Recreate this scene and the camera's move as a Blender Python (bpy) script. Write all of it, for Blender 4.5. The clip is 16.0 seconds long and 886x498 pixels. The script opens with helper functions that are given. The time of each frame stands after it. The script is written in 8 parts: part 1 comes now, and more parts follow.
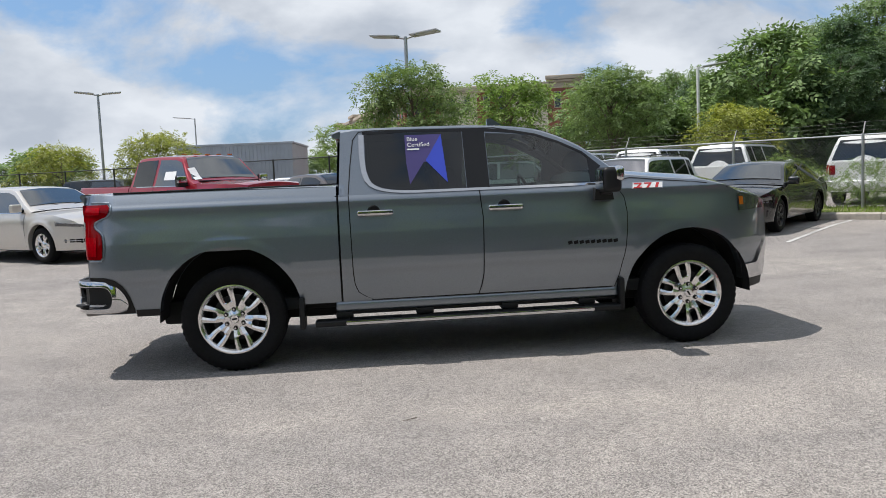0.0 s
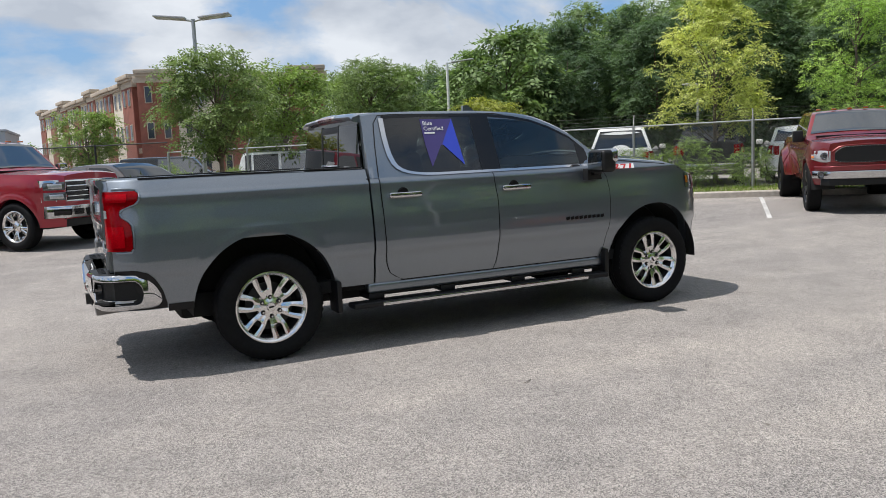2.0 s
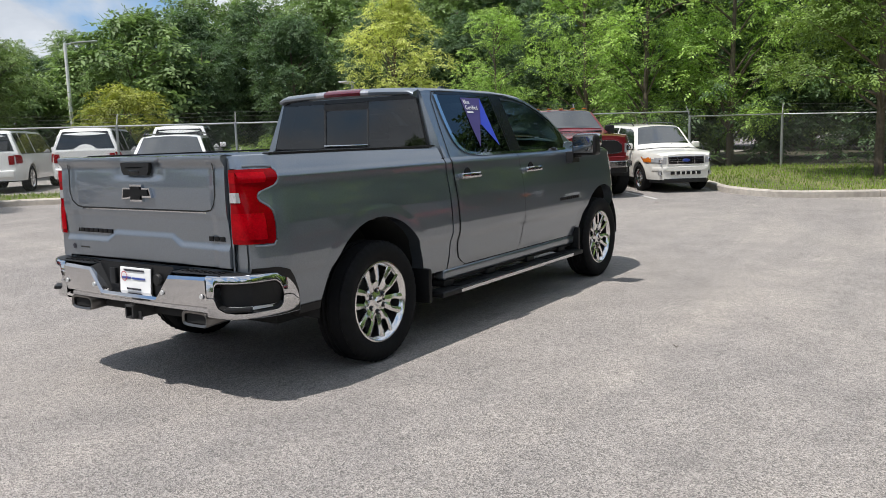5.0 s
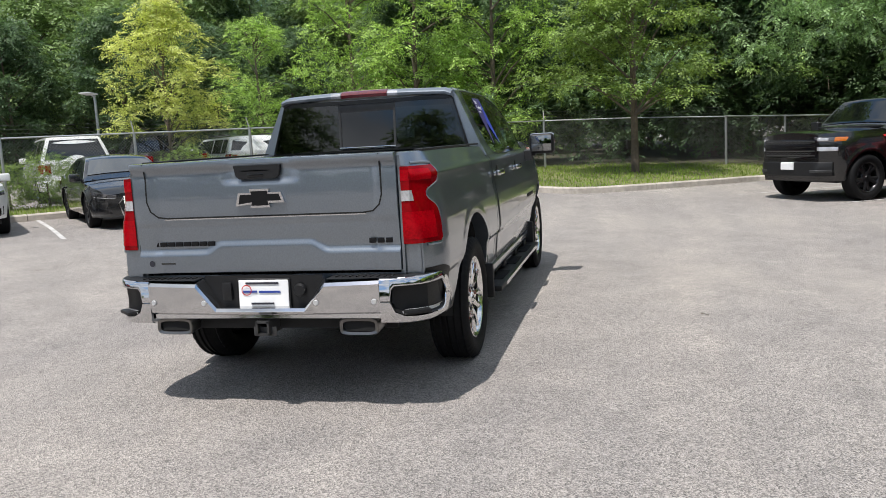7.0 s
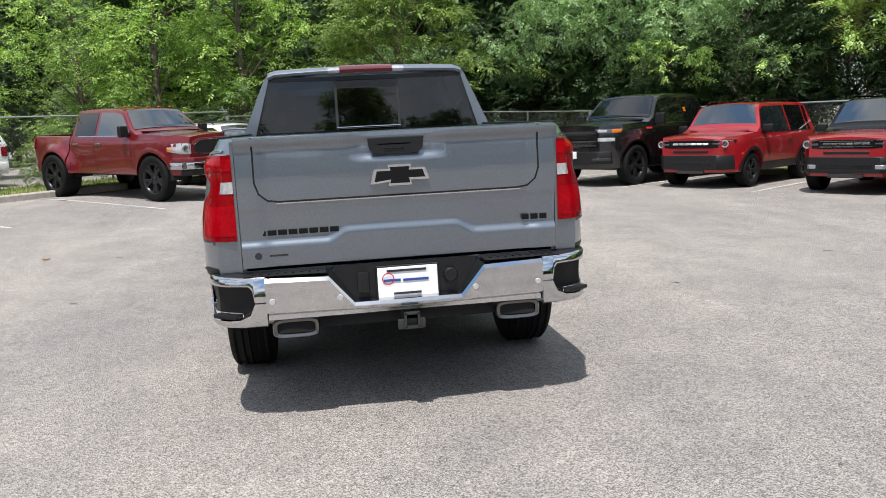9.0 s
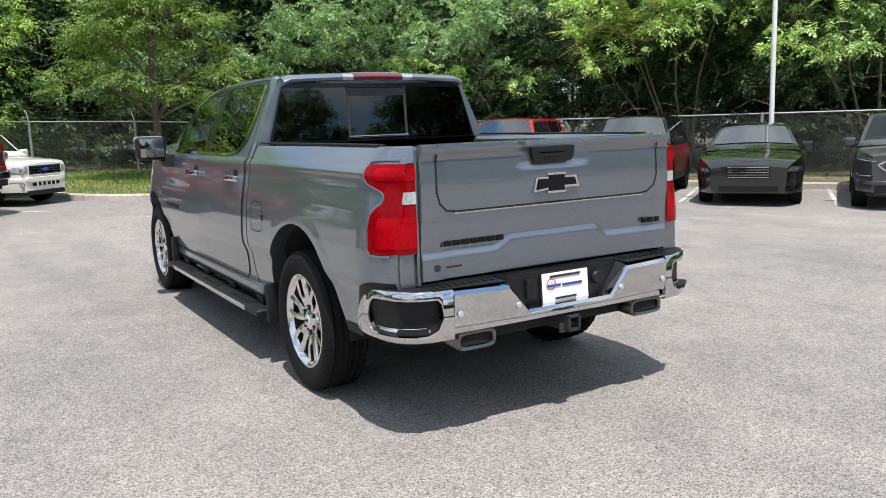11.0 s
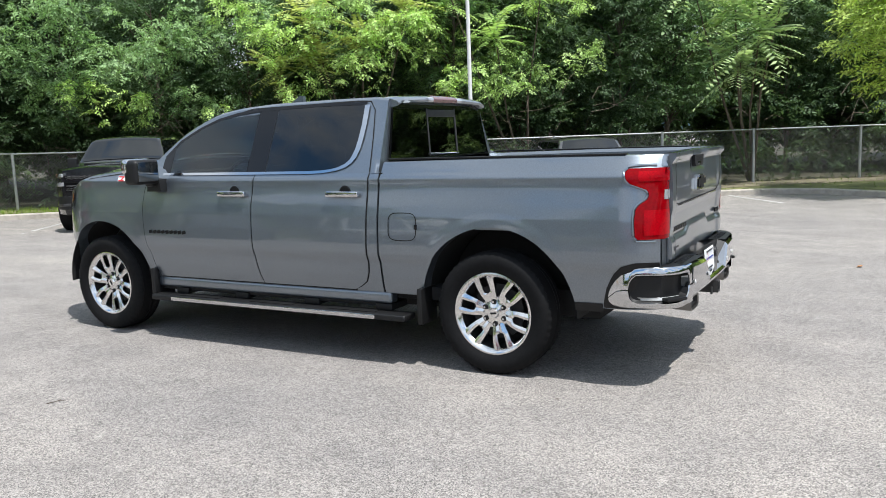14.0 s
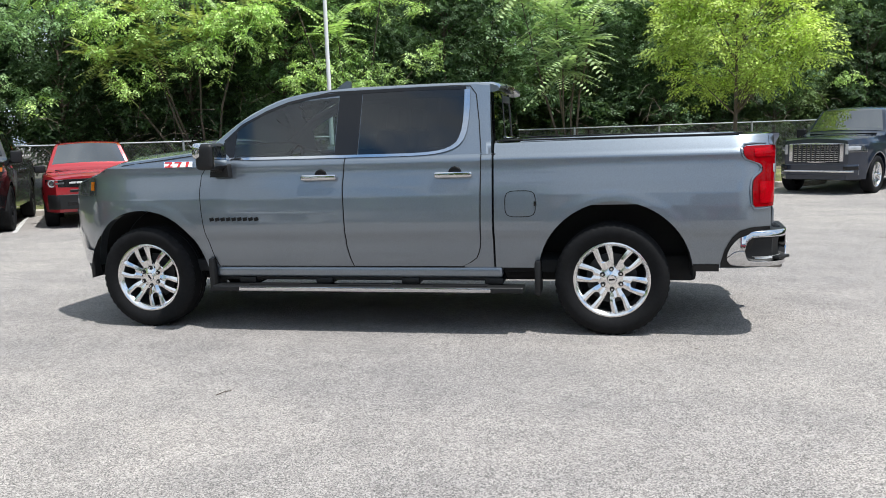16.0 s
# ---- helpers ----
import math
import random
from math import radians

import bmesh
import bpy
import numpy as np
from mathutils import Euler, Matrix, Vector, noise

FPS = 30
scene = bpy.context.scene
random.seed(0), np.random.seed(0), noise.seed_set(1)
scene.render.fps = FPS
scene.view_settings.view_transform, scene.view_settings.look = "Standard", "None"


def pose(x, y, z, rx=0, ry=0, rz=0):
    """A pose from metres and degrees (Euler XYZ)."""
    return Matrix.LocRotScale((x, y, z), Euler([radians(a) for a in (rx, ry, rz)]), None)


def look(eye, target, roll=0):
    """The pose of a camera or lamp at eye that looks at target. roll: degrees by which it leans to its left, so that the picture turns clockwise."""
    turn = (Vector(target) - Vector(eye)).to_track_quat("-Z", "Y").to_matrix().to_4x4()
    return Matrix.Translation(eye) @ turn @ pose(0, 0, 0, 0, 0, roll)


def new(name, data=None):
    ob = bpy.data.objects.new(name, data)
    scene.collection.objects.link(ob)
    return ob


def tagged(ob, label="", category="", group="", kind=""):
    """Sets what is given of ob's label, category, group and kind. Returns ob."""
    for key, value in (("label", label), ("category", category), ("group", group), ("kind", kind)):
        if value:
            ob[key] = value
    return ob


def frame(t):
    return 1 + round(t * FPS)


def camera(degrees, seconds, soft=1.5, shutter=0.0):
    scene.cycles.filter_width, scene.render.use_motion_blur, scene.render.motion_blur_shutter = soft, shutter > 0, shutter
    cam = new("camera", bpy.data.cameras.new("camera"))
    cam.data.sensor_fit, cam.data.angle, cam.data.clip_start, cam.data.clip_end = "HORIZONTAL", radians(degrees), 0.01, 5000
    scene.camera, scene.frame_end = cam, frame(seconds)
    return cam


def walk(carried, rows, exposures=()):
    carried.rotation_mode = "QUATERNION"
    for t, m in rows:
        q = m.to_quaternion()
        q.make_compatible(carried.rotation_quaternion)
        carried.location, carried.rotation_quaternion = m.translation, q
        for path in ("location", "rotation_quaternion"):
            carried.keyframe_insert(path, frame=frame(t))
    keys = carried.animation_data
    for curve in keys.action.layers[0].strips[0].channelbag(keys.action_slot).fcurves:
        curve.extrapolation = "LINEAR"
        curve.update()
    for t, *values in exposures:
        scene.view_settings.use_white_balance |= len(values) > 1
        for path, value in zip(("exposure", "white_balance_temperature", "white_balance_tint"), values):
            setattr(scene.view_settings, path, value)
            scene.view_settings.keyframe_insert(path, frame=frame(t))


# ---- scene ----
cam = camera(57.6, 16.0, 0.9)

PATH = [
    (0, (-0.825, -7.435, 1.467), (-0.629, -5.453, 1.29), -2.4),
    (0.5, (-1.459, -7.513, 1.484), (-1.089, -5.558, 1.282), -1.4),
    (1, (-2.078, -7.428, 1.48), (-1.547, -5.511, 1.267), -1.5),
    (1.5, (-2.722, -7.3, 1.511), (-2.02, -5.439, 1.302), -2.3),
    (2, (-3.33, -7.057, 1.506), (-2.465, -5.268, 1.277), -2.7),
    (2.5, (-3.919, -6.738, 1.512), (-2.914, -5.025, 1.275), -2.3),
    (3, (-4.447, -6.376, 1.508), (-3.306, -4.75, 1.272), -2.4),
    (3.5, (-4.929, -5.921, 1.535), (-3.662, -4.391, 1.304), -3.0),
    (4, (-5.342, -5.464, 1.534), (-3.915, -4.085, 1.288), -2.1),
    (4.2, (-5.499, -5.24, 1.522), (-4.026, -3.911, 1.268), -1.9),
    (6.3, (-6.874, -2.873, 1.503), (-5.025, -2.159, 1.235), -3.0),
    (6.5, (-6.975, -2.622, 1.507), (-5.103, -1.968, 1.243), -3.3),
    (7, (-7.202, -2.045, 1.502), (-5.275, -1.585, 1.23), -3.1),
    (7.5, (-7.268, -1.44, 1.483), (-5.307, -1.175, 1.199), -2.8),
    (8, (-7.313, -0.822, 1.49), (-5.335, -0.736, 1.207), -2.4),
    (8.5, (-7.199, -0.194, 1.476), (-5.223, -0.293, 1.182), -2.7),
    (9, (-7.054, 0.42, 1.481), (-5.102, 0.12, 1.166), -2.8),
    (9.2, (-7.005, 0.656, 1.509), (-5.07, 0.264, 1.191), -2.8),
    (11.3, (-6.124, 2.998, 1.557), (-4.493, 1.882, 1.25), -1.8),
    (11.5, (-6.021, 3.232, 1.553), (-4.437, 2.048, 1.253), -1.8),
    (12, (-5.712, 3.779, 1.565), (-4.248, 2.447, 1.28), -1.7),
    (12.5, (-5.437, 4.334, 1.567), (-4.098, 2.878, 1.275), -2.2),
    (13, (-5.034, 4.83, 1.58), (-3.816, 3.271, 1.289), -2.7),
    (13.5, (-4.641, 5.316, 1.586), (-3.559, 3.658, 1.301), -2.0),
    (14, (-4.137, 5.709, 1.59), (-3.176, 3.976, 1.314), -2.1),
    (14.5, (-3.644, 6.115, 1.574), (-2.824, 4.313, 1.292), -1.9),
    (15, (-3.066, 6.406, 1.556), (-2.388, 4.546, 1.276), -2.3),
    (15.5, (-2.495, 6.709, 1.545), (-1.954, 4.804, 1.269), -1.9),
    (16, (-1.879, 6.893, 1.536), (-1.467, 4.958, 1.245), -1.9),
]
walk(cam, [(t, look(eye, target, roll)) for t, eye, target, roll in PATH],
     exposures=((0, -0.12, 6340, 11), (4, -0.06, 6360, 11), (9, 0.17, 6330, 11), (12.5, 0.29, 6180, 9), (16, 0.28, 6080, 8)))

# world and sun
SUN_DIR = Vector((-0.40, 0.14, 1.0)).normalized()
world = bpy.data.worlds.new("sky")
scene.world = world
world.use_nodes = True
wn, wl = world.node_tree.nodes, world.node_tree.links
wn.clear()
w_out = wn.new("ShaderNodeOutputWorld")
w_bg = wn.new("ShaderNodeBackground")
w_sky = wn.new("ShaderNodeTexSky")
w_sky.sky_type = "NISHITA"
w_sky.sun_disc = False
w_sky.sun_elevation = math.asin(SUN_DIR.z)
w_sky.sun_rotation = math.atan2(SUN_DIR.x, SUN_DIR.y)
w_sky.air_density, w_sky.dust_density = 1.0, 1.6
w_co = wn.new("ShaderNodeTexCoord")
w_map = wn.new("ShaderNodeMapping")
w_map.inputs["Scale"].default_value = (1.0, 1.0, 1.9)
w_n = wn.new("ShaderNodeTexNoise")
w_n.inputs["Scale"].default_value, w_n.inputs["Detail"].default_value = 3.1, 9.0
w_n.inputs["Roughness"].default_value, w_n.inputs["Distortion"].default_value = 0.56, 0.25
w_r = wn.new("ShaderNodeValToRGB")
w_r.color_ramp.elements[0].position, w_r.color_ramp.elements[1].position = 0.40, 0.50
w_n2 = wn.new("ShaderNodeTexNoise")
w_n2.inputs["Scale"].default_value, w_n2.inputs["Detail"].default_value = 6.5, 9.0
w_c = wn.new("ShaderNodeValToRGB")
w_c.color_ramp.elements[0].position, w_c.color_ramp.elements[1].position = 0.38, 0.64
w_c.color_ramp.elements[0].color = (8.2, 9.0, 10.1, 1)
w_c.color_ramp.elements[1].color = (13.2, 13.8, 14.4, 1)
w_mix = wn.new("ShaderNodeMix")
w_mix.data_type = "RGBA"
w_bg.inputs["Strength"].default_value = 0.066
wl.new(w_co.outputs["Generated"], w_map.inputs["Vector"])
wl.new(w_map.outputs["Vector"], w_n.inputs["Vector"])
wl.new(w_map.outputs["Vector"], w_n2.inputs["Vector"])
wl.new(w_n.outputs["Fac"], w_r.inputs["Fac"])
wl.new(w_n2.outputs["Fac"], w_c.inputs["Fac"])
wl.new(w_r.outputs["Color"], w_mix.inputs[0])
w_haze = wn.new("ShaderNodeMix")
w_haze.data_type, w_haze.blend_type = "RGBA", "ADD"
w_haze.inputs[0].default_value = 1.0
w_haze.inputs[7].default_value = (1.4, 3.4, 6.4, 1)
wl.new(w_sky.outputs["Color"], w_haze.inputs[6])
wl.new(w_haze.outputs[2], w_mix.inputs[6])
wl.new(w_c.outputs["Color"], w_mix.inputs[7])
wl.new(w_mix.outputs[2], w_bg.inputs["Color"])
wl.new(w_bg.outputs["Background"], w_out.inputs["Surface"])

sun = new("sun", bpy.data.lights.new("sun", "SUN"))
sun.data.energy, sun.data.angle, sun.data.color = 5.0, radians(0.55), (1.0, 0.955, 0.89)
sun.matrix_world = look(SUN_DIR * 50, (0, 0, 0))


# ---- materials ----
def material(name, base, rough=0.5, metal=0.0, coat=0.0, scale=0.0, amount=0.0, bump=0.0, bump_scale=0.0, spec=0.5, island=0.0, randobj=0.0, base2=None):
    """A principled surface; scale/amount: mottling in two sizes; bump: fine relief."""
    m = bpy.data.materials.new(name)
    m.use_nodes = True
    nt = m.node_tree
    p = nt.nodes["Principled BSDF"]
    p.inputs["Base Color"].default_value = (*base, 1)
    p.inputs["Roughness"].default_value, p.inputs["Metallic"].default_value = rough, metal
    p.inputs["Coat Weight"].default_value, p.inputs["Coat Roughness"].default_value = coat, 0.03
    p.inputs["Specular IOR Level"].default_value = spec
    co = nt.nodes.new("ShaderNodeTexCoord")
    if amount:
        a = nt.nodes.new("ShaderNodeTexNoise")
        a.inputs["Scale"].default_value, a.inputs["Detail"].default_value = scale, 8
        b = nt.nodes.new("ShaderNodeTexNoise")
        b.inputs["Scale"].default_value, b.inputs["Detail"].default_value = scale * 0.13, 4
        nt.links.new(co.outputs["Object"], a.inputs["Vector"])
        nt.links.new(co.outputs["Object"], b.inputs["Vector"])
        add = nt.nodes.new("ShaderNodeMath")
        add.operation = "MULTIPLY_ADD"
        add.inputs[1].default_value = 0.5
        nt.links.new(a.outputs["Fac"], add.inputs[0])
        half = nt.nodes.new("ShaderNodeMath")
        half.operation = "MULTIPLY"
        half.inputs[1].default_value = 0.5
        nt.links.new(b.outputs["Fac"], half.inputs[0])
        nt.links.new(half.outputs[0], add.inputs[2])
        r = nt.nodes.new("ShaderNodeValToRGB")
        r.color_ramp.elements[0].position, r.color_ramp.elements[1].position = 0.36, 0.64
        lo = [c * (1 - amount) for c in base]
        hi = [min(1, c * (1 + amount)) for c in (base2 or base)]
        r.color_ramp.elements[0].color, r.color_ramp.elements[1].color = (*lo, 1), (*hi, 1)
        nt.links.new(add.outputs[0], r.inputs["Fac"])
        src = r.outputs["Color"]
        if island or randobj:
            hs = nt.nodes.new("ShaderNodeHueSaturation")
            if island:
                g = nt.nodes.new("ShaderNodeNewGeometry")
                rnd = g.outputs["Random Per Island"]
            else:
                g = nt.nodes.new("ShaderNodeObjectInfo")
                rnd = g.outputs["Random"]
            mr = nt.nodes.new("ShaderNodeMapRange")
            k = island or randobj
            mr.inputs["To Min"].default_value, mr.inputs["To Max"].default_value = 1 - k, 1 + k
            nt.links.new(rnd, mr.inputs["Value"])
            nt.links.new(mr.outputs["Result"], hs.inputs["Value"])
            nt.links.new(src, hs.inputs["Color"])
            src = hs.outputs["Color"]
        nt.links.new(src, p.inputs["Base Color"])
    if bump:
        n = nt.nodes.new("ShaderNodeTexNoise")
        n.inputs["Scale"].default_value, n.inputs["Detail"].default_value = bump_scale, 6
        nt.links.new(co.outputs["Object"], n.inputs["Vector"])
        bp = nt.nodes.new("ShaderNodeBump")
        bp.inputs["Strength"].default_value, bp.inputs["Distance"].default_value = bump, 0.01
        nt.links.new(n.outputs["Fac"], bp.inputs["Height"])
        nt.links.new(bp.outputs["Normal"], p.inputs["Normal"])
    return m


def car_paint(name, base, flake=0.25, rough=0.32):
    """Metallic paint under a clear coat, with faint flake and orange peel."""
    m = material(name, base, rough, 0.0, 1.0, 900.0, 0.10)
    nt = m.node_tree
    p = nt.nodes["Principled BSDF"]
    p.inputs["Metallic"].default_value = flake
    co = nt.nodes.new("ShaderNodeTexCoord")
    n = nt.nodes.new("ShaderNodeTexNoise")
    n.inputs["Scale"].default_value = 60
    nt.links.new(co.outputs["Object"], n.inputs["Vector"])
    bp = nt.nodes.new("ShaderNodeBump")
    bp.inputs["Strength"].default_value, bp.inputs["Distance"].default_value = 0.03, 0.002
    nt.links.new(n.outputs["Fac"], bp.inputs["Height"])
    nt.links.new(bp.outputs["Normal"], p.inputs["Coat Normal"])
    return m


def leaf_material(name, base, vary=0.45):
    m = material(name, base, 0.55, 0.0, 0.0, 0.7, 0.28, island=vary, base2=(base[0] * 1.18, base[1] * 1.06, base[2]), spec=0.3)
    nt = m.node_tree
    p = nt.nodes["Principled BSDF"]
    out = nt.nodes["Material Output"]
    tr = nt.nodes.new("ShaderNodeBsdfTranslucent")
    link = p.inputs["Base Color"].links[0]
    src = link.from_socket
    gain = nt.nodes.new("ShaderNodeMix")
    gain.data_type = "RGBA"
    gain.blend_type = "MULTIPLY"
    gain.inputs[0].default_value = 1.0
    gain.inputs[7].default_value = (1.42, 1.55, 1.0, 1)
    nt.links.new(src, gain.inputs[6])
    nt.links.new(gain.outputs[2], tr.inputs["Color"])
    mix = nt.nodes.new("ShaderNodeMixShader")
    mix.inputs[0].default_value = 0.30
    nt.links.new(p.outputs["BSDF"], mix.inputs[1])
    nt.links.new(tr.outputs["BSDF"], mix.inputs[2])
    nt.links.new(mix.outputs[0], out.inputs["Surface"])
    return m


def asphalt_material():
    m = material("old_asphalt", (0.215, 0.205, 0.195), 0.9, 0, 0, 130.0, 0.0, spec=0.25)
    nt = m.node_tree
    p = nt.nodes["Principled BSDF"]
    co = nt.nodes.new("ShaderNodeTexCoord")

    def noise_ramp(scale, detail, lo, hi, c0, c1, kind="noise"):
        n = nt.nodes.new("ShaderNodeTexNoise" if kind == "noise" else "ShaderNodeTexVoronoi")
        n.inputs["Scale"].default_value = scale
        n.inputs["Detail"].default_value = detail
        nt.links.new(co.outputs["Object"], n.inputs["Vector"])
        r = nt.nodes.new("ShaderNodeValToRGB")
        r.color_ramp.elements[0].position, r.color_ramp.elements[1].position = lo, hi
        r.color_ramp.elements[0].color, r.color_ramp.elements[1].color = (*c0, 1), (*c1, 1)
        nt.links.new(n.outputs["Color" if kind == "cell" else "Fac"], r.inputs["Fac"])
        return n, r.outputs["Color"]

    def times(a, b, mode="MULTIPLY"):
        x = nt.nodes.new("ShaderNodeMix")
        x.data_type, x.blend_type = "RGBA", mode
        x.inputs[0].default_value = 1
        nt.links.new(a, x.inputs[6])
        nt.links.new(b, x.inputs[7])
        return x.outputs[2]

    cell, stones = noise_ramp(165, 0, 0.15, 0.85, (0.120, 0.113, 0.108), (0.450, 0.418, 0.392), "cell")
    _, fine = noise_ramp(16, 8, 0.3, 0.7, (0.90, 0.90, 0.90), (1.09, 1.085, 1.08))
    _, mid = noise_ramp(2.2, 6, 0.3, 0.7, (0.88, 0.88, 0.885), (1.09, 1.083, 1.075))
    _, wide = noise_ramp(0.22, 5, 0.35, 0.65, (0.88, 0.88, 0.89), (1.07, 1.06, 1.04))
    _, pits = noise_ramp(75, 2, 0.66, 0.71, (1, 1, 1), (0.55, 0.54, 0.53))
    _, chips = noise_ramp(68, 2, 0.67, 0.72, (1, 1, 1), (1.3, 1.28, 1.25))
    col = times(times(times(times(times(stones, fine), mid), wide), pits), chips)
    _, spots = noise_ramp(1.35, 2, 0.745, 0.79, (1, 1, 1), (0.62, 0.6, 0.58))
    col = times(col, spots)
    mp = nt.nodes.new("ShaderNodeMapping")
    mp.inputs["Rotation"].default_value = (0, 0, 0.5)
    mp.inputs["Scale"].default_value = (0.10, 1.1, 1.0)
    nt.links.new(co.outputs["Object"], mp.inputs["Vector"])
    sn = nt.nodes.new("ShaderNodeTexNoise")
    sn.inputs["Scale"].default_value, sn.inputs["Detail"].default_value, sn.inputs["Distortion"].default_value = 1.0, 6, 0.8
    nt.links.new(mp.outputs["Vector"], sn.inputs["Vector"])
    sr = nt.nodes.new("ShaderNodeValToRGB")
    sr.color_ramp.elements[0].position, sr.color_ramp.elements[1].position = 0.40, 0.66
    sr.color_ramp.elements[0].color, sr.color_ramp.elements[1].color = (0.95, 0.95, 0.95, 1), (1.10, 1.09, 1.07, 1)
    nt.links.new(sn.outputs["Fac"], sr.inputs["Fac"])
    col = times(col, sr.outputs["Color"])
    _, drops = noise_ramp(3.4, 3, 0.755, 0.775, (1, 1, 1), (0.52, 0.49, 0.46))
    col = times(col, drops)
    nt.links.new(col, p.inputs["Base Color"])
    bp = nt.nodes.new("ShaderNodeBump")
    bp.inputs["Strength"].default_value, bp.inputs["Distance"].default_value = 0.75, 0.006
    nt.links.new(cell.outputs["Distance"], bp.inputs["Height"])
    nt.links.new(bp.outputs["Normal"], p.inputs["Normal"])
    return m


ASPHALT = asphalt_material()
CONCRETE = material("kerb_concrete", (0.42, 0.38, 0.33), 0.85, scale=9, amount=0.22, bump=0.4, bump_scale=60)
GRASS_SOIL = material("lawn", (0.10, 0.125, 0.04), 0.9, scale=6, amount=0.4, base2=(0.16, 0.155, 0.06), bump=0.6, bump_scale=30)
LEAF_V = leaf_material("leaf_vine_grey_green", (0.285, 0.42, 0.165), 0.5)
LEAF_O = leaf_material("leaf_olive_frond", (0.389, 0.456, 0.164), 0.35)
LEAF_Y = leaf_material("leaf_pale_yellow_green", (0.43, 0.49, 0.15), 0.3)
LEAF_P = leaf_material("leaf_pale_frond", (0.353, 0.475, 0.240), 0.3)
BLADE = leaf_material("grass_blade", (0.17, 0.26, 0.05), 0.35)
FOREST = material("forest_floor", (0.055, 0.05, 0.03), 0.95, scale=3, amount=0.5, bump=0.6, bump_scale=14)
GALV = material("galvanised_steel", (0.42, 0.43, 0.43), 0.42, 0.75, scale=14, amount=0.15)
LINKWIRE = material("weathered_fence_wire", (0.21, 0.21, 0.205), 0.6, 0.5, scale=14, amount=0.2)
EXHAUST = material("brushed_exhaust_steel", (0.17, 0.165, 0.16), 0.28, 1.0, scale=20, amount=0.15)
DARKSTEEL = material("dark_steel", (0.05, 0.05, 0.05), 0.5, 0.5, scale=14, amount=0.2)
WHITE_LINE = material("worn_line_paint", (0.46, 0.45, 0.43), 0.85, scale=9, amount=0.38)
WHITE_POLE = material("white_painted_steel", (0.72, 0.71, 0.69), 0.5, scale=8, amount=0.06)
BARK = material("bark", (0.13, 0.10, 0.075), 0.9, scale=12, amount=0.35, bump=0.7, bump_scale=22)
LEAF_A = leaf_material("leaf_mid_green", (0.162, 0.246, 0.097))
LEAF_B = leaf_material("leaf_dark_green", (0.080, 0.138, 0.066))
LEAF_L = leaf_material("leaf_lime_green", (0.40, 0.52, 0.13))
LEAF_I = leaf_material("leaf_ivy", (0.055, 0.088, 0.035))
LITTER = material("leaf_litter_soil", (0.115, 0.09, 0.06), 0.95, scale=7, amount=0.45, base2=(0.15, 0.13, 0.08), bump=0.7, bump_scale=40)
LEAF_C = leaf_material("leaf_yellow_green", (0.265, 0.30, 0.065))
LEAF_D = leaf_material("leaf_bright_green", (0.160, 0.245, 0.062))
LEAF_E = leaf_material("leaf_grey_green", (0.150, 0.222, 0.080))
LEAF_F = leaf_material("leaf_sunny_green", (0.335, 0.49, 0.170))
LEAF_S = leaf_material("leaf_sunlit_crown", (0.275, 0.42, 0.11))
LEAF_H = leaf_material("leaf_deep_green", (0.178, 0.290, 0.136))
RUBBER = material("tyre_rubber", (0.010, 0.010, 0.0105), 0.7, spec=0.12, scale=40, amount=0.2, bump=0.15, bump_scale=200)
BLACK_PLASTIC = material("black_plastic", (0.008, 0.008, 0.0085), 0.5, spec=0.35, scale=60, amount=0.15, bump=0.1, bump_scale=300)
WELL = material("wheel_well_felt", (0.012, 0.012, 0.012), 0.9, scale=20, amount=0.2)
GLOSS_BLACK = material("gloss_black", (0.007, 0.007, 0.008), 0.14, spec=0.3, coat=0.15, scale=50, amount=0.1)
CHROME = material("chrome", (0.60, 0.60, 0.61), 0.06, 1.0, scale=30, amount=0.05)
ALLOY = material("polished_alloy", (0.80, 0.79, 0.78), 0.17, 1.0, scale=30, amount=0.08)
# mirror base lowered to stand in for dark surroundings reflected in it
MIRROR = material("dimming_mirror", (0.30, 0.31, 0.31), 0.02, 1.0, scale=30, amount=0.02)
DARK_ALLOY = material("black_alloy", (0.03, 0.03, 0.032), 0.3, 0.6, scale=30, amount=0.1)
GLASS = material("tinted_glass", (0.004, 0.005, 0.005), 0.015, coat=0.0, spec=0.95, scale=3, amount=0.1)
CLEARGLASS = material("car_window_glass", (0.012, 0.016, 0.018), 0.02, coat=0.3, spec=0.8, scale=2, amount=0.4)
CLEARGLASS.node_tree.nodes["Principled BSDF"].inputs["IOR"].default_value = 2.1
def thin_glass(name, tint):
    """A tinted pane: clear by its tint, with a mirror gloss that grows at grazing angles."""
    m = bpy.data.materials.new(name)
    m.use_nodes = True
    nt = m.node_tree
    nt.nodes.remove(nt.nodes["Principled BSDF"])
    clear, gloss, fres, mix = (nt.nodes.new("ShaderNode" + k) for k in ("BsdfTransparent", "BsdfGlossy", "Fresnel", "MixShader"))
    clear.inputs["Color"].default_value = (*tint, 1)
    gloss.inputs["Roughness"].default_value = 0.0
    gloss.inputs["Color"].default_value = (1, 1, 1, 1)
    fres.inputs["IOR"].default_value = 1.66
    nt.links.new(fres.outputs[0], mix.inputs[0])
    nt.links.new(clear.outputs[0], mix.inputs[1])
    nt.links.new(gloss.outputs[0], mix.inputs[2])
    nt.links.new(mix.outputs[0], nt.nodes["Material Output"].inputs["Surface"])
    return m


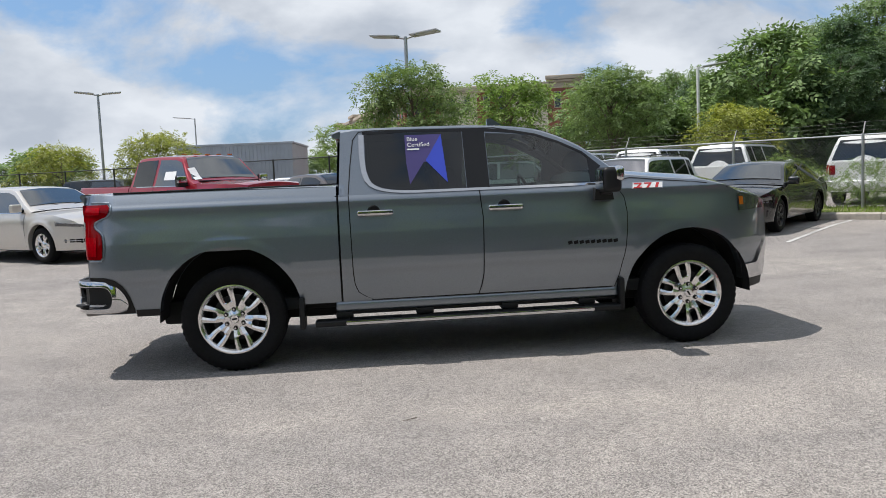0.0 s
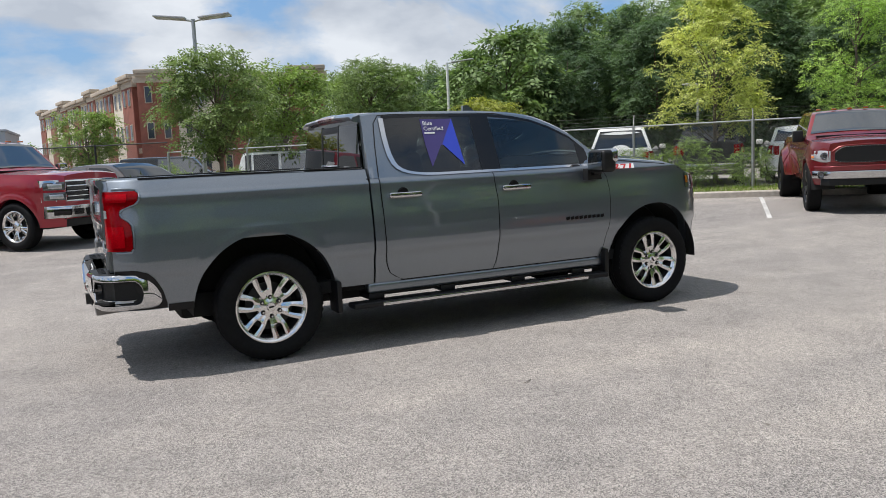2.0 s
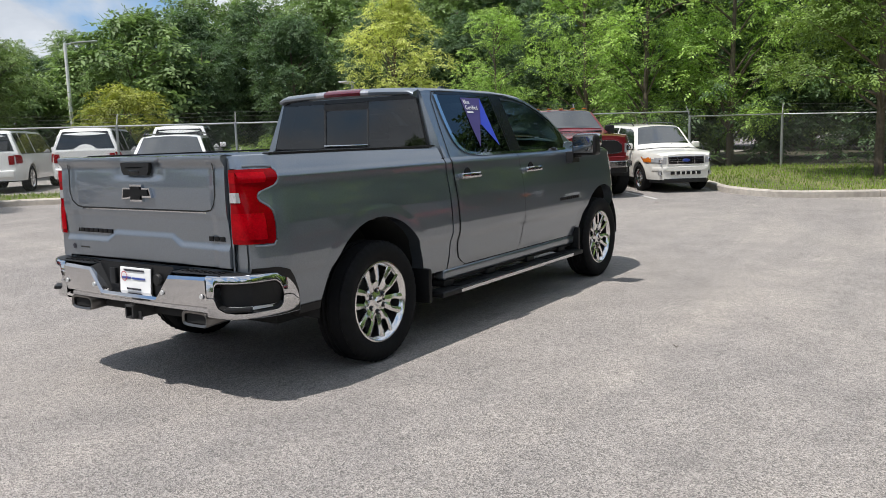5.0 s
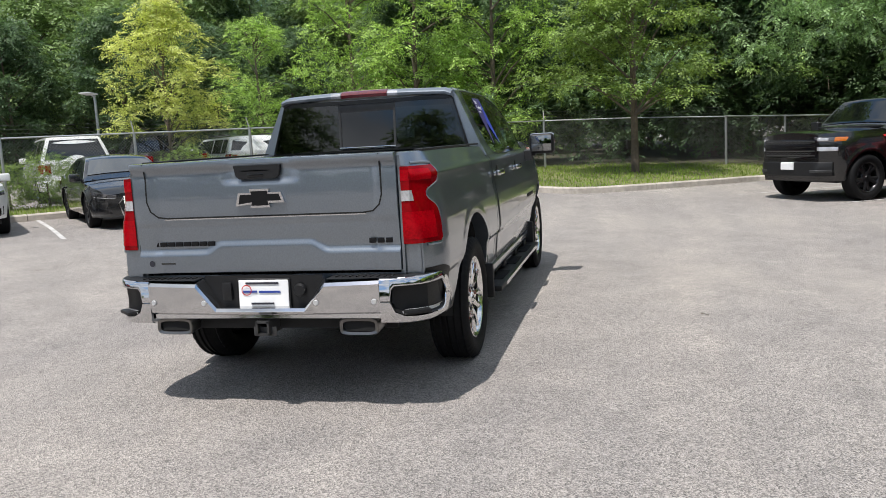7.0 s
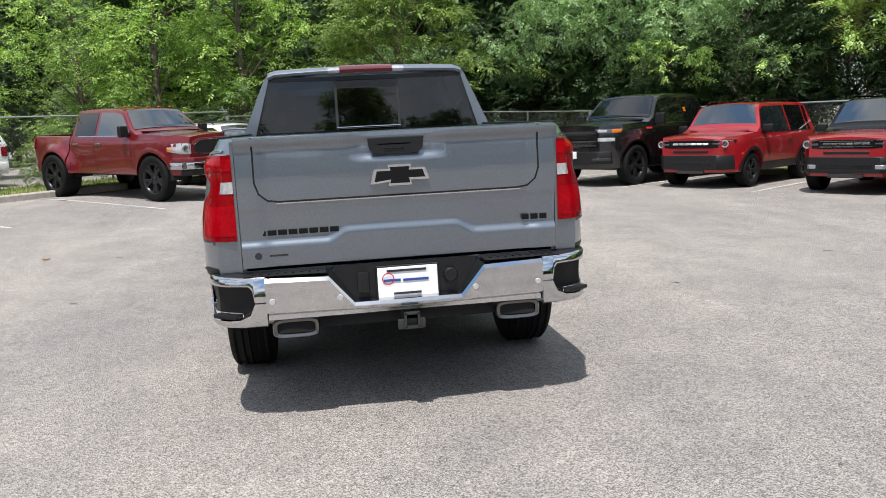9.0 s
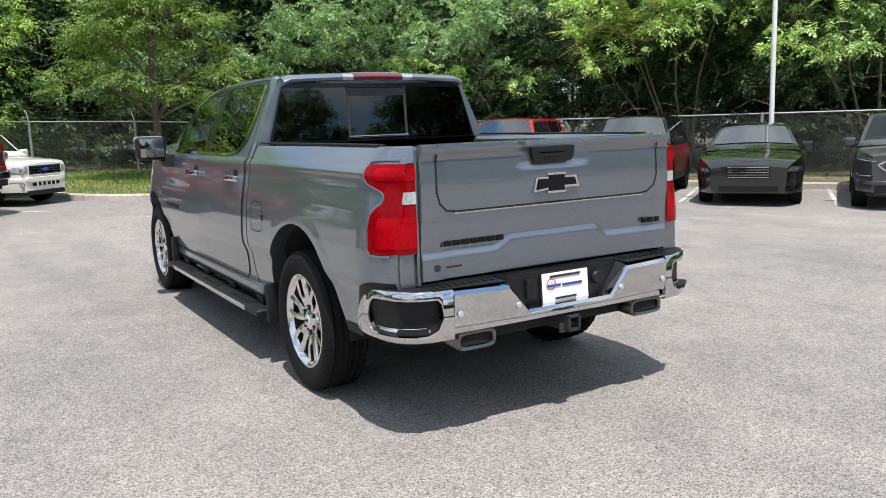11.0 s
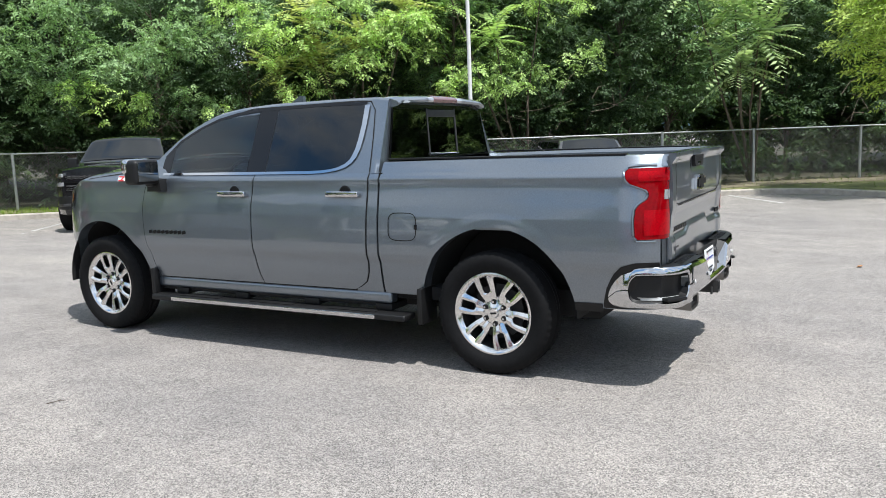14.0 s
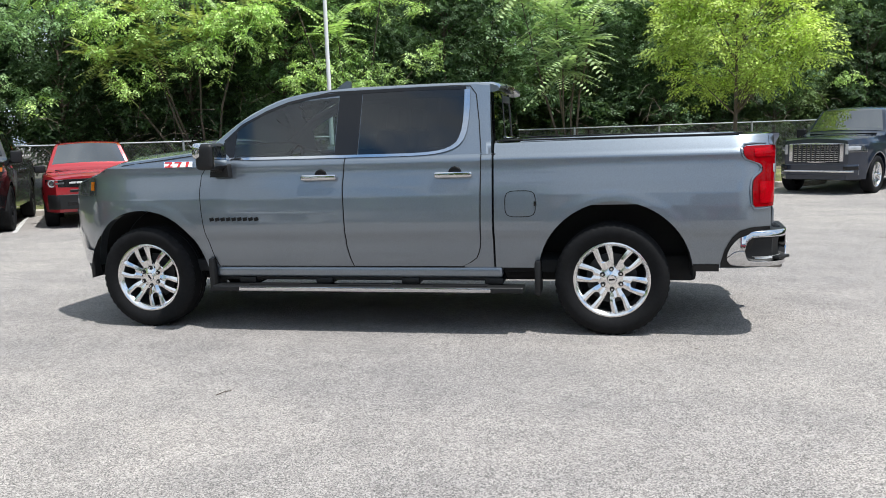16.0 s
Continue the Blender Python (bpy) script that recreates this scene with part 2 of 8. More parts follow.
FRONT_GLASS = thin_glass("clear_green_glass", (0.50, 0.60, 0.56))
PRIVACY_GLASS = thin_glass("dark_privacy_glass", (0.07, 0.077, 0.08))
CABIN = material("black_cabin_trim", (0.018, 0.018, 0.019), 0.6, scale=30, amount=0.2, bump=0.2, bump_scale=200)
LEATHER = material("black_leather", (0.022, 0.021, 0.021), 0.45, scale=20, amount=0.25, bump=0.25, bump_scale=120)
HEADLINER = material("pale_headliner", (0.30, 0.29, 0.28), 0.9, scale=20, amount=0.1)
RED_LENS = material("red_lens", (0.20, 0.0006, 0.003), 0.06, coat=0.0, spec=0.15, scale=60, amount=0.25)
RED_CORE = material("inner_red_lens", (0.30, 0.001, 0.005), 0.10, coat=0.0, spec=0.12, scale=90, amount=0.3)
DARK_RED_LENS = material("dark_red_lens", (0.11, 0.012, 0.016), 0.14, coat=1.0, scale=60, amount=0.2)
CLEAR_LENS = material("clear_lens", (0.46, 0.46, 0.47), 0.12, 0.35, coat=1.0, scale=70, amount=0.25)
HEADLAMP = material("smoked_headlamp", (0.10, 0.10, 0.105), 0.08, 0.5, coat=1.0, scale=70, amount=0.6)
AMBER = material("amber_lens", (0.5, 0.13, 0.01), 0.15, coat=1.0, scale=60, amount=0.2)
SEAM = material("panel_gap", (0.006, 0.006, 0.006), 0.9)
WHITE_PLASTIC = material("white_plate", (0.78, 0.78, 0.77), 0.4, scale=20, amount=0.05)
INK = material("dark_ink", (0.02, 0.02, 0.03), 0.5)
BLUE_INK = material("blue_ink", (0.03, 0.06, 0.28), 0.4)
RED_INK = material("red_ink", (0.5, 0.02, 0.02), 0.35, coat=0.4)
LOGO_DARK = material("badge_black", (0.006, 0.006, 0.0065), 0.45, spec=0.2)
P_GREY = car_paint("satin_steel_grey_paint", (0.184, 0.210, 0.241), 0.80, 0.36)
P_GREY.node_tree.nodes["Principled BSDF"].inputs["Coat IOR"].default_value = 1.7
P_RED = car_paint("bright_red_paint", (0.30, 0.007, 0.020), 0.35)
P_DEEPRED = car_paint("deep_red_paint", (0.17, 0.007, 0.011), 0.35)
P_MAROON = car_paint("dark_bronze_grey_paint", (0.095, 0.078, 0.074), 0.6)
P_BLACK = car_paint("black_paint", (0.004, 0.004, 0.0045), 0.1, 0.25)
P_WHITE = car_paint("white_paint", (0.72, 0.72, 0.70), 0.0, 0.35)
P_CREAM = car_paint("cream_white_paint", (0.74, 0.72, 0.66), 0.0, 0.35)
P_CHAMPAGNE = car_paint("champagne_silver_paint", (0.62, 0.585, 0.54), 0.45)
P_SILVER = car_paint("silver_paint", (0.45, 0.46, 0.47), 0.5)
P_CHARCOAL = car_paint("charcoal_paint", (0.012, 0.0125, 0.0135), 0.2, 0.22)
P_EDGE = car_paint("dark_carbon_grey_paint", (0.055, 0.055, 0.057), 0.4)
P_NAVY = car_paint("dark_navy_paint", (0.012, 0.018, 0.035), 0.3)
P_ORANGE_RED = car_paint("hot_red_paint", (0.33, 0.009, 0.015), 0.25)
BRICK = material("red_brick_wall", (0.23, 0.085, 0.06), 0.9, scale=2.0, amount=0.2)
STUCCO = material("cream_stucco", (0.62, 0.55, 0.44), 0.9, scale=1.0, amount=0.1)
STUCCO2 = material("tan_trim", (0.45, 0.38, 0.30), 0.9, scale=1.0, amount=0.1)
BLDGLASS = material("building_window_glass", (0.03, 0.04, 0.05), 0.05, spec=0.6)
ROOFGREY = material("grey_metal_siding", (0.36, 0.39, 0.43), 0.5, 0.3, scale=1.5, amount=0.1)
LAMP_HEAD = material("lamp_housing", (0.50, 0.50, 0.50), 0.5, 0.3, scale=10, amount=0.1)


# ---- mesh helpers ----
def finish(me, angle=35):
    for poly in me.polygons:
        poly.use_smooth = True
    me.set_sharp_from_angle(angle=radians(angle))


def part(name, bm, mat, parent=None, label="", angle=35, recalc=True):
    """One mesh object under a thing or part."""
    if recalc:
        bmesh.ops.recalc_face_normals(bm, faces=bm.faces)
    me = bpy.data.meshes.new(name)
    bm.to_mesh(me)
    bm.free()
    finish(me, angle)
    me.materials.append(mat)
    ob = new(name, me)
    if parent:
        ob.parent = parent
    if label:
        ob["label"] = label
    return ob


def raw_part(name, verts, faces, mat, parent=None, smooth=False):
    me = bpy.data.meshes.new(name)
    me.from_pydata(verts, [], faces)
    if smooth:
        finish(me)
    me.materials.append(mat)
    ob = new(name, me)
    if parent:
        ob.parent = parent
    return ob


def skin(bm, cols, closed=False):
    """Faces between neighbouring columns of points."""
    rows = [[bm.verts.new(p) for p in c] for c in cols]
    pairs = list(zip(rows, rows[1:])) + ([(rows[-1], rows[0])] if closed else [])
    for a, b in pairs:
        for i in range(len(a) - 1):
            quad = (a[i], a[i + 1], b[i + 1], b[i])
            if len({tuple(round(k, 5) for k in v.co) for v in quad}) > 2:
                bm.faces.new(quad)
    return rows


def sheet(cols, closed=False):
    bm = bmesh.new()
    skin(bm, cols, closed)
    bmesh.ops.remove_doubles(bm, verts=bm.verts, dist=1e-5)
    return bm


def box(sx, sy, sz, at=(0, 0, 0), bevel=0.0, seg=2, m=None):
    bm = bmesh.new()
    bmesh.ops.create_cube(bm, size=1)
    bmesh.ops.scale(bm, vec=(sx, sy, sz), verts=bm.verts)
    if bevel:
        bmesh.ops.bevel(bm, geom=bm.edges[:], offset=bevel, segments=seg, affect="EDGES", profile=0.6)
    if m is not None:
        bmesh.ops.transform(bm, matrix=m, verts=bm.verts)
    bmesh.ops.translate(bm, vec=at, verts=bm.verts)
    return bm


def join(*bms):
    out = bmesh.new()
    for b in bms:
        me = bpy.data.meshes.new("tmp")
        b.to_mesh(me)
        b.free()
        out.from_mesh(me)
        bpy.data.meshes.remove(me)
    return out


def tube(pts, r, n=8, r_end=None, caps=True):
    """A round bar along points; r may taper."""
    bm = bmesh.new()
    pts = [Vector(p) for p in pts]
    rings = []
    for i, p in enumerate(pts):
        d = (pts[min(i + 1, len(pts) - 1)] - pts[max(i - 1, 0)]).normalized()
        side = d.orthogonal().normalized() if abs(d.z) > 0.95 else d.cross(Vector((0, 0, 1))).normalized()
        up = side.cross(d)
        k = i / max(1, len(pts) - 1)
        rad = r + ((r_end if r_end is not None else r) - r) * k
        rings.append([bm.verts.new(p + side * rad * math.cos(a) + up * rad * math.sin(a)) for a in [2 * math.pi * j / n for j in range(n)]])
    for a, b in zip(rings, rings[1:]):
        for j in range(n):
            bm.faces.new((a[j], a[(j + 1) % n], b[(j + 1) % n], b[j]))
    if caps:
        bm.faces.new(rings[0][::-1])
        bm.faces.new(rings[-1])
    return bm


def lathe(profile, n=48, axis="y"):
    """Turn (radius, offset) pairs round the axle."""
    bm = bmesh.new()
    cols = []
    for j in range(n):
        a = 2 * math.pi * j / n
        cols.append([(r * math.cos(a), o, r * math.sin(a)) for r, o in profile])
    skin(bm, cols, True)
    bmesh.ops.remove_doubles(bm, verts=bm.verts, dist=1e-5)
    return bm


def prism(outline, y0, y1):
    """Extrude an (x, z) outline between two y planes."""
    bm = bmesh.new()
    a = [bm.verts.new((x, y0, z)) for x, z in outline]
    b = [bm.verts.new((x, y1, z)) for x, z in outline]
    bm.faces.new(a)
    bm.faces.new(b[::-1])
    for i in range(len(a)):
        j = (i + 1) % len(a)
        bm.faces.new((a[i], b[i], b[j], a[j]))
    return bm


def thing(name, label, category, at=(0, 0, 0), turn=0.0, group="", tilt=(0, 0)):
    ob = new(name)
    ob.empty_display_size = 0.1
    ob.matrix_world = pose(*at, tilt[0], tilt[1], turn)
    return tagged(ob, label, category, group)


def ground_z(x, y):
    """The lot: level under the pickup, rising to the far fence and falling to the wood."""
    u = 0.5 * x + 0.87 * y
    return 0.03 * max(0.0, min(u, 10.0) - 1.8) - 0.018 * max(0.0, min(-y - 2.0, 10.0))


# ---- the lot ----
from mathutils import geometry


def smooth_line(pts, step=0.5):
    """Catmull-Rom through plan points, at even steps."""
    p = [Vector((*q, 0)) for q in pts]
    p = [p[0] * 2 - p[1]] + p + [p[-1] * 2 - p[-2]]
    out = []
    for i in range(1, len(p) - 2):
        n = max(1, int((p[i + 1] - p[i]).length / step))
        for k in range(n):
            t = k / n
            a, b, c, d = p[i - 1:i + 3]
            out.append(0.5 * ((2 * b) + (c - a) * t + (2 * a - 5 * b + 4 * c - d) * t * t + (3 * b - a - 3 * c + d) * t ** 3))
    out.append(p[-2])
    return [(v.x, v.y) for v in out]


def ground():
    xs = sorted(set([-2500, -900, -300, -120, -70] + [i * 1.0 for i in range(-48, 49)] + [70, 120, 300, 900, 2500]))
    cols = [[(x, y, ground_z(x, y)) for y in xs] for x in xs]
    ob = part("ground", sheet(cols), ASPHALT, recalc=False)
    return tagged(ob, "worn grey asphalt of a car lot with dark stains", "asphalt", kind="structure")


ground()

KERB = [(-46, 44), (-22, 28), (-8, 19.5), (-1.9, 16.6), (-1.3, 13.0), (-0.5, 11.6), (0.6, 11.5), (1.8, 12.9), (3.1, 14.2), (6.2, 11.2), (10.2, 7.2), (13.2, 4.3), (14.0, 2.6), (13.3, 1.3),
        (11.9, 0.4), (11.25, -0.8), (11.7, -1.9), (13.4, -3.8), (15.0, -5.6), (14.4, -7.3), (10.4, -10.2), (6.5, -12.4), (4.3, -13.4), (1.2, -14.9), (-1.3, -16.4),
        (-2.7, -16.5), (-4.5, -15.4), (-6.0, -15.0), (-7.2, -15.7), (-7.8, -17.2), (-9.2, -18.9), (-14, -21.5), (-46, -38)]
FENCE_A = [(-40, 44), (-20, 31.5), (-6.0, 23.8), (0.2, 20.0), (12.5, 7.7), (17.3, 2.8), (19.3, 0.7), (19.7, -2.2), (20.2, -5.0)]
FENCE_B = [(20.2, -5.0), (16.6, -7.9), (11.8, -11.2), (6.6, -14.2), (4.1, -15.8), (1.5, -17.5), (-0.7, -19.3), (-3.4, -21.2), (-6.5, -22.3), (-14, -26), (-45, -42)]
kerb_line = smooth_line(KERB, 0.45)


def kerb():
    root = tagged(new("kerb"), "pale weathered concrete kerb round the lot edge", "kerb", kind="structure")
    prof = [(0.0, -0.05), (0.0, 0.115), (0.02, 0.14), (0.13, 0.145), (0.15, 0.13), (0.15, -0.05)]
    run = kerb_line[8:-8]
    cols = []
    for i, (x, y) in enumerate(run):
        a, b = Vector(run[max(0, i - 1)]), Vector(run[min(len(run) - 1, i + 1)])
        d = (b - a).normalized()
        n = Vector((-d.y, d.x))
        cols.append([(x + n.x * o, y + n.y * o, ground_z(x, y) + z) for o, z in prof])
    size, k = 7, 0
    while k < len(cols) - 1:
        e = min(k + size, len(cols) - 1)
        piece = [list(c) for c in cols[k:e + 1]]
        d = (Vector(piece[-1][0]) - Vector(piece[-2][0])) * 0.03
        piece[-1] = [tuple(Vector(q) - d) for q in piece[-1]]
        bm = sheet(piece)
        for end in (piece[0], piece[-1]):
            bm.faces.new([bm.verts.new(q) for q in end])
        part("kerb_stone", bm, CONCRETE, root)
        k = e


kerb()


def flat_area(name, outline, lift, mat, label, category):
    bm = bmesh.new()
    vs = [bm.verts.new((x, y, ground_z(x, y) + lift)) for x, y in outline]
    for tri in geometry.tessellate_polygon([[Vector((x, y, 0)) for x, y in outline]]):
        bm.faces.new([vs[i] for i in tri])
    ob = part(name, bm, mat)
    for poly in ob.data.polygons:
        if poly.normal.z < 0:
            poly.flip()
    return tagged(ob, label, category, kind="structure")


def off(pts, o):
    out = []
    for i, (x, y) in enumerate(pts):
        a, b = Vector(pts[max(0, i - 1)]), Vector(pts[min(len(pts) - 1, i + 1)])
        d = (b - a).normalized()
        out.append((x - d.y * o, y + d.x * o))
    return out


lawn_inner = off(kerb_line, 0.14)
FENCE = FENCE_A + FENCE_B[1:]
lawn_outer = off(FENCE, 1.0)
flat_area("lawn", lawn_inner + lawn_outer[::-1], 0.12, GRASS_SOIL, "mown green lawn strip between kerb and fence", "grass")
wood_edge = off(FENCE_B, 0.9)
flat_area("forest_floor", [(19.9, -4.6)] + wood_edge + [(-60, -90), (90, -90), (90, 10), (24, 5), (20.6, 0.5)], 0.13, FOREST, "dark leaf-littered soil under the trees", "soil")


litter_line = [p for p in smooth_line(FENCE_B, 0.5) if -30 < p[0] < 10.5]
flat_area("leaf_litter", off(litter_line, -1.5) + off(litter_line, 1.0)[::-1], 0.128, LITTER, "brown leaf litter and dirt along the fence foot", "leaf litter")


def inside(x, y, poly):
    c = False
    for i in range(len(poly)):
        (x1, y1), (x2, y2) = poly[i - 1], poly[i]
        if (y1 > y) != (y2 > y) and x < (x2 - x1) * (y - y1) / (y2 - y1) + x1:
            c = not c
    return c


def grass_blades():
    rng = random.Random(5)
    poly = lawn_inner + lawn_outer[::-1]
    verts, faces = [], []
    for x0, x1, y0, y1, n in ((5, 21, -9, 13, 42000), (-12, 12, -24, -9, 12000), (-3, 6, 10.5, 20, 5000)):
        made = 0
        while made < n:
            x, y = rng.uniform(x0, x1), rng.uniform(y0, y1)
            made += 1
            if not inside(x, y, poly) or (y < -11 and x < 7 and rng.random() < 0.8):
                continue
            z, h, a = ground_z(x, y) + 0.115, rng.uniform(0.04, 0.11), rng.uniform(0, 6.28)
            w = 0.012
            k = len(verts)
            verts += [(x - w * math.cos(a), y - w * math.sin(a), z), (x + w * math.cos(a), y + w * math.sin(a), z), (x + rng.uniform(-0.04, 0.04), y + rng.uniform(-0.04, 0.04), z + h)]
            faces.append((k, k + 1, k + 2))
    ob = raw_part("grass", verts, faces, BLADE)
    tagged(ob, "short green grass blades on the lawn strip", "grass", kind="stuff")


grass_blades()


def stall_lines():
    n, d = Vector((0.71, 0.70)).normalized(), Vector((0.70, -0.71)).normalized()
    for k in range(-2, 4):
        mid = d * (0.65 + 2.74 * k)
        a, b = mid + n * 7.9, mid + n * 12.3
        cols = []
        for i in range(9):
            p = a.lerp(b, i / 8)
            cols.append([(p.x + d.x * s, p.y + d.y * s, ground_z(p.x + d.x * s, p.y + d.y * s) + 0.006) for s in (-0.04, 0.04)])
        tagged(part("parking_line", sheet(cols), WHITE_LINE), "worn white painted parking line on asphalt", "parking line", "parking lines", "structure")
    n, d = Vector((-0.59, 0.81)).normalized(), Vector((-0.81, -0.59)).normalized()
    for k in range(-1, 6):
        p0 = Vector((9.4, -6.6)) + d * (2.72 * k)
        cols = []
        for i in range(9):
            p = p0 - n * (5.0 * i / 8 - 0.9)
            cols.append([(p.x + d.x * s, p.y + d.y * s, ground_z(p.x, p.y) + 0.006) for s in (-0.04, 0.04)])
        tagged(part("parking_line", sheet(cols), WHITE_LINE), "worn white painted parking line on asphalt", "parking line", "parking lines", "structure")


stall_lines()


def lot_litter():
    """A few twigs and dead leaves that lie on the asphalt."""
    rng = random.Random(41)
    brown = material("dead_leaf", (0.42, 0.20, 0.07), 0.7, scale=40, amount=0.3)
    twig_mat = material("dry_twig", (0.07, 0.05, 0.035), 0.9, scale=40, amount=0.3)
    for x, y, turn in ((-1.9, 4.35, 20), (2.9, 3.6, 80), (-6.1, 0.9, 140), (-3.9, -4.4, 60)):
        leaf = thing("dead_leaf", "small curled orange-brown dead leaf on asphalt", "leaf", (x, y, ground_z(x, y) + 0.004), turn, "dead leaves")
        cols = [[(u * 0.05, v * 0.024 * math.sin(math.pi * (u * 0.5 + 0.5)) , 0.004 + 0.012 * v * v + 0.008 * u * u) for v in (-1, -0.5, 0, 0.5, 1)] for u in np.linspace(-0.95, 0.95, 9)]
        part("blade", sheet(cols), brown, leaf)
        part("stalk", tube([(0.045, 0, 0.010), (0.08, 0.008, 0.004)], 0.0015, 5), twig_mat, leaf)
    for k in range(9):
        x, y = rng.uniform(-6.5, 3.0), rng.choice((-1, 1)) * rng.uniform(2.2, 5.5)
        twig = thing("twig", "short dark dry twig lying on asphalt", "twig", (x, y, ground_z(x, y) + 0.004), rng.uniform(0, 360), "twigs")
        part("stem", tube([(-0.06, 0, 0.002), (0, 0.006, 0.004), (0.05, -0.004, 0.003)], 0.003, 5, 0.0015), twig_mat, twig)
        part("side_shoot", tube([(0.0, 0.005, 0.004), (0.025, 0.022, 0.006)], 0.0018, 5, 0.001), twig_mat, twig)


lot_litter()


# ---- chain-link fence ----
def link_panel(length, height):
    """Woven wire as real thin bars, both diagonals."""
    verts, faces = [], []
    pitch, w = 0.075, 0.0026
    span = length + height
    k = 0
    while k * pitch < span:
        c = k * pitch
        for s in (0, 1):
            x0, z0 = (c, 0.0) if c < length else (length, c - length)
            x1, z1 = (0.0, c) if c < height else (c - height, height)
            if s:
                x0, x1 = length - x0, length - x1
            i = len(verts)
            e = 0.003 if s else -0.003
            verts += [(x0 - w, e, z0), (x0 + w, e, z0), (x1 + w, e, z1), (x1 - w, e, z1), (x0, e + w * 1.6, z0), (x1, e + w * 1.6, z1)]
            faces += [(i, i + 1, i + 2, i + 3), (i + 1, i + 4, i + 5, i + 2), (i + 4, i, i + 3, i + 5)]
        k += 1
    return verts, faces


def fence(line, label, height, arms, dark):
    root = tagged(new("fence"), label, "fence")
    steel = DARKSTEEL if dark else GALV
    pts = [Vector((*p, 0)) for p in line]
    for a, b in zip(pts, pts[1:]):
        n = max(1, round((b - a).length / 2.9))
        for k in range(n):
            p, q = a.lerp(b, k / n), a.lerp(b, (k + 1) / n)
            L, ang = (q - p).length, math.atan2(q.y - p.y, q.x - p.x)
            zp, zq = ground_z(p.x, p.y) + 0.1, ground_z(q.x, q.y) + 0.1
            key = (round(L, 2), height, dark)
            if key not in MESHES:
                v, f = link_panel(L, height - 0.08)
                me = bpy.data.meshes.new("wire_mesh")
                me.from_pydata(v, [], f)
                me.materials.append(DARKSTEEL if dark else LINKWIRE)
                MESHES[key] = me
            net = new("wire_mesh", MESHES[key])
            net.matrix_world = pose(p.x, p.y, zp + 0.05, 0, math.degrees(-math.atan2(zq - zp, L)), math.degrees(ang))
            net.parent = root
            part("post", tube([(p.x, p.y, zp - 0.1), (p.x, p.y, zp + height + 0.03)], 0.032 if k else 0.04, 10), steel, root)
            part("top_rail", tube([(p.x, p.y, zp + height), (q.x, q.y, zq + height)], 0.021, 8), steel, root)
            if arms:
                nx, ny = math.sin(ang) * 0.22, -math.cos(ang) * 0.22
                part("arm", tube([(p.x, p.y, zp + height), (p.x - nx, p.y - ny, zp + height + 0.3)], 0.016, 6), LINKWIRE, root)
                for s in (0.35, 0.68, 1.0):
                    o = Vector((-nx * s, -ny * s, height + 0.3 * s))
                    mid = (p + q) / 2
                    part("barbed_wire", tube([p + o + Vector((0, 0, zp)), mid + o + Vector((0, 0, (zp + zq) / 2 - 0.03)), q + o + Vector((0, 0, zq))], 0.003, 4), DARKSTEEL, root)
    return root


MESHES = {}
fence(FENCE_A[:4], "dark chain-link fence with steel posts behind parked cars", 2.0, False, True)
fence(FENCE_A[3:6], "galvanised chain-link fence topped with barbed wire", 1.68, True, False)
fence(FENCE_A[5:], "galvanised chain-link fence with barbed wire beside the lawn", 1.54, True, False)
fence(FENCE_B, "galvanised chain-link fence in front of woodland", 1.55, False, False)


# ---- trees ----
def leaf_cloud(rng, clusters, per, size, droop=0.25, aspect=0.5, flat=0.72):
    """Leafy twigs on the upper shells of many clusters: each twig carries six bent leaves; clusters: centre, radius."""
    verts, faces = [], []
    up = Vector((0, 0, 1))
    for c, r in clusters:
        n = int(per * r * r * rng.uniform(0.7, 1.2) / 6) + 1
        for _ in range(n):
            d = Vector((rng.gauss(0, 1), rng.gauss(0, 1), rng.gauss(0.45, 0.8))).normalized()
            p = c + Vector((d.x, d.y, d.z * flat)) * r * (rng.random() ** 0.3) * rng.uniform(0.72, 1.1)
            ax = Vector((d.x + rng.gauss(0, 0.55), d.y + rng.gauss(0, 0.55), d.z * 0.35 + rng.gauss(-droop, 0.3))).normalized()
            nm = up * 0.75 + d * 0.65 + Vector((rng.gauss(0, 0.35), rng.gauss(0, 0.35), rng.gauss(0, 0.25)))
            sd = ax.cross(nm).normalized()
            nm = sd.cross(ax).normalized()
            reach = size * rng.uniform(1.5, 2.6)
            for i in range(6):
                u = i / 5
                q = p + ax * reach * (u - 0.35) - up * reach * 0.16 * u * u
                ld = (ax + sd * (0.0 if i == 5 else 1.25 if i % 2 else -1.25) + nm * rng.gauss(0, 0.22)).normalized()
                L = size * rng.uniform(0.6, 1.15)
                wd = nm.cross(ld) * (L * aspect * 0.5)
                mid = q + ld * L * 0.45
                k = len(verts)
                verts += [tuple(q), tuple(mid + wd), tuple(q + ld * L - up * L * 0.18), tuple(mid - wd)]
                faces.append((k, k + 1, k + 2, k + 3))
    return verts, faces


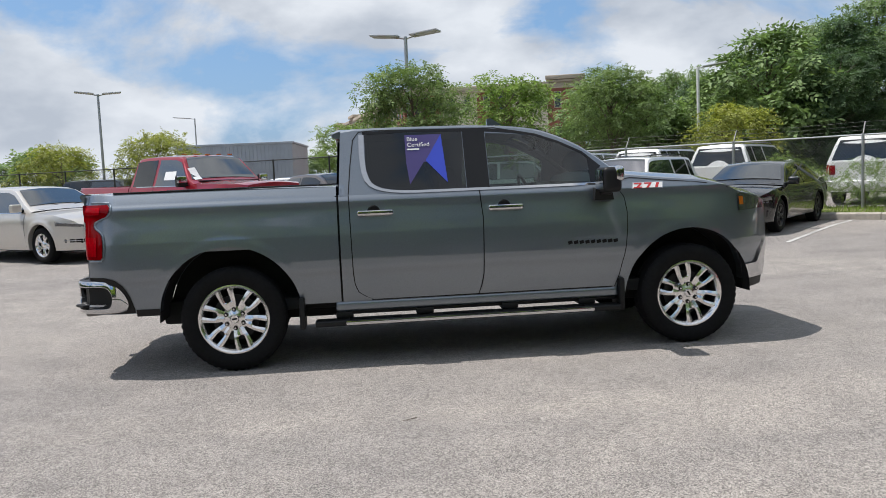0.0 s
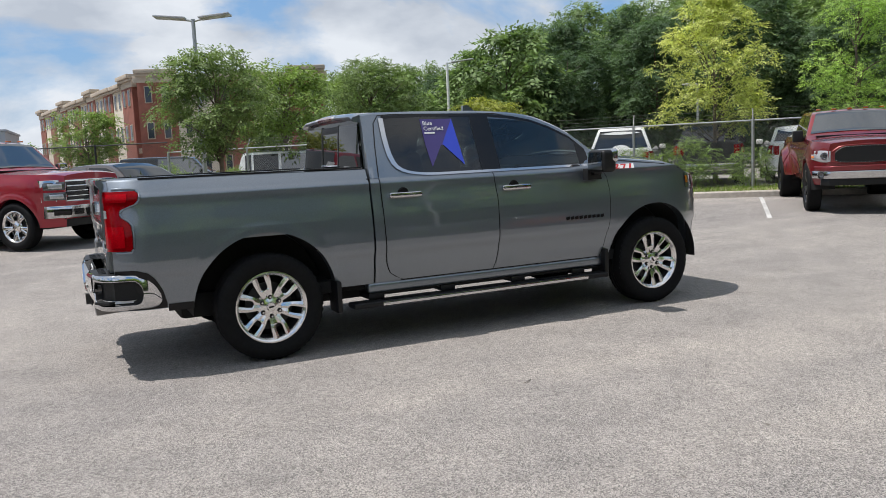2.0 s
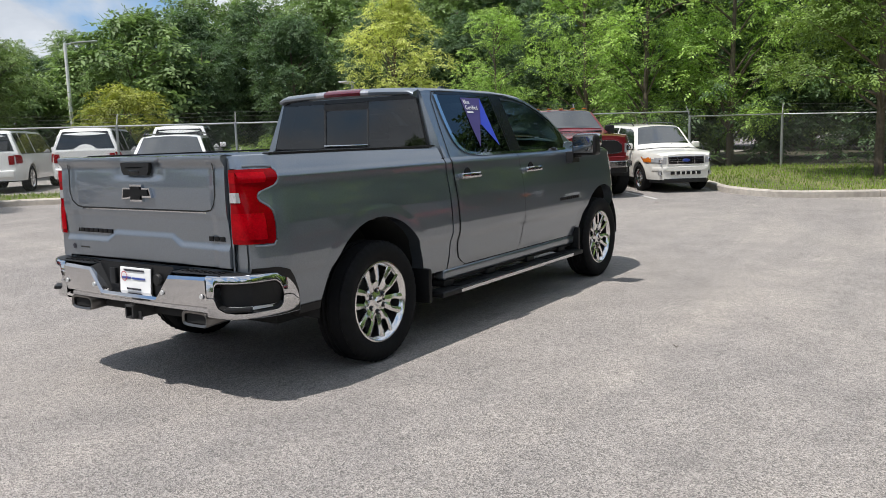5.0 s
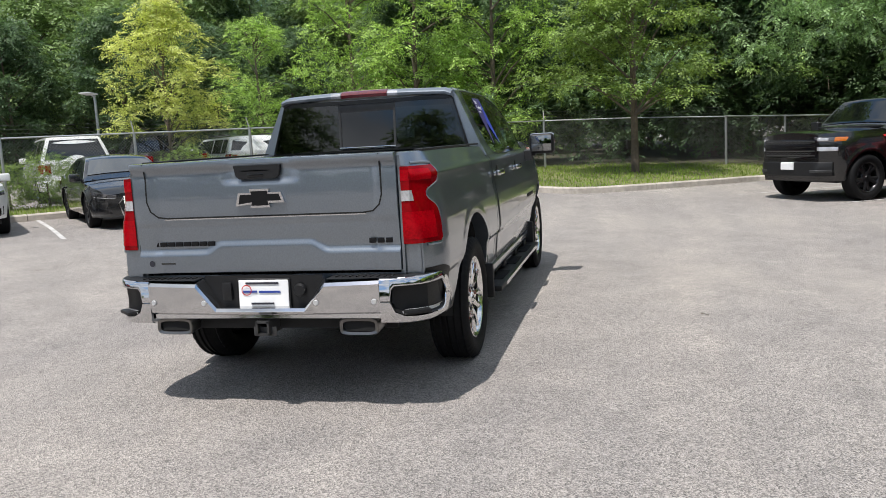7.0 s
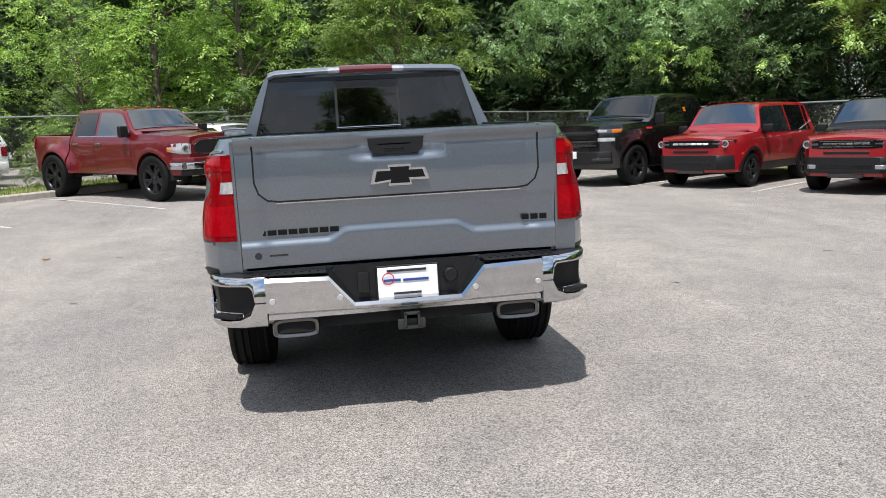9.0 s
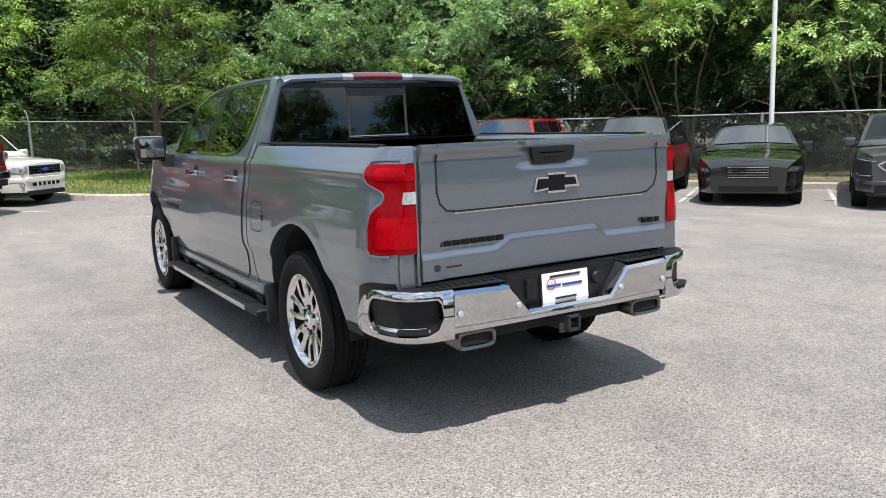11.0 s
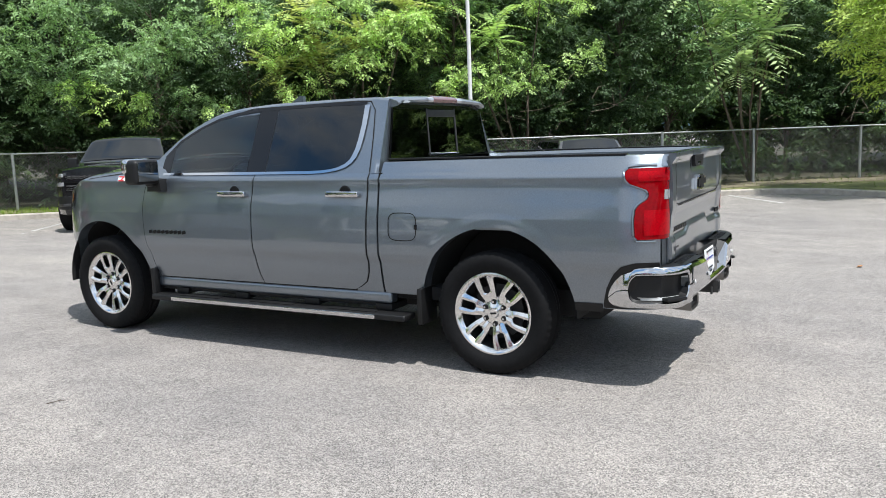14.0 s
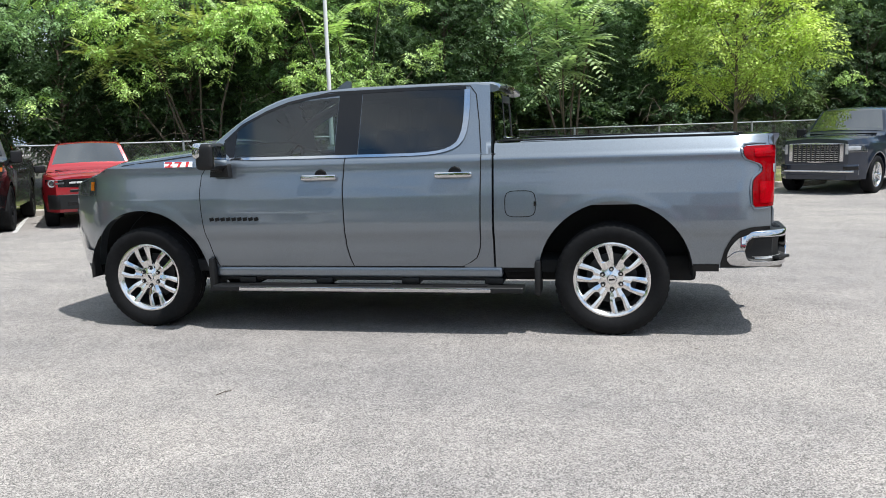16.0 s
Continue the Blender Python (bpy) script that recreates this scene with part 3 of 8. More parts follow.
def tree_meshes(seed, height, spread, trunk_r, base, n_clusters, per, size, leaf, shape="round", clump=0.75, aspect=0.5, flat=0.72):
    """Trunk, limbs and crown meshes of one kind of tree, with its foot at the origin."""
    rng = random.Random(seed)
    lean = Vector((rng.uniform(-0.3, 0.3), rng.uniform(-0.3, 0.3), 0))
    top = Vector((lean.x, lean.y, height * 0.9))
    bms = [tube([(0, 0, -0.2), tuple(lean * 0.15 + Vector((0, 0, height * 0.25))), tuple(lean * 0.6 + Vector((0, 0, height * 0.6))), tuple(top)], trunk_r, 9, trunk_r * 0.18)]
    clusters = []
    mid_z, half = (base + height) / 2, (height - base) / 2
    for i in range(n_clusters):
        a = rng.uniform(0, 2 * math.pi)
        h = rng.uniform(-1, 1)
        wide = math.sqrt(max(0.05, 1 - h * h)) if shape == "round" else max(0.18, (1 - h) / 2 * 1.15) if shape == "cone" else max(0.2, 1 - abs(h + 0.35) ** 1.5 * 0.62) if shape == "plume" else math.sqrt(max(0.1, 1 - (h * 0.85) ** 2))
        rad = spread * wide * rng.uniform(0.45, 1.0)
        c = Vector((math.cos(a) * rad, math.sin(a) * rad, mid_z + h * half)) + lean * 0.6
        clusters.append((c, clump * rng.uniform(0.65, 1.3)))
        if i % 4 == 0:
            low = max(base * 0.8, c.z - 0.9 * spread * rng.uniform(0.3, 0.9))
            foot = lean * (0.6 * low / height) + Vector((0, 0, low))
            bms.append(tube([tuple(foot), tuple(foot.lerp(c, 0.55) + Vector((0, 0, 0.15))), tuple(c)], trunk_r * 0.32, 5, trunk_r * 0.06, False))
    wood = join(*bms)
    me = bpy.data.meshes.new("trunk")
    wood.to_mesh(me)
    wood.free()
    finish(me)
    me.materials.append(BARK)
    v, f = leaf_cloud(rng, clusters, per, size, aspect=aspect, flat=flat)
    cr = bpy.data.meshes.new("crown")
    cr.from_pydata(v, [], f)
    cr.materials.append(leaf)
    return me, cr


def plant_tree(meshes, x, y, scale=1.0, turn=0.0, label="", group="", name="tree", z=None):
    root = thing(name, label, "tree", (x, y, (ground_z(x, y) + 0.1) if z is None else z), turn, group)
    root.scale = (scale, scale, scale)
    for nm, me in zip(("trunk", "crown"), meshes):
        ob = new(nm, me)
        ob.parent = root
    return root


# ornamental trees
T_YELLOW = tree_meshes(11, 6.1, 2.3, 0.08, 1.7, 104, 640, 0.115, LEAF_Y, "plume", 0.52, 0.5, 0.6)
T_SUN = tree_meshes(17, 7.4, 1.9, 0.12, 0.8, 105, 560, 0.12, LEAF_S, "oval", 0.58)
T_LOT = tree_meshes(12, 4.9, 1.85, 0.10, 1.9, 90, 640, 0.13, LEAF_E, "round", 0.58)
T_LOT2 = tree_meshes(13, 5.2, 2.0, 0.11, 1.7, 80, 330, 0.19, LEAF_D, "oval", 0.62)
T_OAK = tree_meshes(14, 9.0, 2.35, 0.12, 2.0, 170, 520, 0.115, LEAF_D, "cone", 0.66, 0.5, 0.42)
T_SHRUB = tree_meshes(16, 4.4, 2.5, 0.09, 0.5, 85, 260, 0.2, LEAF_C, "round", 0.7)
T_LAWN = tree_meshes(15, 6.0, 2.45, 0.075, 2.2, 95, 620, 0.13, LEAF_L, "round", 0.66)
plant_tree(T_LOT, 0.65, 13.7, 0.8, 20, "small grey-green lot tree on a lawn island")
plant_tree(T_LOT2, 4.7, 22.3, 0.90, 70, "bright green leafy tree behind the fence")
plant_tree(T_LOT, 11.3, 30.7, 1.2, 200, "dull green tree behind the far lot")
plant_tree(T_YELLOW, 15.2, 11.7, 0.92, 40, "yellow-green young tree behind the fence")
plant_tree(T_SUN, 21.6, 11.6, 0.78, 15, "dense sunlit green tree behind the far lot")
plant_tree(T_SUN, 21.4, 7.8, 1.0, 95, "sunlit leafy green tree behind the far lot")
plant_tree(T_SUN, 20.2, 5.2, 1.05, 170, "sunlit leafy green tree behind the fence")
plant_tree(T_SUN, 20.9, 2.6, 1.1, 250, "sunlit leafy green tree behind the fence")
plant_tree(T_OAK, 16.4, -2.15, 1.0, 10, "straight-trunked bright green tree on the lawn")
plant_tree(T_LAWN, -5.2, -16.8, 1.0, 130, "light green small tree on the lawn beside the kerb")
plant_tree(T_SHRUB, -9.8, 30.0, 0.78, 10, "yellow-green shrub tree behind the dark fence")
plant_tree(T_SHRUB, -14.8, 32.5, 0.72, 80, "yellow-green shrub tree behind the dark fence")
plant_tree(T_SHRUB, -20.0, 33.5, 0.75, 150, "yellow-green shrub tree behind the dark fence")
plant_tree(T_SHRUB, 15.7, 26.6, 0.80, 60, "yellowing rounded bush tree behind the far lot")
plant_tree(T_LOT2, -1.5, 33, 0.75, 20, "green tree in front of the brick building")

# woodland
WOODS = [tree_meshes(21, 12.5, 3.6, 0.2, 1.2, 120, 190, 0.29, LEAF_A, "oval", 1.25, 0.55),
         tree_meshes(22, 14.0, 4.0, 0.22, 1.5, 130, 180, 0.30, LEAF_B, "oval", 1.3, 0.55),
         tree_meshes(23, 11.0, 3.3, 0.17, 0.8, 115, 210, 0.26, LEAF_B, "round", 1.15, 0.55),
         tree_meshes(24, 9.0, 2.8, 0.15, 0.5, 105, 230, 0.24, LEAF_A, "round", 1.0, 0.55)]
NEAR = [tree_meshes(31, 8.6, 2.6, 0.10, 2.0, 140, 420, 0.145, LEAF_H, "round", 0.75, 0.5),
        tree_meshes(32, 9.6, 2.8, 0.11, 2.3, 145, 400, 0.15, LEAF_A, "oval", 0.8, 0.5),
        tree_meshes(33, 7.6, 2.4, 0.09, 1.7, 130, 430, 0.145, LEAF_B, "round", 0.72, 0.5)]


LOWTREE = tree_meshes(26, 6.0, 2.5, 0.12, 0.2, 110, 150, 0.30, LEAF_A, "round", 0.85, 0.55)
FARTREE = tree_meshes(41, 9.0, 4.2, 0.2, 0.3, 60, 22, 0.9, LEAF_A, "round", 1.5, 0.6)


def table_of(*pairs):
    xs, ys = [a for a, _ in pairs], [b for _, b in pairs]
    return lambda v: float(np.interp(v, xs, ys))


def woods():
    rng = random.Random(77)
    near_label = "leafy green tree at the wood's edge behind the fence"
    far_label = "tall dense green tree of the wooded slope"
    back = off(FENCE_B, 4.6)
    line = smooth_line(back, 2.3)
    for i, (x, y) in enumerate(line):
        if not -26 < x < 26:
            continue
        # past x 11 only the darkest leaf kind, in place of shade there
        plant_tree(NEAR[rng.randrange(3) if x < 11 else 2], x + rng.uniform(-0.6, 0.6), y + rng.uniform(-0.5, 0.5), rng.uniform(0.85, 1.1), rng.uniform(0, 360), near_label, "wood's edge")
    line = smooth_line(off(FENCE_B, 8.4), 3.0)
    for x, y in line:
        if -32 < x < 40:
            plant_tree(WOODS[rng.randrange(4)], x + rng.uniform(-1, 1), y + rng.uniform(-1, 1), rng.uniform(0.66, 0.85), rng.uniform(0, 360), far_label, "wood")
    # the wooded slope beyond the far lot, in rows by bearing from the pickup
    climb = table_of((15, 0.52), (29.3, 0.56), (30.6, 0.69), (39, 0.86), (46, 1.0))
    full = (12.5, 14.0, 11.0, 9.0)
    for row, (r0, deg0, deg1, gap, h0) in enumerate(((39, 31, 104, 4.4, 7.6), (47, 23, 104, 4.0, 10.6), (57, 21, 104, 4.2, 13.0))):
        deg = deg0
        while deg < deg1:
            a = radians(deg)
            r = r0 + rng.uniform(-2, 2) - (7 if deg > 92 else 0)
            kind = rng.randrange(4)
            if not 63 < deg < 66 or row == 0:
                plant_tree(WOODS[kind], r * math.sin(a) - 2, r * math.cos(a) - 2, h0 * climb(deg) / full[kind] * rng.uniform(0.9, 1.08), rng.uniform(0, 360), far_label, "wood")
            deg += math.degrees(gap / r) * rng.uniform(0.85, 1.15)
    deg = 20.5
    while deg < 36:
        a = radians(deg)
        r = 41 + rng.uniform(-1.5, 1.5)
        plant_tree(LOWTREE, r * math.sin(a) - 2, r * math.cos(a) - 2, rng.uniform(0.82, 1.08) * (1 if deg < 29 else 1.15), rng.uniform(0, 360), "low spreading green tree below the wooded slope", "wood")
        deg += math.degrees(2.9 / r)
    for cx, cy, s in ((24, -5, 0.75), (27.5, -2, 0.8), (24.5, -9.5, 0.85), (30, -7, 0.95), (25, 2.0, 0.62), (26, 6.0, 0.6), (34, -12, 1.05), (29, -14, 1.0), (35, -3, 1.0)):
        plant_tree(WOODS[rng.randrange(4)], cx, cy, s * rng.uniform(0.92, 1.08), rng.uniform(0, 360), far_label, "wood")
    # unseen woodland closing the place at nose side and tail, added for glass reflections
    for i in range(34):
        a = radians(193 + 3.35 * i)
        r = rng.uniform(36, 46)
        kind = rng.randrange(4)
        plant_tree(WOODS[kind], r * math.sin(a), r * math.cos(a), 6.3 / full[kind] * rng.uniform(0.6, 1.35), rng.uniform(0, 360), far_label, "wood")
    for x, y in smooth_line(off(FENCE_B, 13.0), 5.0):
        if -32 < x < 40:
            plant_tree(WOODS[rng.randrange(2)], x, y, rng.uniform(0.80, 0.98), rng.uniform(0, 360), far_label, "wood")
    # the low far horizon
    for i in range(30):
        a = radians(180 + 5.4 * i)
        r = rng.uniform(62, 80)
        plant_tree(FARTREE, r * math.sin(a), r * math.cos(a), rng.uniform(0.6, 0.95) * (0.62 if i > 20 else 1.0), rng.uniform(0, 360), "distant rounded tree on the low horizon", "distant trees", z=0.0)
    for i in range(26):
        a = radians(-8 + 5.0 * i)
        r = rng.uniform(120, 150)
        plant_tree(FARTREE, -20 + r * math.sin(a - 0.9), 20 + r * math.cos(a - 0.9), rng.uniform(0.62, 0.85), rng.uniform(0, 360), "distant rounded tree on the low horizon", "distant trees", z=0.0)


woods()


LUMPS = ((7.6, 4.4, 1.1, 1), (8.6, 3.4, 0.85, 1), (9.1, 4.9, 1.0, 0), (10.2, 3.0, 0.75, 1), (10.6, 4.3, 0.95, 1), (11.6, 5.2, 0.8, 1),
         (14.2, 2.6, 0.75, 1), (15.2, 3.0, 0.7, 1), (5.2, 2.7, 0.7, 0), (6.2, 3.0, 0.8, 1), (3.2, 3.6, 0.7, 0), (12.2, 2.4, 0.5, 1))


def undergrowth():
    """Brush, vines and low leaves that fill the wood's edge to the ground."""
    rng = random.Random(9)
    line = smooth_line(off(FENCE_A[5:] + FENCE_B[1:], 1.5), 0.8)
    cl = []
    for x, y in line:
        if not -26 < x < 24:
            continue
        for k in range(6):
            deep = rng.uniform(-0.4, 3.0)
            cl.append((Vector((x + 0.5 * deep + rng.uniform(-0.5, 0.5), y - 0.86 * deep + rng.uniform(-0.5, 0.5), ground_z(x, y) + rng.uniform(0.1, 2.9))), rng.uniform(0.35, 0.8)))
    v, f = leaf_cloud(rng, cl, 170, 0.15)
    tagged(raw_part("undergrowth", v, f, LEAF_B), "dark tangled brush and vines behind the fence", "undergrowth", kind="stuff")
    # ivy that climbs the wire
    cl = []
    for x, y in smooth_line(off(FENCE_B, 0.32), 0.22):
        if not -24 < x < 19:
            continue
        for z in np.arange(0.1, 1.6, 0.24):
            if noise.noise(Vector((x * 0.55, z * 0.9, 7.0))) > (-0.12 if x < 6 else 0.05) + 0.12 * (z - 1.0):
                cl.append((Vector((x + rng.uniform(-0.12, 0.12), y + rng.uniform(-0.12, 0.2), ground_z(x, y) + z + rng.uniform(-0.1, 0.1))), rng.uniform(0.14, 0.24)))
    v, f = leaf_cloud(rng, cl, 620, 0.065, 0.5, 0.75)
    tagged(raw_part("ivy", v, f, LEAF_I), "dark green ivy climbing the chain-link fence", "ivy", kind="stuff")
    # bulging masses of vines and leaves along the wood's sunny face, overhanging the shade below
    masses = {0: [], 1: [], 2: [], 3: []}
    fence_line = smooth_line(FENCE_B, 0.2)
    face_line = smooth_line(off(FENCE_A[6:] + FENCE_B[1:], 1.5), 0.55)
    for x, y in face_line:
        if not -28 < x < 26:
            continue
        nx, ny = -0.5, 0.86
        for _ in range(3):
            h = rng.uniform(2.5, 9.8)
            if noise.noise(Vector((x * 0.42, h * 0.55, 3.0))) < (0.0 if x < 5.5 else -0.08) or (-4 < x < 4.0 and h < 4.4) or (12.3 < x < 16.5 and h > 4.0):
                continue
            pick = noise.noise(Vector((x * 0.23, h * 0.3, 11.0)))
            kind = 0 if pick > (0.06 if x < 5 else -0.02) else 1 if pick > (-0.12 if x < 5 else -0.3) else 2
            # lit and dim stretches of the edge are set by leaf tint
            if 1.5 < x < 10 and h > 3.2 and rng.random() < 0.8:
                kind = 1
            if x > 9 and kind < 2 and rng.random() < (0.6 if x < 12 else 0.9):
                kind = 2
            out = rng.uniform(-0.5, 0.6) - 0.36 * (h - 3)
            hub = Vector((x + nx * out, y + ny * out, h))
            big = rng.uniform(0.6, 1.15)
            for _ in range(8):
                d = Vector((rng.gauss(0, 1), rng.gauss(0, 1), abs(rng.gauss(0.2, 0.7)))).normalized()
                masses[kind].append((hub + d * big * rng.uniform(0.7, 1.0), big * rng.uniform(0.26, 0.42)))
            # dark leaf colour under each mass stands in for its shade
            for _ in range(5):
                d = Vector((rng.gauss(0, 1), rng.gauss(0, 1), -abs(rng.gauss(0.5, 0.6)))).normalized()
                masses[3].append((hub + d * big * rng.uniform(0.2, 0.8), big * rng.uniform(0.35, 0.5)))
    # single large lumps, sunlight put into their bright leaf tint: plan x along the fence, height, radius, tint
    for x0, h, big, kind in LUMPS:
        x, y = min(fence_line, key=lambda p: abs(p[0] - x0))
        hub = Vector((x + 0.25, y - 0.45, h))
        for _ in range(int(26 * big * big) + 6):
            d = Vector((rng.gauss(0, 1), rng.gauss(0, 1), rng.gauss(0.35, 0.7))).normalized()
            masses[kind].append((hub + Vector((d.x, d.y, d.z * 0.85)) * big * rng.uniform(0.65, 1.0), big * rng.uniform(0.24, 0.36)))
    # low canopy that overhangs the fence beyond the lawn tree
    for x, y in face_line:
        if not 13.0 < x < 20.5:
            continue
        for _ in range(2):
            out = rng.uniform(0.9, 2.1)
            hub = Vector((x - 0.5 * out, y + 0.86 * out, rng.uniform(3.7, 5.4)))
            for _ in range(6):
                d = Vector((rng.gauss(0, 1), rng.gauss(0, 1), rng.gauss(0.1, 0.5))).normalized()
                masses[2].append((hub + d * rng.uniform(0.4, 0.9), rng.uniform(0.25, 0.42)))
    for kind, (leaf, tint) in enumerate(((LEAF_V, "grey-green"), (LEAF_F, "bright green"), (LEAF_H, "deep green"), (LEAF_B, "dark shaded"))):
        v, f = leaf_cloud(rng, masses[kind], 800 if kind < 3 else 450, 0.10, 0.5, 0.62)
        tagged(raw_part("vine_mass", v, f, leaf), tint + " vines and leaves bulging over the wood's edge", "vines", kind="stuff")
    twigs = []
    for k in range(420):
        x, y = line[rng.randrange(len(line))]
        if not -26 < x < 20:
            continue
        p = Vector((x + rng.uniform(-0.6, 0.9), y + rng.uniform(-0.6, 0.9), rng.uniform(0, 2.6)))
        q = p + Vector((rng.uniform(-0.6, 0.6), rng.uniform(-0.6, 0.6), rng.uniform(-0.5, 0.9)))
        twigs.append(tube([tuple(p), tuple(p.lerp(q, 0.5) + Vector((0, 0, 0.15))), tuple(q)], 0.012, 4, 0.004, False))
    for k in range(330):
        x, y = line[rng.randrange(len(line))]
        if not 3.0 < x < 14:
            continue
        p = Vector((x + rng.uniform(-1.0, 0.4), y + rng.uniform(0.6, 1.5), rng.uniform(1.2, 2.5)))
        q = p + Vector((rng.uniform(-1.0, 1.0), rng.uniform(-0.5, 0.5), rng.uniform(-0.4, 0.4)))
        twigs.append(tube([tuple(p), tuple(p.lerp(q, 0.5) + Vector((0, 0, rng.uniform(-0.1, 0.25)))), tuple(q)], 0.009, 4, 0.003, False))
    tagged(part("dead_branches", join(*twigs), BARK), "bare brown dead branches in the brush", "branches", kind="stuff")


undergrowth()


def frond_tree(x, y, foot, hubs, length, leaf, seed, label):
    """A slender tree with long feathered leaves: leaflets in pairs along drooping stalks."""
    rng = random.Random(seed)
    root = thing("frond_tree", label, "tree", (x, y, foot))
    wood = []
    verts, faces = [], []
    for hx, hy, hz in hubs:
        c = Vector((hx - x, hy - y, hz - foot))
        wood.append(tube([(0, 0, -0.2), tuple(c * 0.45 + Vector((0.15, 0.1, 0.2))), tuple(c)], 0.05, 6, 0.015, False))
        for j in range(28):
            a = 2 * math.pi * (j * 0.382)
            up = rng.uniform(-0.75, 1.1)
            d = Vector((math.cos(a), math.sin(a), up)).normalized()
            L = length * rng.uniform(0.7, 1.15)
            side = d.cross(Vector((0, 0, 1))).normalized()
            prev = c + Vector((0, 0, rng.uniform(-0.35, 0.35)))
            for i in range(10):
                u = i / 9
                p = prev + d * L / 10 + Vector((0, 0, -0.035 * L * u * 1.1))
                ll = L * 0.24 * (1 - 0.55 * abs(u - 0.4)) * rng.uniform(0.85, 1.1)
                ww = ll * 0.21
                for sg in (-1, 1):
                    ax = (side * sg + d * 0.35 + Vector((0, 0, -0.25 - rng.uniform(0, 0.2)))).normalized()
                    k = len(verts)
                    m = p + ax * ll * 0.4
                    w = d * ww
                    verts += [tuple(p), tuple(m + w), tuple(p + ax * ll), tuple(m - w)]
                    faces.append((k, k + 1, k + 2, k + 3))
                prev = p
    part("trunk", join(*wood), BARK, root)
    raw_part("fronds", verts, faces, leaf, root)
    return root


frond_tree(-0.6, -19.9, -0.2, ((-0.9, -18.7, 4.2), (-0.2, -18.9, 4.9), (-1.5, -18.9, 5.4), (0.9, -18.6, 5.6), (-0.4, -18.6, 3.5)), 1.3, LEAF_P, 5, "slender tree with long feathered green leaves")
frond_tree(9.6, -15.0, -0.2, ((10.4, -13.4, 3.9), (9.2, -14.0, 4.4), (11.5, -12.9, 3.6), (8.0, -14.6, 5.2), (10.6, -13.3, 5.2)), 1.0, LEAF_O, 6, "slender tree with olive-yellow feathered leaves")
frond_tree(5.6, -17.4, -0.2, ((5.9, -15.9, 4.6), (7.0, -15.3, 5.6), (4.7, -16.6, 5.7)), 1.0, LEAF_F, 7, "slender tree with feathered green leaves")


def bushes():
    rng = random.Random(3)
    made = []
    for v in range(3):
        cl = [(Vector((0.46 * math.cos(2.4 * i) * math.sqrt(1 - ((i % 9) / 4.5 - 0.9) ** 2), 0.46 * math.sin(2.4 * i) * math.sqrt(1 - ((i % 9) / 4.5 - 0.9) ** 2), 0.56 + 0.42 * ((i % 9) / 4.5 - 0.9))), rng.uniform(0.18, 0.27)) for i in range(40)]
        vv, ff = leaf_cloud(rng, cl, 2300, 0.048)
        me = bpy.data.meshes.new("foliage")
        me.from_pydata(vv, [], ff)
        me.materials.append(LEAF_D)
        made.append(me)
    n, d = Vector((0.71, 0.70)).normalized(), Vector((0.70, -0.71)).normalized()
    spots = [n * 15.0 + d * s for s in (-4.6, -2.4, -1.55, -0.95, 0.3, 1.75, 3.25, 5.0, 6.8, 8.6)] + [Vector((-5.0, 25.5)), Vector((-7.6, 27)), Vector((-10.5, 28.3)), Vector((2.2, 20.0)), Vector((0.3, 21.6))]
    for k, p in enumerate(spots):
        root = thing("bush", "clipped rounded green bush behind the fence", "bush", (p.x, p.y, ground_z(p.x, p.y) + 0.05), k * 47, "hedge bushes")
        s = 1.15 + 0.15 * ((k * 7) % 3 - 1)
        root.scale = (s, s, s)
        ob = new("foliage", made[k % 3])
        ob.parent = root
        part("stem", tube([(0, 0, -0.1), (0.03, 0, 0.5)], 0.03, 6, 0.01), BARK, root)


bushes()


# ---- street lamps and buildings ----
def lamp(x, y, h, heads, label, turn=0.0, r=0.065, base=True, steel=None):
    root = thing("street_lamp", label, "street lamp", (x, y, ground_z(x, y)), turn)
    part("pole", tube([(0, 0, 0), (0, 0, h)], r, 12, r * 0.8), steel or GALV, root)
    if base:
        part("base", box(0.5, 0.5, 0.75, (0, 0, 0.3), 0.05), CONCRETE, root)
    for k, (a, reach) in enumerate(heads):
        ca, sa = math.cos(radians(a)), math.sin(radians(a))
        part("arm", tube([(0, 0, h - 0.06), (ca * reach * 0.5, sa * reach * 0.5, h + 0.03)], 0.03, 8), GALV, root)
        bm = box(reach, 0.48, 0.055, (0, 0, 0), 0.02, 2, pose(0, 0, 0, 0, -5, 0))
        bmesh.ops.transform(bm, matrix=pose(ca * reach * 0.72, sa * reach * 0.72, h + 0.05, 0, 0, a), verts=bm.verts)
        part("lamp_head", bm, LAMP_HEAD, root)
    return root


lamp(0.7, 16.5, 5.35, ((-25, 0.85), (160, 0.85)), "double-headed parking lot lamp on a steel pole")
lamp(-12.4, 30.8, 5.6, ((20, 0.8), (200, 0.8)), "tall double-headed lamp behind the fence")
lamp(-14.1, 61.3, 6.9, ((180, 1.4),), "distant single lamp on a curved pole")
lamp(16.0, 31.4, 6.1, ((-35, 1.15),), "white single-headed lamp pole in the far lot", 0, 0.09, True, WHITE_POLE)
lamp(4.95, -12.35, 7.5, ((60, 0.8), (240, 0.8)), "slim white lamp pole beside the parked cars", 0, 0.055, True, WHITE_POLE)
lamp(20.5, 18.0, 3.6, ((180, 0.5),), "small dark lamp pole in the far lot")


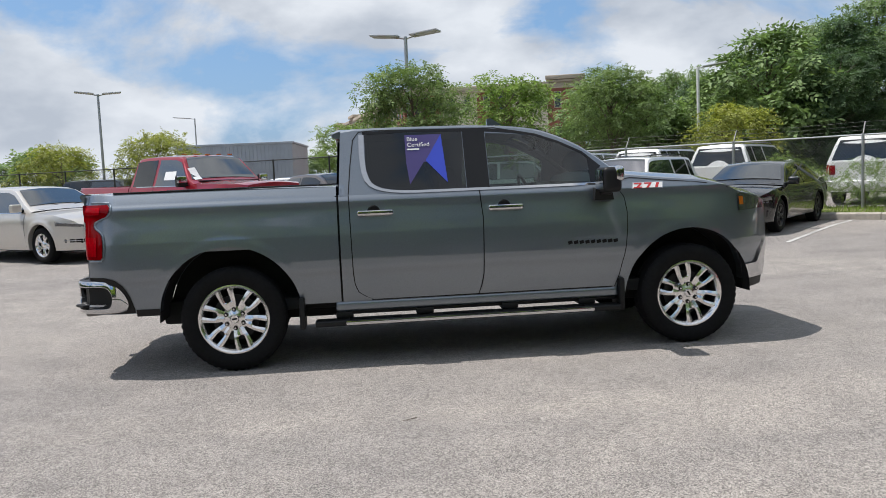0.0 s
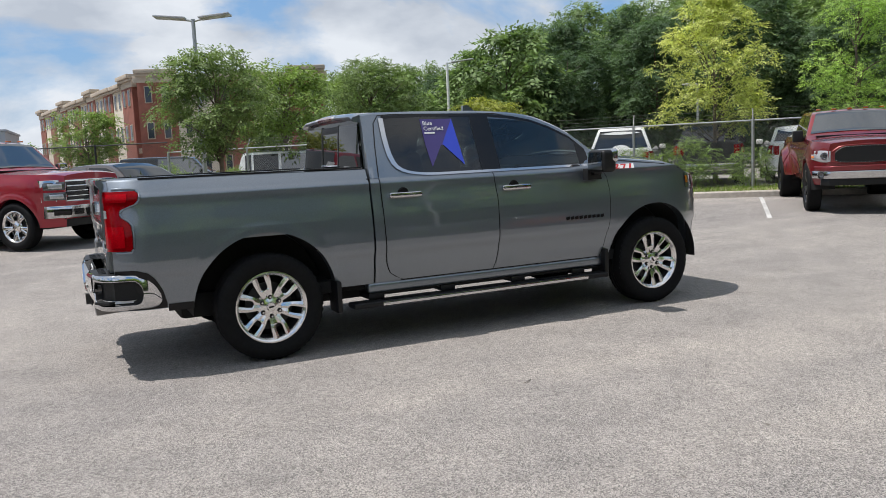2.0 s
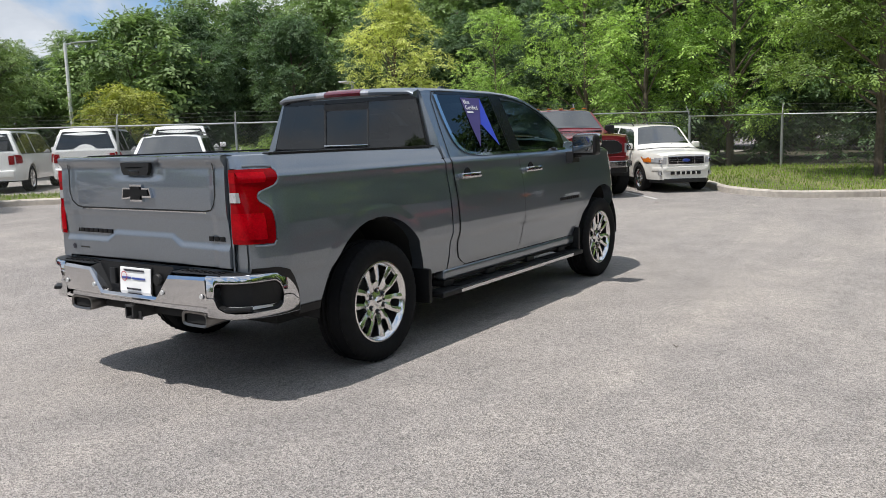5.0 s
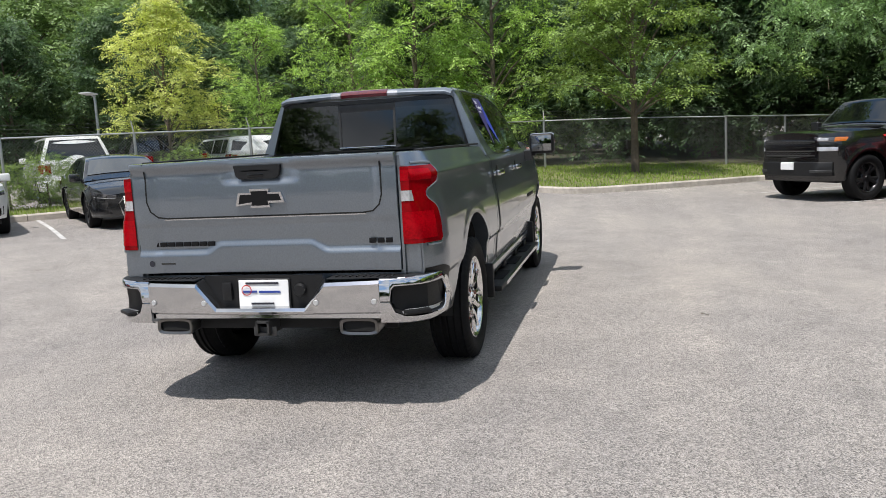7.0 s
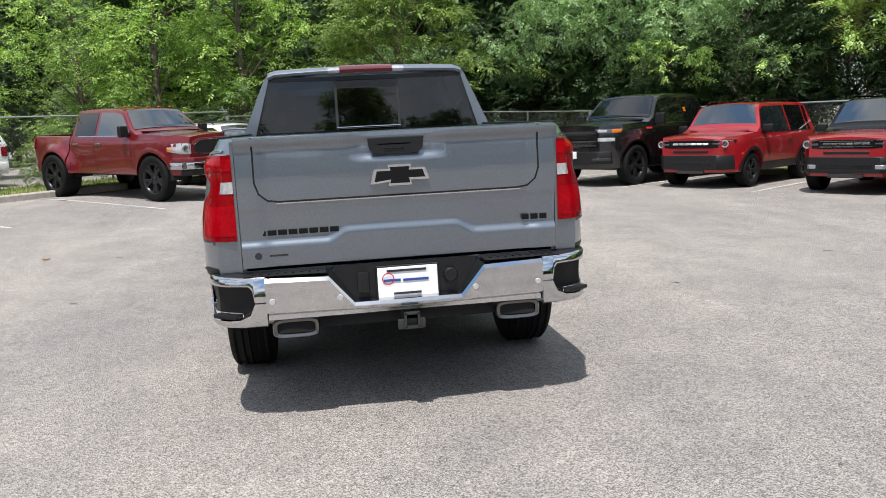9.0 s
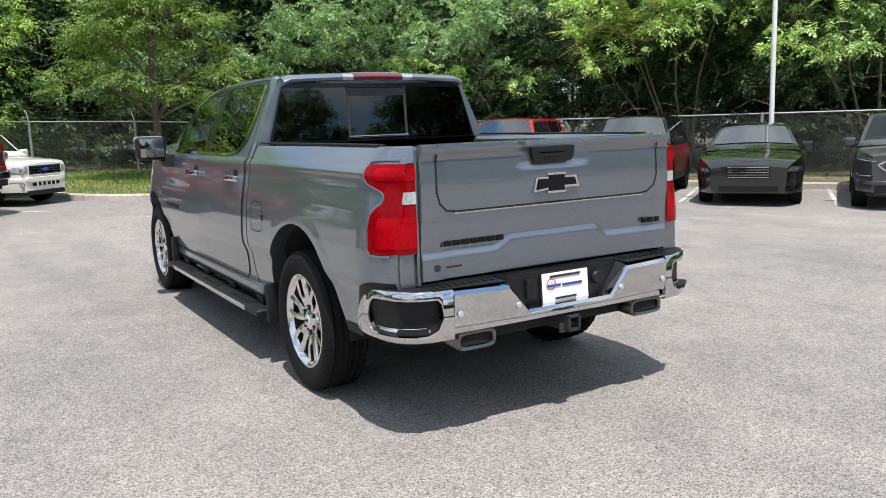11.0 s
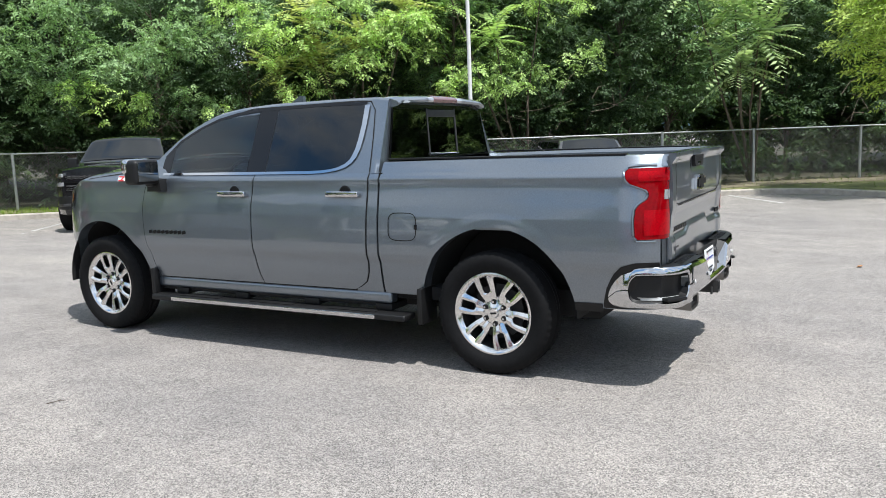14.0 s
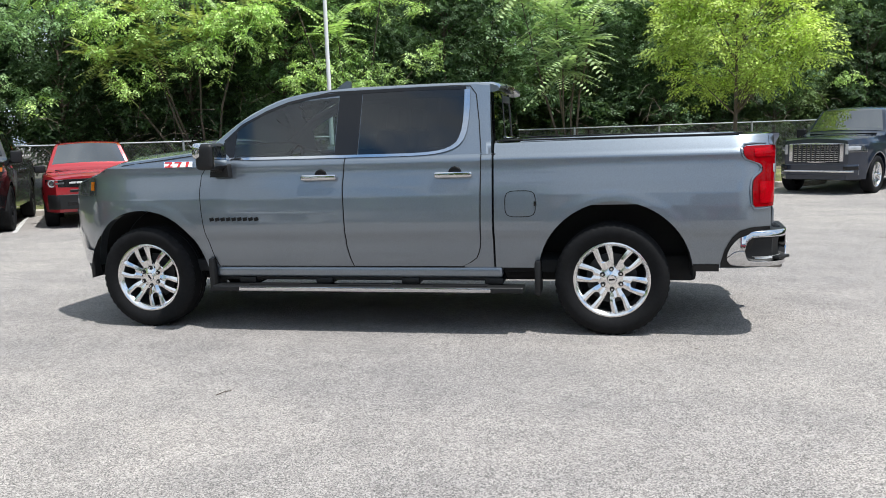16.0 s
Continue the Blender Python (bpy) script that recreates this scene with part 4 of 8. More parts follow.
def building(name, label, x, y, turn, length, depth, height, bays):
    """A brick hotel block: piers, storeys of windows, cornice."""
    root = thing(name, label, "building", (x, y, 0), turn)
    part("wall", box(length, depth, height, (length / 2, depth / 2, height / 2)), BRICK, root)
    part("cornice", box(length + 0.5, depth + 0.5, 0.55, (length / 2, depth / 2, height - 0.1), 0.1), STUCCO2, root)
    part("band", box(length + 0.12, depth + 0.12, 0.4, (length / 2, depth / 2, 3.0), 0.03), STUCCO2, root)
    step = length / bays
    for b in range(bays):
        cx = (b + 0.5) * step
        proud = b % 2 == 0
        up = 0.45 if b % 4 == 0 else 0.0
        front = -0.20 if proud else -0.12
        part("bay", box(step * 0.998, abs(front) + 0.1, height + up, (cx, front / 2 + 0.05, (height + up) / 2), 0.02), BRICK if proud else STUCCO, root)
        part("bay_cornice", box(step + 0.25, abs(front) + 0.7, 0.32, (cx, front / 2 - 0.05, height + up), 0.06), STUCCO2, root)
        part("bay_cornice", box(step + 0.1, abs(front) + 0.45, 0.16, (cx, front / 2 - 0.03, height + up - 0.26), 0.03), STUCCO2, root)
        for s in range(max(1, int(height // 2.7))):
            for o in (-0.22, 0.22):
                win = part("window", box(step * 0.20, 0.10, 1.28, (cx + o * step, front, 1.75 + s * 2.7), 0.02), STUCCO2 if proud else STUCCO, root)
                part("pane", box(step * 0.15, 0.06, 1.16, (cx + o * step, front - 0.045, 1.75 + s * 2.7)), BLDGLASS, win)
    return root


building("brick_building", "dark red brick hotel end with tan cornice", 3.4, 58.6, -16, 14, 10, 8.4, 5)
building("hotel_building", "red brick and cream hotel wing with many windows", -3.3, 100.0, -80.5, 40.3, 9, 8.3, 13)
shed = thing("metal_shed", "grey metal-sided low commercial shed", "shed", (-13.4, 50.5, 0), -4)
part("wall", box(8, 8, 4.3, (4, 4, 2.15)), ROOFGREY, shed)
for k in range(30):
    part("rib", box(0.05, 0.06, 4.2, (0.13 + 0.27 * k, -0.03, 2.12)), ROOFGREY, shed)
part("roof_edge", box(8.2, 8.2, 0.14, (4, 4, 4.35), 0.04), ROOFGREY, shed)


# ---- vehicles: shared pieces ----
def table(*pairs):
    xs, ys = zip(*sorted(pairs))
    return lambda v: float(np.interp(v, xs, ys))


def arch_floor(x, sill, arches):
    z = sill
    for xw, zh, r in arches:
        d = abs(x - xw)
        if d < r:
            z = max(z, zh + math.sqrt(r * r - d * d) * 1.0)
    return z


def stations(x0, x1, arches, step=0.07):
    xs = set(np.linspace(x0, x1, max(3, int((x1 - x0) / step))).round(4))
    for xw, zh, r in arches:
        for k in np.linspace(-1, 1, 41 if step < 0.04 else 25):
            v = xw + r * math.sin(k * math.pi / 2)
            for e in ((-0.002, 0.002) if abs(k) == 1 else (0,)):
                if x0 < v + e < x1:
                    xs.add(round(v + e, 4))
    return sorted(xs)


def shell(x0, x1, side, top, sill, arches, deck, rows=16, step=0.07, creases=()):
    """A lower body between two stations. side(x, z): half width; top(x): upper edge; deck(x, y, z): points from that edge inwards."""
    cols = []
    for x in stations(x0, x1, arches, step):
        lo, hi = arch_floor(x, sill, arches), top(x)
        lo = min(lo, hi - 0.02)
        levels = [*np.linspace(lo, creases[0] - 0.02, rows), *creases, hi] if creases else np.linspace(lo, hi, rows)
        ys = [(side(x, lo) - 0.10, lo + 0.004)] + [(side(x, min(z, hi)), min(z, hi)) for z in levels]
        ys += deck(x, side(x, hi), hi)
        cols.append([(x, y, z) for y, z in ys])
    bm = bmesh.new()
    for s in (-1, 1):
        skin(bm, [[(x, s * y, z) for x, y, z in c] for c in cols])
    for c in (cols[0], cols[-1]):
        skin(bm, [[(x, -y, z) for x, y, z in c], [(x, y, z) for x, y, z in c]])
    bmesh.ops.remove_doubles(bm, verts=bm.verts, dist=1e-4)
    return bm


def patch(z0, z1, left, right, surf, s, rows=10, cols=10, lift=0.006):
    """A panel on the side surface between two edges left(z), right(z); s: -1 right-hand side, 1 left-hand side."""
    return sheet([[(left(z) + (right(z) - left(z)) * k / cols, s * (surf(left(z) + (right(z) - left(z)) * k / cols, z) + lift), z) for k in range(cols + 1)] for z in np.linspace(z0, z1, rows + 1)])


def xpatch(x0, x1, low, high, surf, s, rows=8, cols=14, lift=0.006):
    return sheet([[(x, s * (surf(x, low(x) + (high(x) - low(x)) * k / rows) + lift), low(x) + (high(x) - low(x)) * k / rows) for k in range(rows + 1)] for x in np.linspace(x0, x1, cols + 1)])


def ribbon(path, surf, s, width=0.01, lift=0.004):
    """A thin band along (x, z) points on the side surface."""
    pts = [Vector(p) for p in path]
    cols = []
    for i, p in enumerate(pts):
        d = (pts[min(i + 1, len(pts) - 1)] - pts[max(i - 1, 0)]).normalized()
        n = Vector((-d.y, d.x)) * (width(p.x, p.y) if callable(width) else width) / 2
        cols.append([(q.x, s * (surf(q.x, q.y) + lift), q.y) for q in (p - n, p, p + n)])
    return sheet(cols)


def dense(path, step=0.06):
    out = []
    for (a, b), (c, d) in zip(path, path[1:]):
        n = max(1, int(math.hypot(c - a, d - b) / step))
        out += [(a + (c - a) * k / n, b + (d - b) * k / n) for k in range(n)]
    return out + [path[-1]]


def tyre_mesh(r, w, rim, n=72, tread=True):
    h = w / 2
    bm = bmesh.new()
    cols = []
    for j in range(n):
        a = 2 * math.pi * j / n
        cut = 0.008 if tread and j % 3 == 0 else 0.0
        prof = [(rim - 0.01, -h * 0.62), (rim + 0.012, -h * 0.86), (rim + (r - rim) * 0.5, -h * 1.0), (r - 0.035, -h * 0.96), (r - 0.012 - cut, -h * 0.86)]
        for o in (-0.72, -0.62, -0.36, -0.30, -0.06, 0.0, 0.06, 0.30, 0.36, 0.62, 0.72):
            groove = abs(o) in (0.0, 0.30, 0.62) and tread
            prof.append((r - (0.012 if groove else 0.0) - (cut if abs(o) > 0.65 else 0), h * o))
        prof += [(r - 0.012 - cut, h * 0.86), (r - 0.035, h * 0.96), (rim + (r - rim) * 0.5, h), (rim + 0.012, h * 0.86), (rim - 0.01, h * 0.62)]
        cols.append([(q * math.cos(a), o, q * math.sin(a)) for q, o in prof])
    skin(bm, cols, True)
    return bm


def spoke_bar(a0, a1, r0, r1, w0, w1, y0, y1, depth):
    """One wheel arm, with a crowned outer face."""
    bm = bmesh.new()
    cols = []
    for k in np.linspace(0, 1, 6):
        a, r, w = a0 + (a1 - a0) * k, r0 + (r1 - r0) * k, (w0 + (w1 - w0) * k) / 2
        y = y0 + (y1 - y0) * k - 0.008 * math.sin(math.pi * k)
        c, t = Vector((math.cos(a), 0, math.sin(a))) * r, Vector((-math.sin(a), 0, math.cos(a)))
        cols.append([tuple(c + t * w + Vector((0, y + depth, 0))), tuple(c + t * w + Vector((0, y + 0.008, 0))), tuple(c + t * w * 0.55 + Vector((0, y, 0))), tuple(c - t * w * 0.55 + Vector((0, y, 0))),
                     tuple(c - t * w + Vector((0, y + 0.008, 0))), tuple(c - t * w + Vector((0, y + depth, 0)))])
    skin(bm, cols)
    return bm


def split_spoke(a, s, rim, y_in, y_out):
    """One arm of a split pair: a straight slot edge inside, a slanted facet that falls away to the open wedge."""
    cols = []
    for k in (0.0, 0.15, 0.28, 0.31, 0.36, 0.5, 0.7, 0.9, 0.95, 1.0):
        q = 0.30 + 0.67 * k
        r = q * rim
        slot = 0.100 * max(0.0, min(1.0, (q - 0.50) / 0.05)) * max(0.0, min(1.0, (0.965 - q) / 0.03))
        a_in = math.asin(slot / q) if slot else 0.0
        a_out = radians(30) - radians(3.0 + 10.5 * k)
        y = y_in + (y_out - y_in) * k - 0.006 * math.sin(math.pi * k)
        ang = [a_in, a_in, a_in + (a_out - a_in) * 0.40, a_out - 0.02, a_out, a_out]
        off_y = [0.035, 0.007, 0.0, 0.009, 0.018, 0.040]
        cols.append([(r * math.cos(a + s * g), y + o, r * math.sin(a + s * g)) for g, o in zip(ang, off_y)])
    return sheet(cols)


def wheel_set(root, hubs, r, w, rim, mat, pairs=6, fine=True, split=0.13, twin=True, lugs=6, cap=None):
    """Wheels under a vehicle; built once, then shared. hubs: (x, y, z); the outer face looks away from the centre line."""
    first = None
    h = w / 2
    for x, y, z in hubs:
        turn = pose(x, y, z, 0, 17.0 * x, 0 if y < 0 else 180)
        if first is None:
            wheel = part("wheel", tyre_mesh(r, w, rim, 144 if fine else 48, fine), RUBBER, root, "black rubber tyre on a spoked rim", 40)
            wheel.matrix_basis = turn
            barrel = lathe([(rim * 0.55, h * 0.25), (rim - 0.035, h * 0.5), (rim - 0.03, -h * 0.55), (rim - 0.012, -h * 0.80), (rim, -h * 0.84), (rim + 0.006, -h * 0.80), (rim, -h * 0.6)], 60 if fine else 36)
            lip = lathe([(rim - 0.030, -h * 0.62), (rim - 0.016, -h * 0.80), (rim - 0.004, -h * 0.865), (rim + 0.006, -h * 0.85), (rim + 0.004, -h * 0.7)], 60 if fine else 36)
            # fine wheels: alloy barrel coloured near black, for shade between the spokes
            first = [wheel, part("rim", lip, mat, wheel), part("barrel", barrel, WELL if fine else mat, wheel)]
            first.append(part("brake_disc", lathe([(0.02, -h * 0.08), (rim * 0.68, -h * 0.08), (rim * 0.68, h * 0.05)], 36), DARKSTEEL, wheel))
            hub_y = -h * 0.55
            first.append(part("hub", lathe([(0.0, hub_y - 0.012), (0.045, hub_y - 0.012), (0.06, hub_y - 0.002), (rim * 0.37, hub_y + 0.002), (rim * 0.41, hub_y + 0.014), (rim * 0.42, hub_y + 0.05)], 36), mat, wheel))
            first.append(part("centre_cap", lathe([(0.0, hub_y - 0.022), (0.03, hub_y - 0.022), (0.036, hub_y - 0.012)], 24), cap or mat, wheel))
            for k in range(pairs):
                a = 2 * math.pi * k / pairs + 0.26
                for s in ((-1, 1) if fine else ()):
                    first.append(part("spoke", split_spoke(a, s, rim, hub_y - 0.006, -h * 0.78), mat, wheel, "", 25))
                for s in () if fine else ((-1, 1) if twin else (0,)):
                    first.append(part("spoke", spoke_bar(a + s * split * 0.75, a + s * split * 1.5, rim * 0.28, rim - 0.014, rim * (0.165 if twin else 0.22), rim * (0.235 if twin else 0.26), hub_y - 0.004, -h * 0.76, 0.035), mat, wheel))
            for k in range(lugs if fine else 0):
                a = 2 * math.pi * k / lugs
                for nm, prof, m_ in (("lug_recess", [(0.0, -0.006), (0.017, -0.006), (0.019, 0.004)], GLOSS_BLACK), ("lug_nut", [(0.0, -0.014), (0.008, -0.014), (0.010, 0.0)], CHROME)):
                    bm = lathe(prof, 12)
                    bmesh.ops.translate(bm, vec=(0.076 * math.cos(a), hub_y - 0.004, 0.076 * math.sin(a)), verts=bm.verts)
                    first.append(part(nm, bm, m_, wheel))
            if fine:
                first.append(part("cap_mark", box(0.042, 0.004, 0.013, (0, hub_y - 0.024, 0), 0.001, 1, pose(0, 0, 0, 0, 25, 0)), LOGO_DARK, wheel))
        else:
            wheel = None
            for o in first:
                c = new(o.name.split(".")[0], o.data)
                if "label" in o:
                    c["label"] = o["label"]
                c.parent = wheel or root
                if wheel is None:
                    wheel = c
                    c.matrix_basis = turn


def well(root, xw, zh, r, side_in, mat=None):
    """The dark liner inside one wheel arch, both sides."""
    for s in (-1, 1):
        cols = []
        for k in np.linspace(-0.05, math.pi + 0.05, 22):
            x, z = xw + (r + 0.005) * math.cos(k), zh + (r + 0.005) * math.sin(k)
            cols.append([(x, s * (side_in - 0.02), z), (x, s * 0.52, z)])
        bm = sheet(cols)
        bm.faces.new([bm.verts.new((xw + r * math.cos(k), s * 0.52, zh + r * math.sin(k))) for k in np.linspace(-0.05, math.pi + 0.05, 22)])
        part("wheel_well", bm, mat or WELL, root)


# ---- the grey pickup ----
H_PROF = table((0.40, 0.920), (0.50, 0.950), (0.56, 0.966), (0.62, 0.978), (0.70, 0.988), (0.73, 0.995), (0.757, 1.009), (0.790, 1.019), (0.85, 1.021), (0.95, 1.016), (1.05, 1.007), (1.13, 0.994), (1.20, 0.981), (1.24, 0.9745), (1.262, 0.972), (1.29, 0.971), (1.312, 0.9715), (1.322, 0.967), (1.36, 0.940), (1.44, 0.897))
H_CREASES = (1.13, 1.165, 1.20, 1.225, 1.244, 1.262, 1.277, 1.29, 1.303, 1.312, 1.322, 1.34, 1.358)
H_ARCH = [(1.872, 0.43, 0.54), (-1.89, 0.44, 0.555)]


def h_side(x, z):
    y = H_PROF(z)
    if x > 1.85:
        y -= 0.46 * ((x - 1.85) / 0.93) ** 2.5
    if x < -2.72:
        y -= 0.10 * ((-2.72 - x) / 0.25) ** 2
    for xw, zh, r in H_ARCH:
        d = math.hypot(x - xw, z - zh)
        k = max(0.0, min(1.0, (r + 0.10 - d) / 0.07))
        y += 0.003 * k * k * (3 - 2 * k) * max(0.0, min(1.0, (1.20 - z) / 0.09))
    return y


def h_gh(x, z):
    """Half width of the cab above the belt."""
    return 0.945 - (z - 1.36) * 0.445 - (0.0 if x < 0.9 else 0.10 * (x - 0.9) ** 1.3)


H_ROOF = table((1.46, 1.40), (1.36, 1.445), (1.25, 1.51), (1.14, 1.60), (1.02, 1.685), (0.92, 1.74), (0.82, 1.787), (0.73, 1.823), (0.64, 1.848), (0.52, 1.868), (0.39, 1.882), (0.10, 1.898), (-0.5, 1.902), (-0.9, 1.898), (-1.0, 1.885))
H_HOOD = table((1.0, 1.37), (1.22, 1.425), (1.40, 1.42), (1.67, 1.39), (2.03, 1.355), (2.23, 1.305), (2.35, 1.25), (2.6, 1.20), (2.80, 1.12))


def grey_pickup():
    root = thing("pickup_truck", "steel-grey crew-cab pickup with chrome bumper parked on asphalt", "pickup truck")

    def hood_deck(x, y, z):
        if x < 1.16:
            return [(y - 0.03, z), (y - 0.06, z), (y - 0.075, z - 0.1), (y - 0.08, 0.76), (0.7, 0.75), (0.45, 0.75), (0.2, 0.75), (0.0, 0.75)]
        up = 0.055
        return [(y * k, z + up * (1 - k * k) ** 0.7 + (0.012 if 0.5 < k < 0.75 and x > 1.2 else 0)) for k in (0.985, 0.94, 0.86, 0.74, 0.6, 0.4, 0.2, 0.0)]

    def bed_deck(x, y, z):
        return [(y - 0.01, z + 0.012), (y - 0.03, z + 0.016), (y - 0.075, z + 0.014), (y - 0.10, z - 0.01), (y - 0.11, 0.95), (0.5, 0.95), (0.25, 0.95), (0.0, 0.95)]

    cab_top = lambda x: 1.36 if x < 1.0 else H_HOOD(x)
    body = part("cab_body", shell(-1.005, 2.72, h_side, cab_top, 0.49, H_ARCH, hood_deck, 56, 0.03, H_CREASES), P_GREY, root, "steel-grey metallic cab and bonnet", 28)
    bed = part("cargo_bed", shell(-2.965, -1.021, h_side, lambda x: 1.415 + 0.012 * min(1, (-1.03 - x)), 0.50, H_ARCH, bed_deck, 56, 0.03, H_CREASES), P_GREY, root, "steel-grey metallic cargo bed", 28)
    part("bed_gap", box(0.03, 1.9, 0.85, (-1.018, 0, 0.93)), SEAM, root)
    for xw, zh, r in H_ARCH:
        well(root, xw, zh, r, 0.97)
    part("chassis", box(4.7, 1.25, 0.2, (-0.15, 0, 0.44), 0.04), WELL, root)
    part("floor_pan", box(3.0, 1.75, 0.1, (0.0, 0, 0.5), 0.02), WELL, root)
    part("axle", tube([(-1.87, -0.7, 0.42), (-1.87, 0.7, 0.42)], 0.06, 10), WELL, root)
    part("differential", lathe([(0.0, -0.14), (0.1, -0.1), (0.15, 0.0), (0.1, 0.1), (0.0, 0.14)], 16), WELL, root).location = (-1.87, 0.0, 0.40)

    # cab above the belt, open at the windows
    win_low = table((-0.80, 1.60), (-0.77, 1.50), (-0.73, 1.44), (-0.66, 1.405), (-0.55, 1.385), (-0.40, 1.376), (1.12, 1.372))
    panes = ((-0.775, 0.03), (0.225, 1.06))
    pane_low = lambda x: win_low(x) if x < 0.1 else 1.375
    pane_high = lambda x: (1.845 if x > -0.76 else 1.835) if x < 0.1 else max(1.385, min(1.838, H_ROOF(x) - 0.072))
    xs = sorted(set(np.linspace(-1.0, 1.46, 60).round(4)) | {-0.775, -0.76, -0.75, -0.74, 0.03, 0.225, 1.06, 0.72, 1.40})
    cols = []
    for x in xs:
        zt = H_ROOF(x)
        base = min(1.352 if x < 1.0 else 1.352 + (x - 1.0) * 0.15, zt - 0.02)
        edge = zt - 0.05 if zt - base > 0.1 else zt - 0.01
        if any(a <= x <= b for a, b in panes):
            lo, hi = pane_low(x), pane_high(x)
            zs_ = [base, (base + lo) / 2, lo, hi, (hi + edge) / 2, max(edge, hi + 0.002)]
        else:
            zs_ = np.linspace(base, edge, 6)
        pts = [(h_gh(x, z), z) for z in zs_]
        ye = pts[-1][0]
        crown = 0.024 if x < 0.6 else 0.024 + 0.058 * min(1, (x - 0.6) / 0.5)
        pts += [(ye - 0.012, zt - 0.022), (ye - 0.035, zt - 0.006)]
        yr = ye - 0.035
        pts += [(yr * k, zt - 0.006 + crown * (1 - k * k)) for k in (0.91, 0.75, 0.5, 0.25, 0.0)]
        cols.append([(x + (0.03 * (z - 1.36) / 0.5 if x < -0.9 else 0), y, z) for y, z in pts])
    bm = bmesh.new()
    for s in (-1, 1):
        rows_ = [[bm.verts.new((x, s * y, z)) for x, y, z in c] for c in cols]
        for n_, (a, b) in enumerate(zip(rows_, rows_[1:])):
            x0, x1 = xs[n_], xs[n_ + 1]
            for i in range(len(a) - 1):
                if i == 2 and any(p <= x0 and x1 <= q for p, q in panes):
                    continue
                if i >= 8 and 0.72 <= x0 and x1 <= 1.40:
                    continue
                bm.faces.new((a[i], a[i + 1], b[i + 1], b[i]))
    # the back of the cab, open at the rear window
    back_w = lambda z: h_gh(-1.0, min(z, 1.835)) - (0 if z < 1.86 else 0.035)
    back_x = lambda z: -1.0 + 0.03 * (z - 1.36) / 0.5
    open_w = lambda z: 0.80 - (z - 1.445) * 0.30
    bz = [1.352, 1.43, 1.63, 1.825, 1.879]
    grid_ = [[bm.verts.new((back_x(z), y, z)) for y in (-back_w(z), -open_w(z), open_w(z), back_w(z))] for z in bz]
    for n_, (a, b) in enumerate(zip(grid_, grid_[1:])):
        for i in range(3):
            if not (i == 1 and n_ in (1, 2)):
                bm.faces.new((a[i], a[i + 1], b[i + 1], b[i]))
    crown_ = [bm.verts.new((-1.0 + 0.03, y, 1.879 + 0.024 * (1 - (y / 0.69) ** 2))) for y in np.linspace(0.66, -0.66, 13)]
    bm.faces.new([grid_[-1][0], grid_[-1][3], *crown_])
    bmesh.ops.remove_doubles(bm, verts=bm.verts, dist=1e-4)
    roof = part("cab_roof", bm, P_GREY, root, "steel-grey roof and pillars", 30)
    lip_z = lambda y: 1.887 + 0.019 * (1 - (y / 0.69) ** 2)
    lip = [[(x, y, lip_z(y) + dz - 0.016 * max(0.0, (abs(y) - 0.66) / 0.045)) for x, dz in ((-0.88, 0.004), (-0.98, 0.003), (-1.028, -0.012), (-1.042, -0.028), (-1.036, -0.046), (-0.955, -0.062), (-0.90, -0.03))] for y in np.linspace(-0.705, 0.705, 29)]
    bm = sheet(lip)
    for c in (lip[0], lip[-1]):
        bm.faces.new([bm.verts.new(p_) for p_ in c])
    part("roof_lip", bm, P_GREY, roof, "", 50)
    for y0, y1, mat_, nm in ((-0.19, 0.19, DARK_RED_LENS, "brake_light"), (-0.275, -0.195, CLEAR_LENS, "cargo_lamp"), (0.195, 0.275, CLEAR_LENS, "cargo_lamp")):
        part(nm, sheet([[(x, y, lip_z(y) + dz) for x, dz in (((-0.985, 0.007), (-1.033, -0.009), (-1.048, -0.027), (-1.041, -0.050)) if nm == "brake_light" else ((-1.031, -0.009), (-1.042, -0.018), (-1.047, -0.030), (-1.041, -0.048)))] for y in np.linspace(y0, y1, 6)]), mat_, roof, "dark red high brake light" if nm == "brake_light" else "clear cargo lamp")
    part("shark_fin", prism([(0.50, 1.925), (0.36, 1.925), (0.36, 1.985), (0.40, 1.99)], -0.018, 0.018), P_GREY, roof)
    # windscreen
    bm = bmesh.new()
    wc = []
    for x in np.linspace(0.70, 1.42, 14):
        zt = H_ROOF(x)
        ye = h_gh(x, max(1.37, zt - 0.05)) - 0.10
        crown = 0.032 + 0.05 * min(1, (x - 0.6) / 0.5)
        wc.append([(x + 0.004, ye * k, zt + 0.004 + crown * (1 - k * k)) for k in np.linspace(-1, 1, 13)])
    part("windscreen", sheet(wc), FRONT_GLASS, root, "clear green-tinted windscreen")
    # rear window on the cab's back
    rear = lambda y, z: -1.012 + 0.03 * (z - 1.36) / 0.5
    bm = bmesh.new()
    ring_ = lambda w, z0, z1: [bm.verts.new((rear(0, z) - 0.004, k * (w - (z - 1.43) * 0.30), z)) for k, z in ((-1, z0), (1, z0), (1, z1), (-1, z1))]
    outer_, inner_ = ring_(0.822, 1.418, 1.838), ring_(0.785, 1.446, 1.806)
    for i in range(4):
        bm.faces.new((outer_[i], outer_[(i + 1) % 4], inner_[(i + 1) % 4], inner_[i]))
    part("rear_window_frame", bm, GLOSS_BLACK, root)
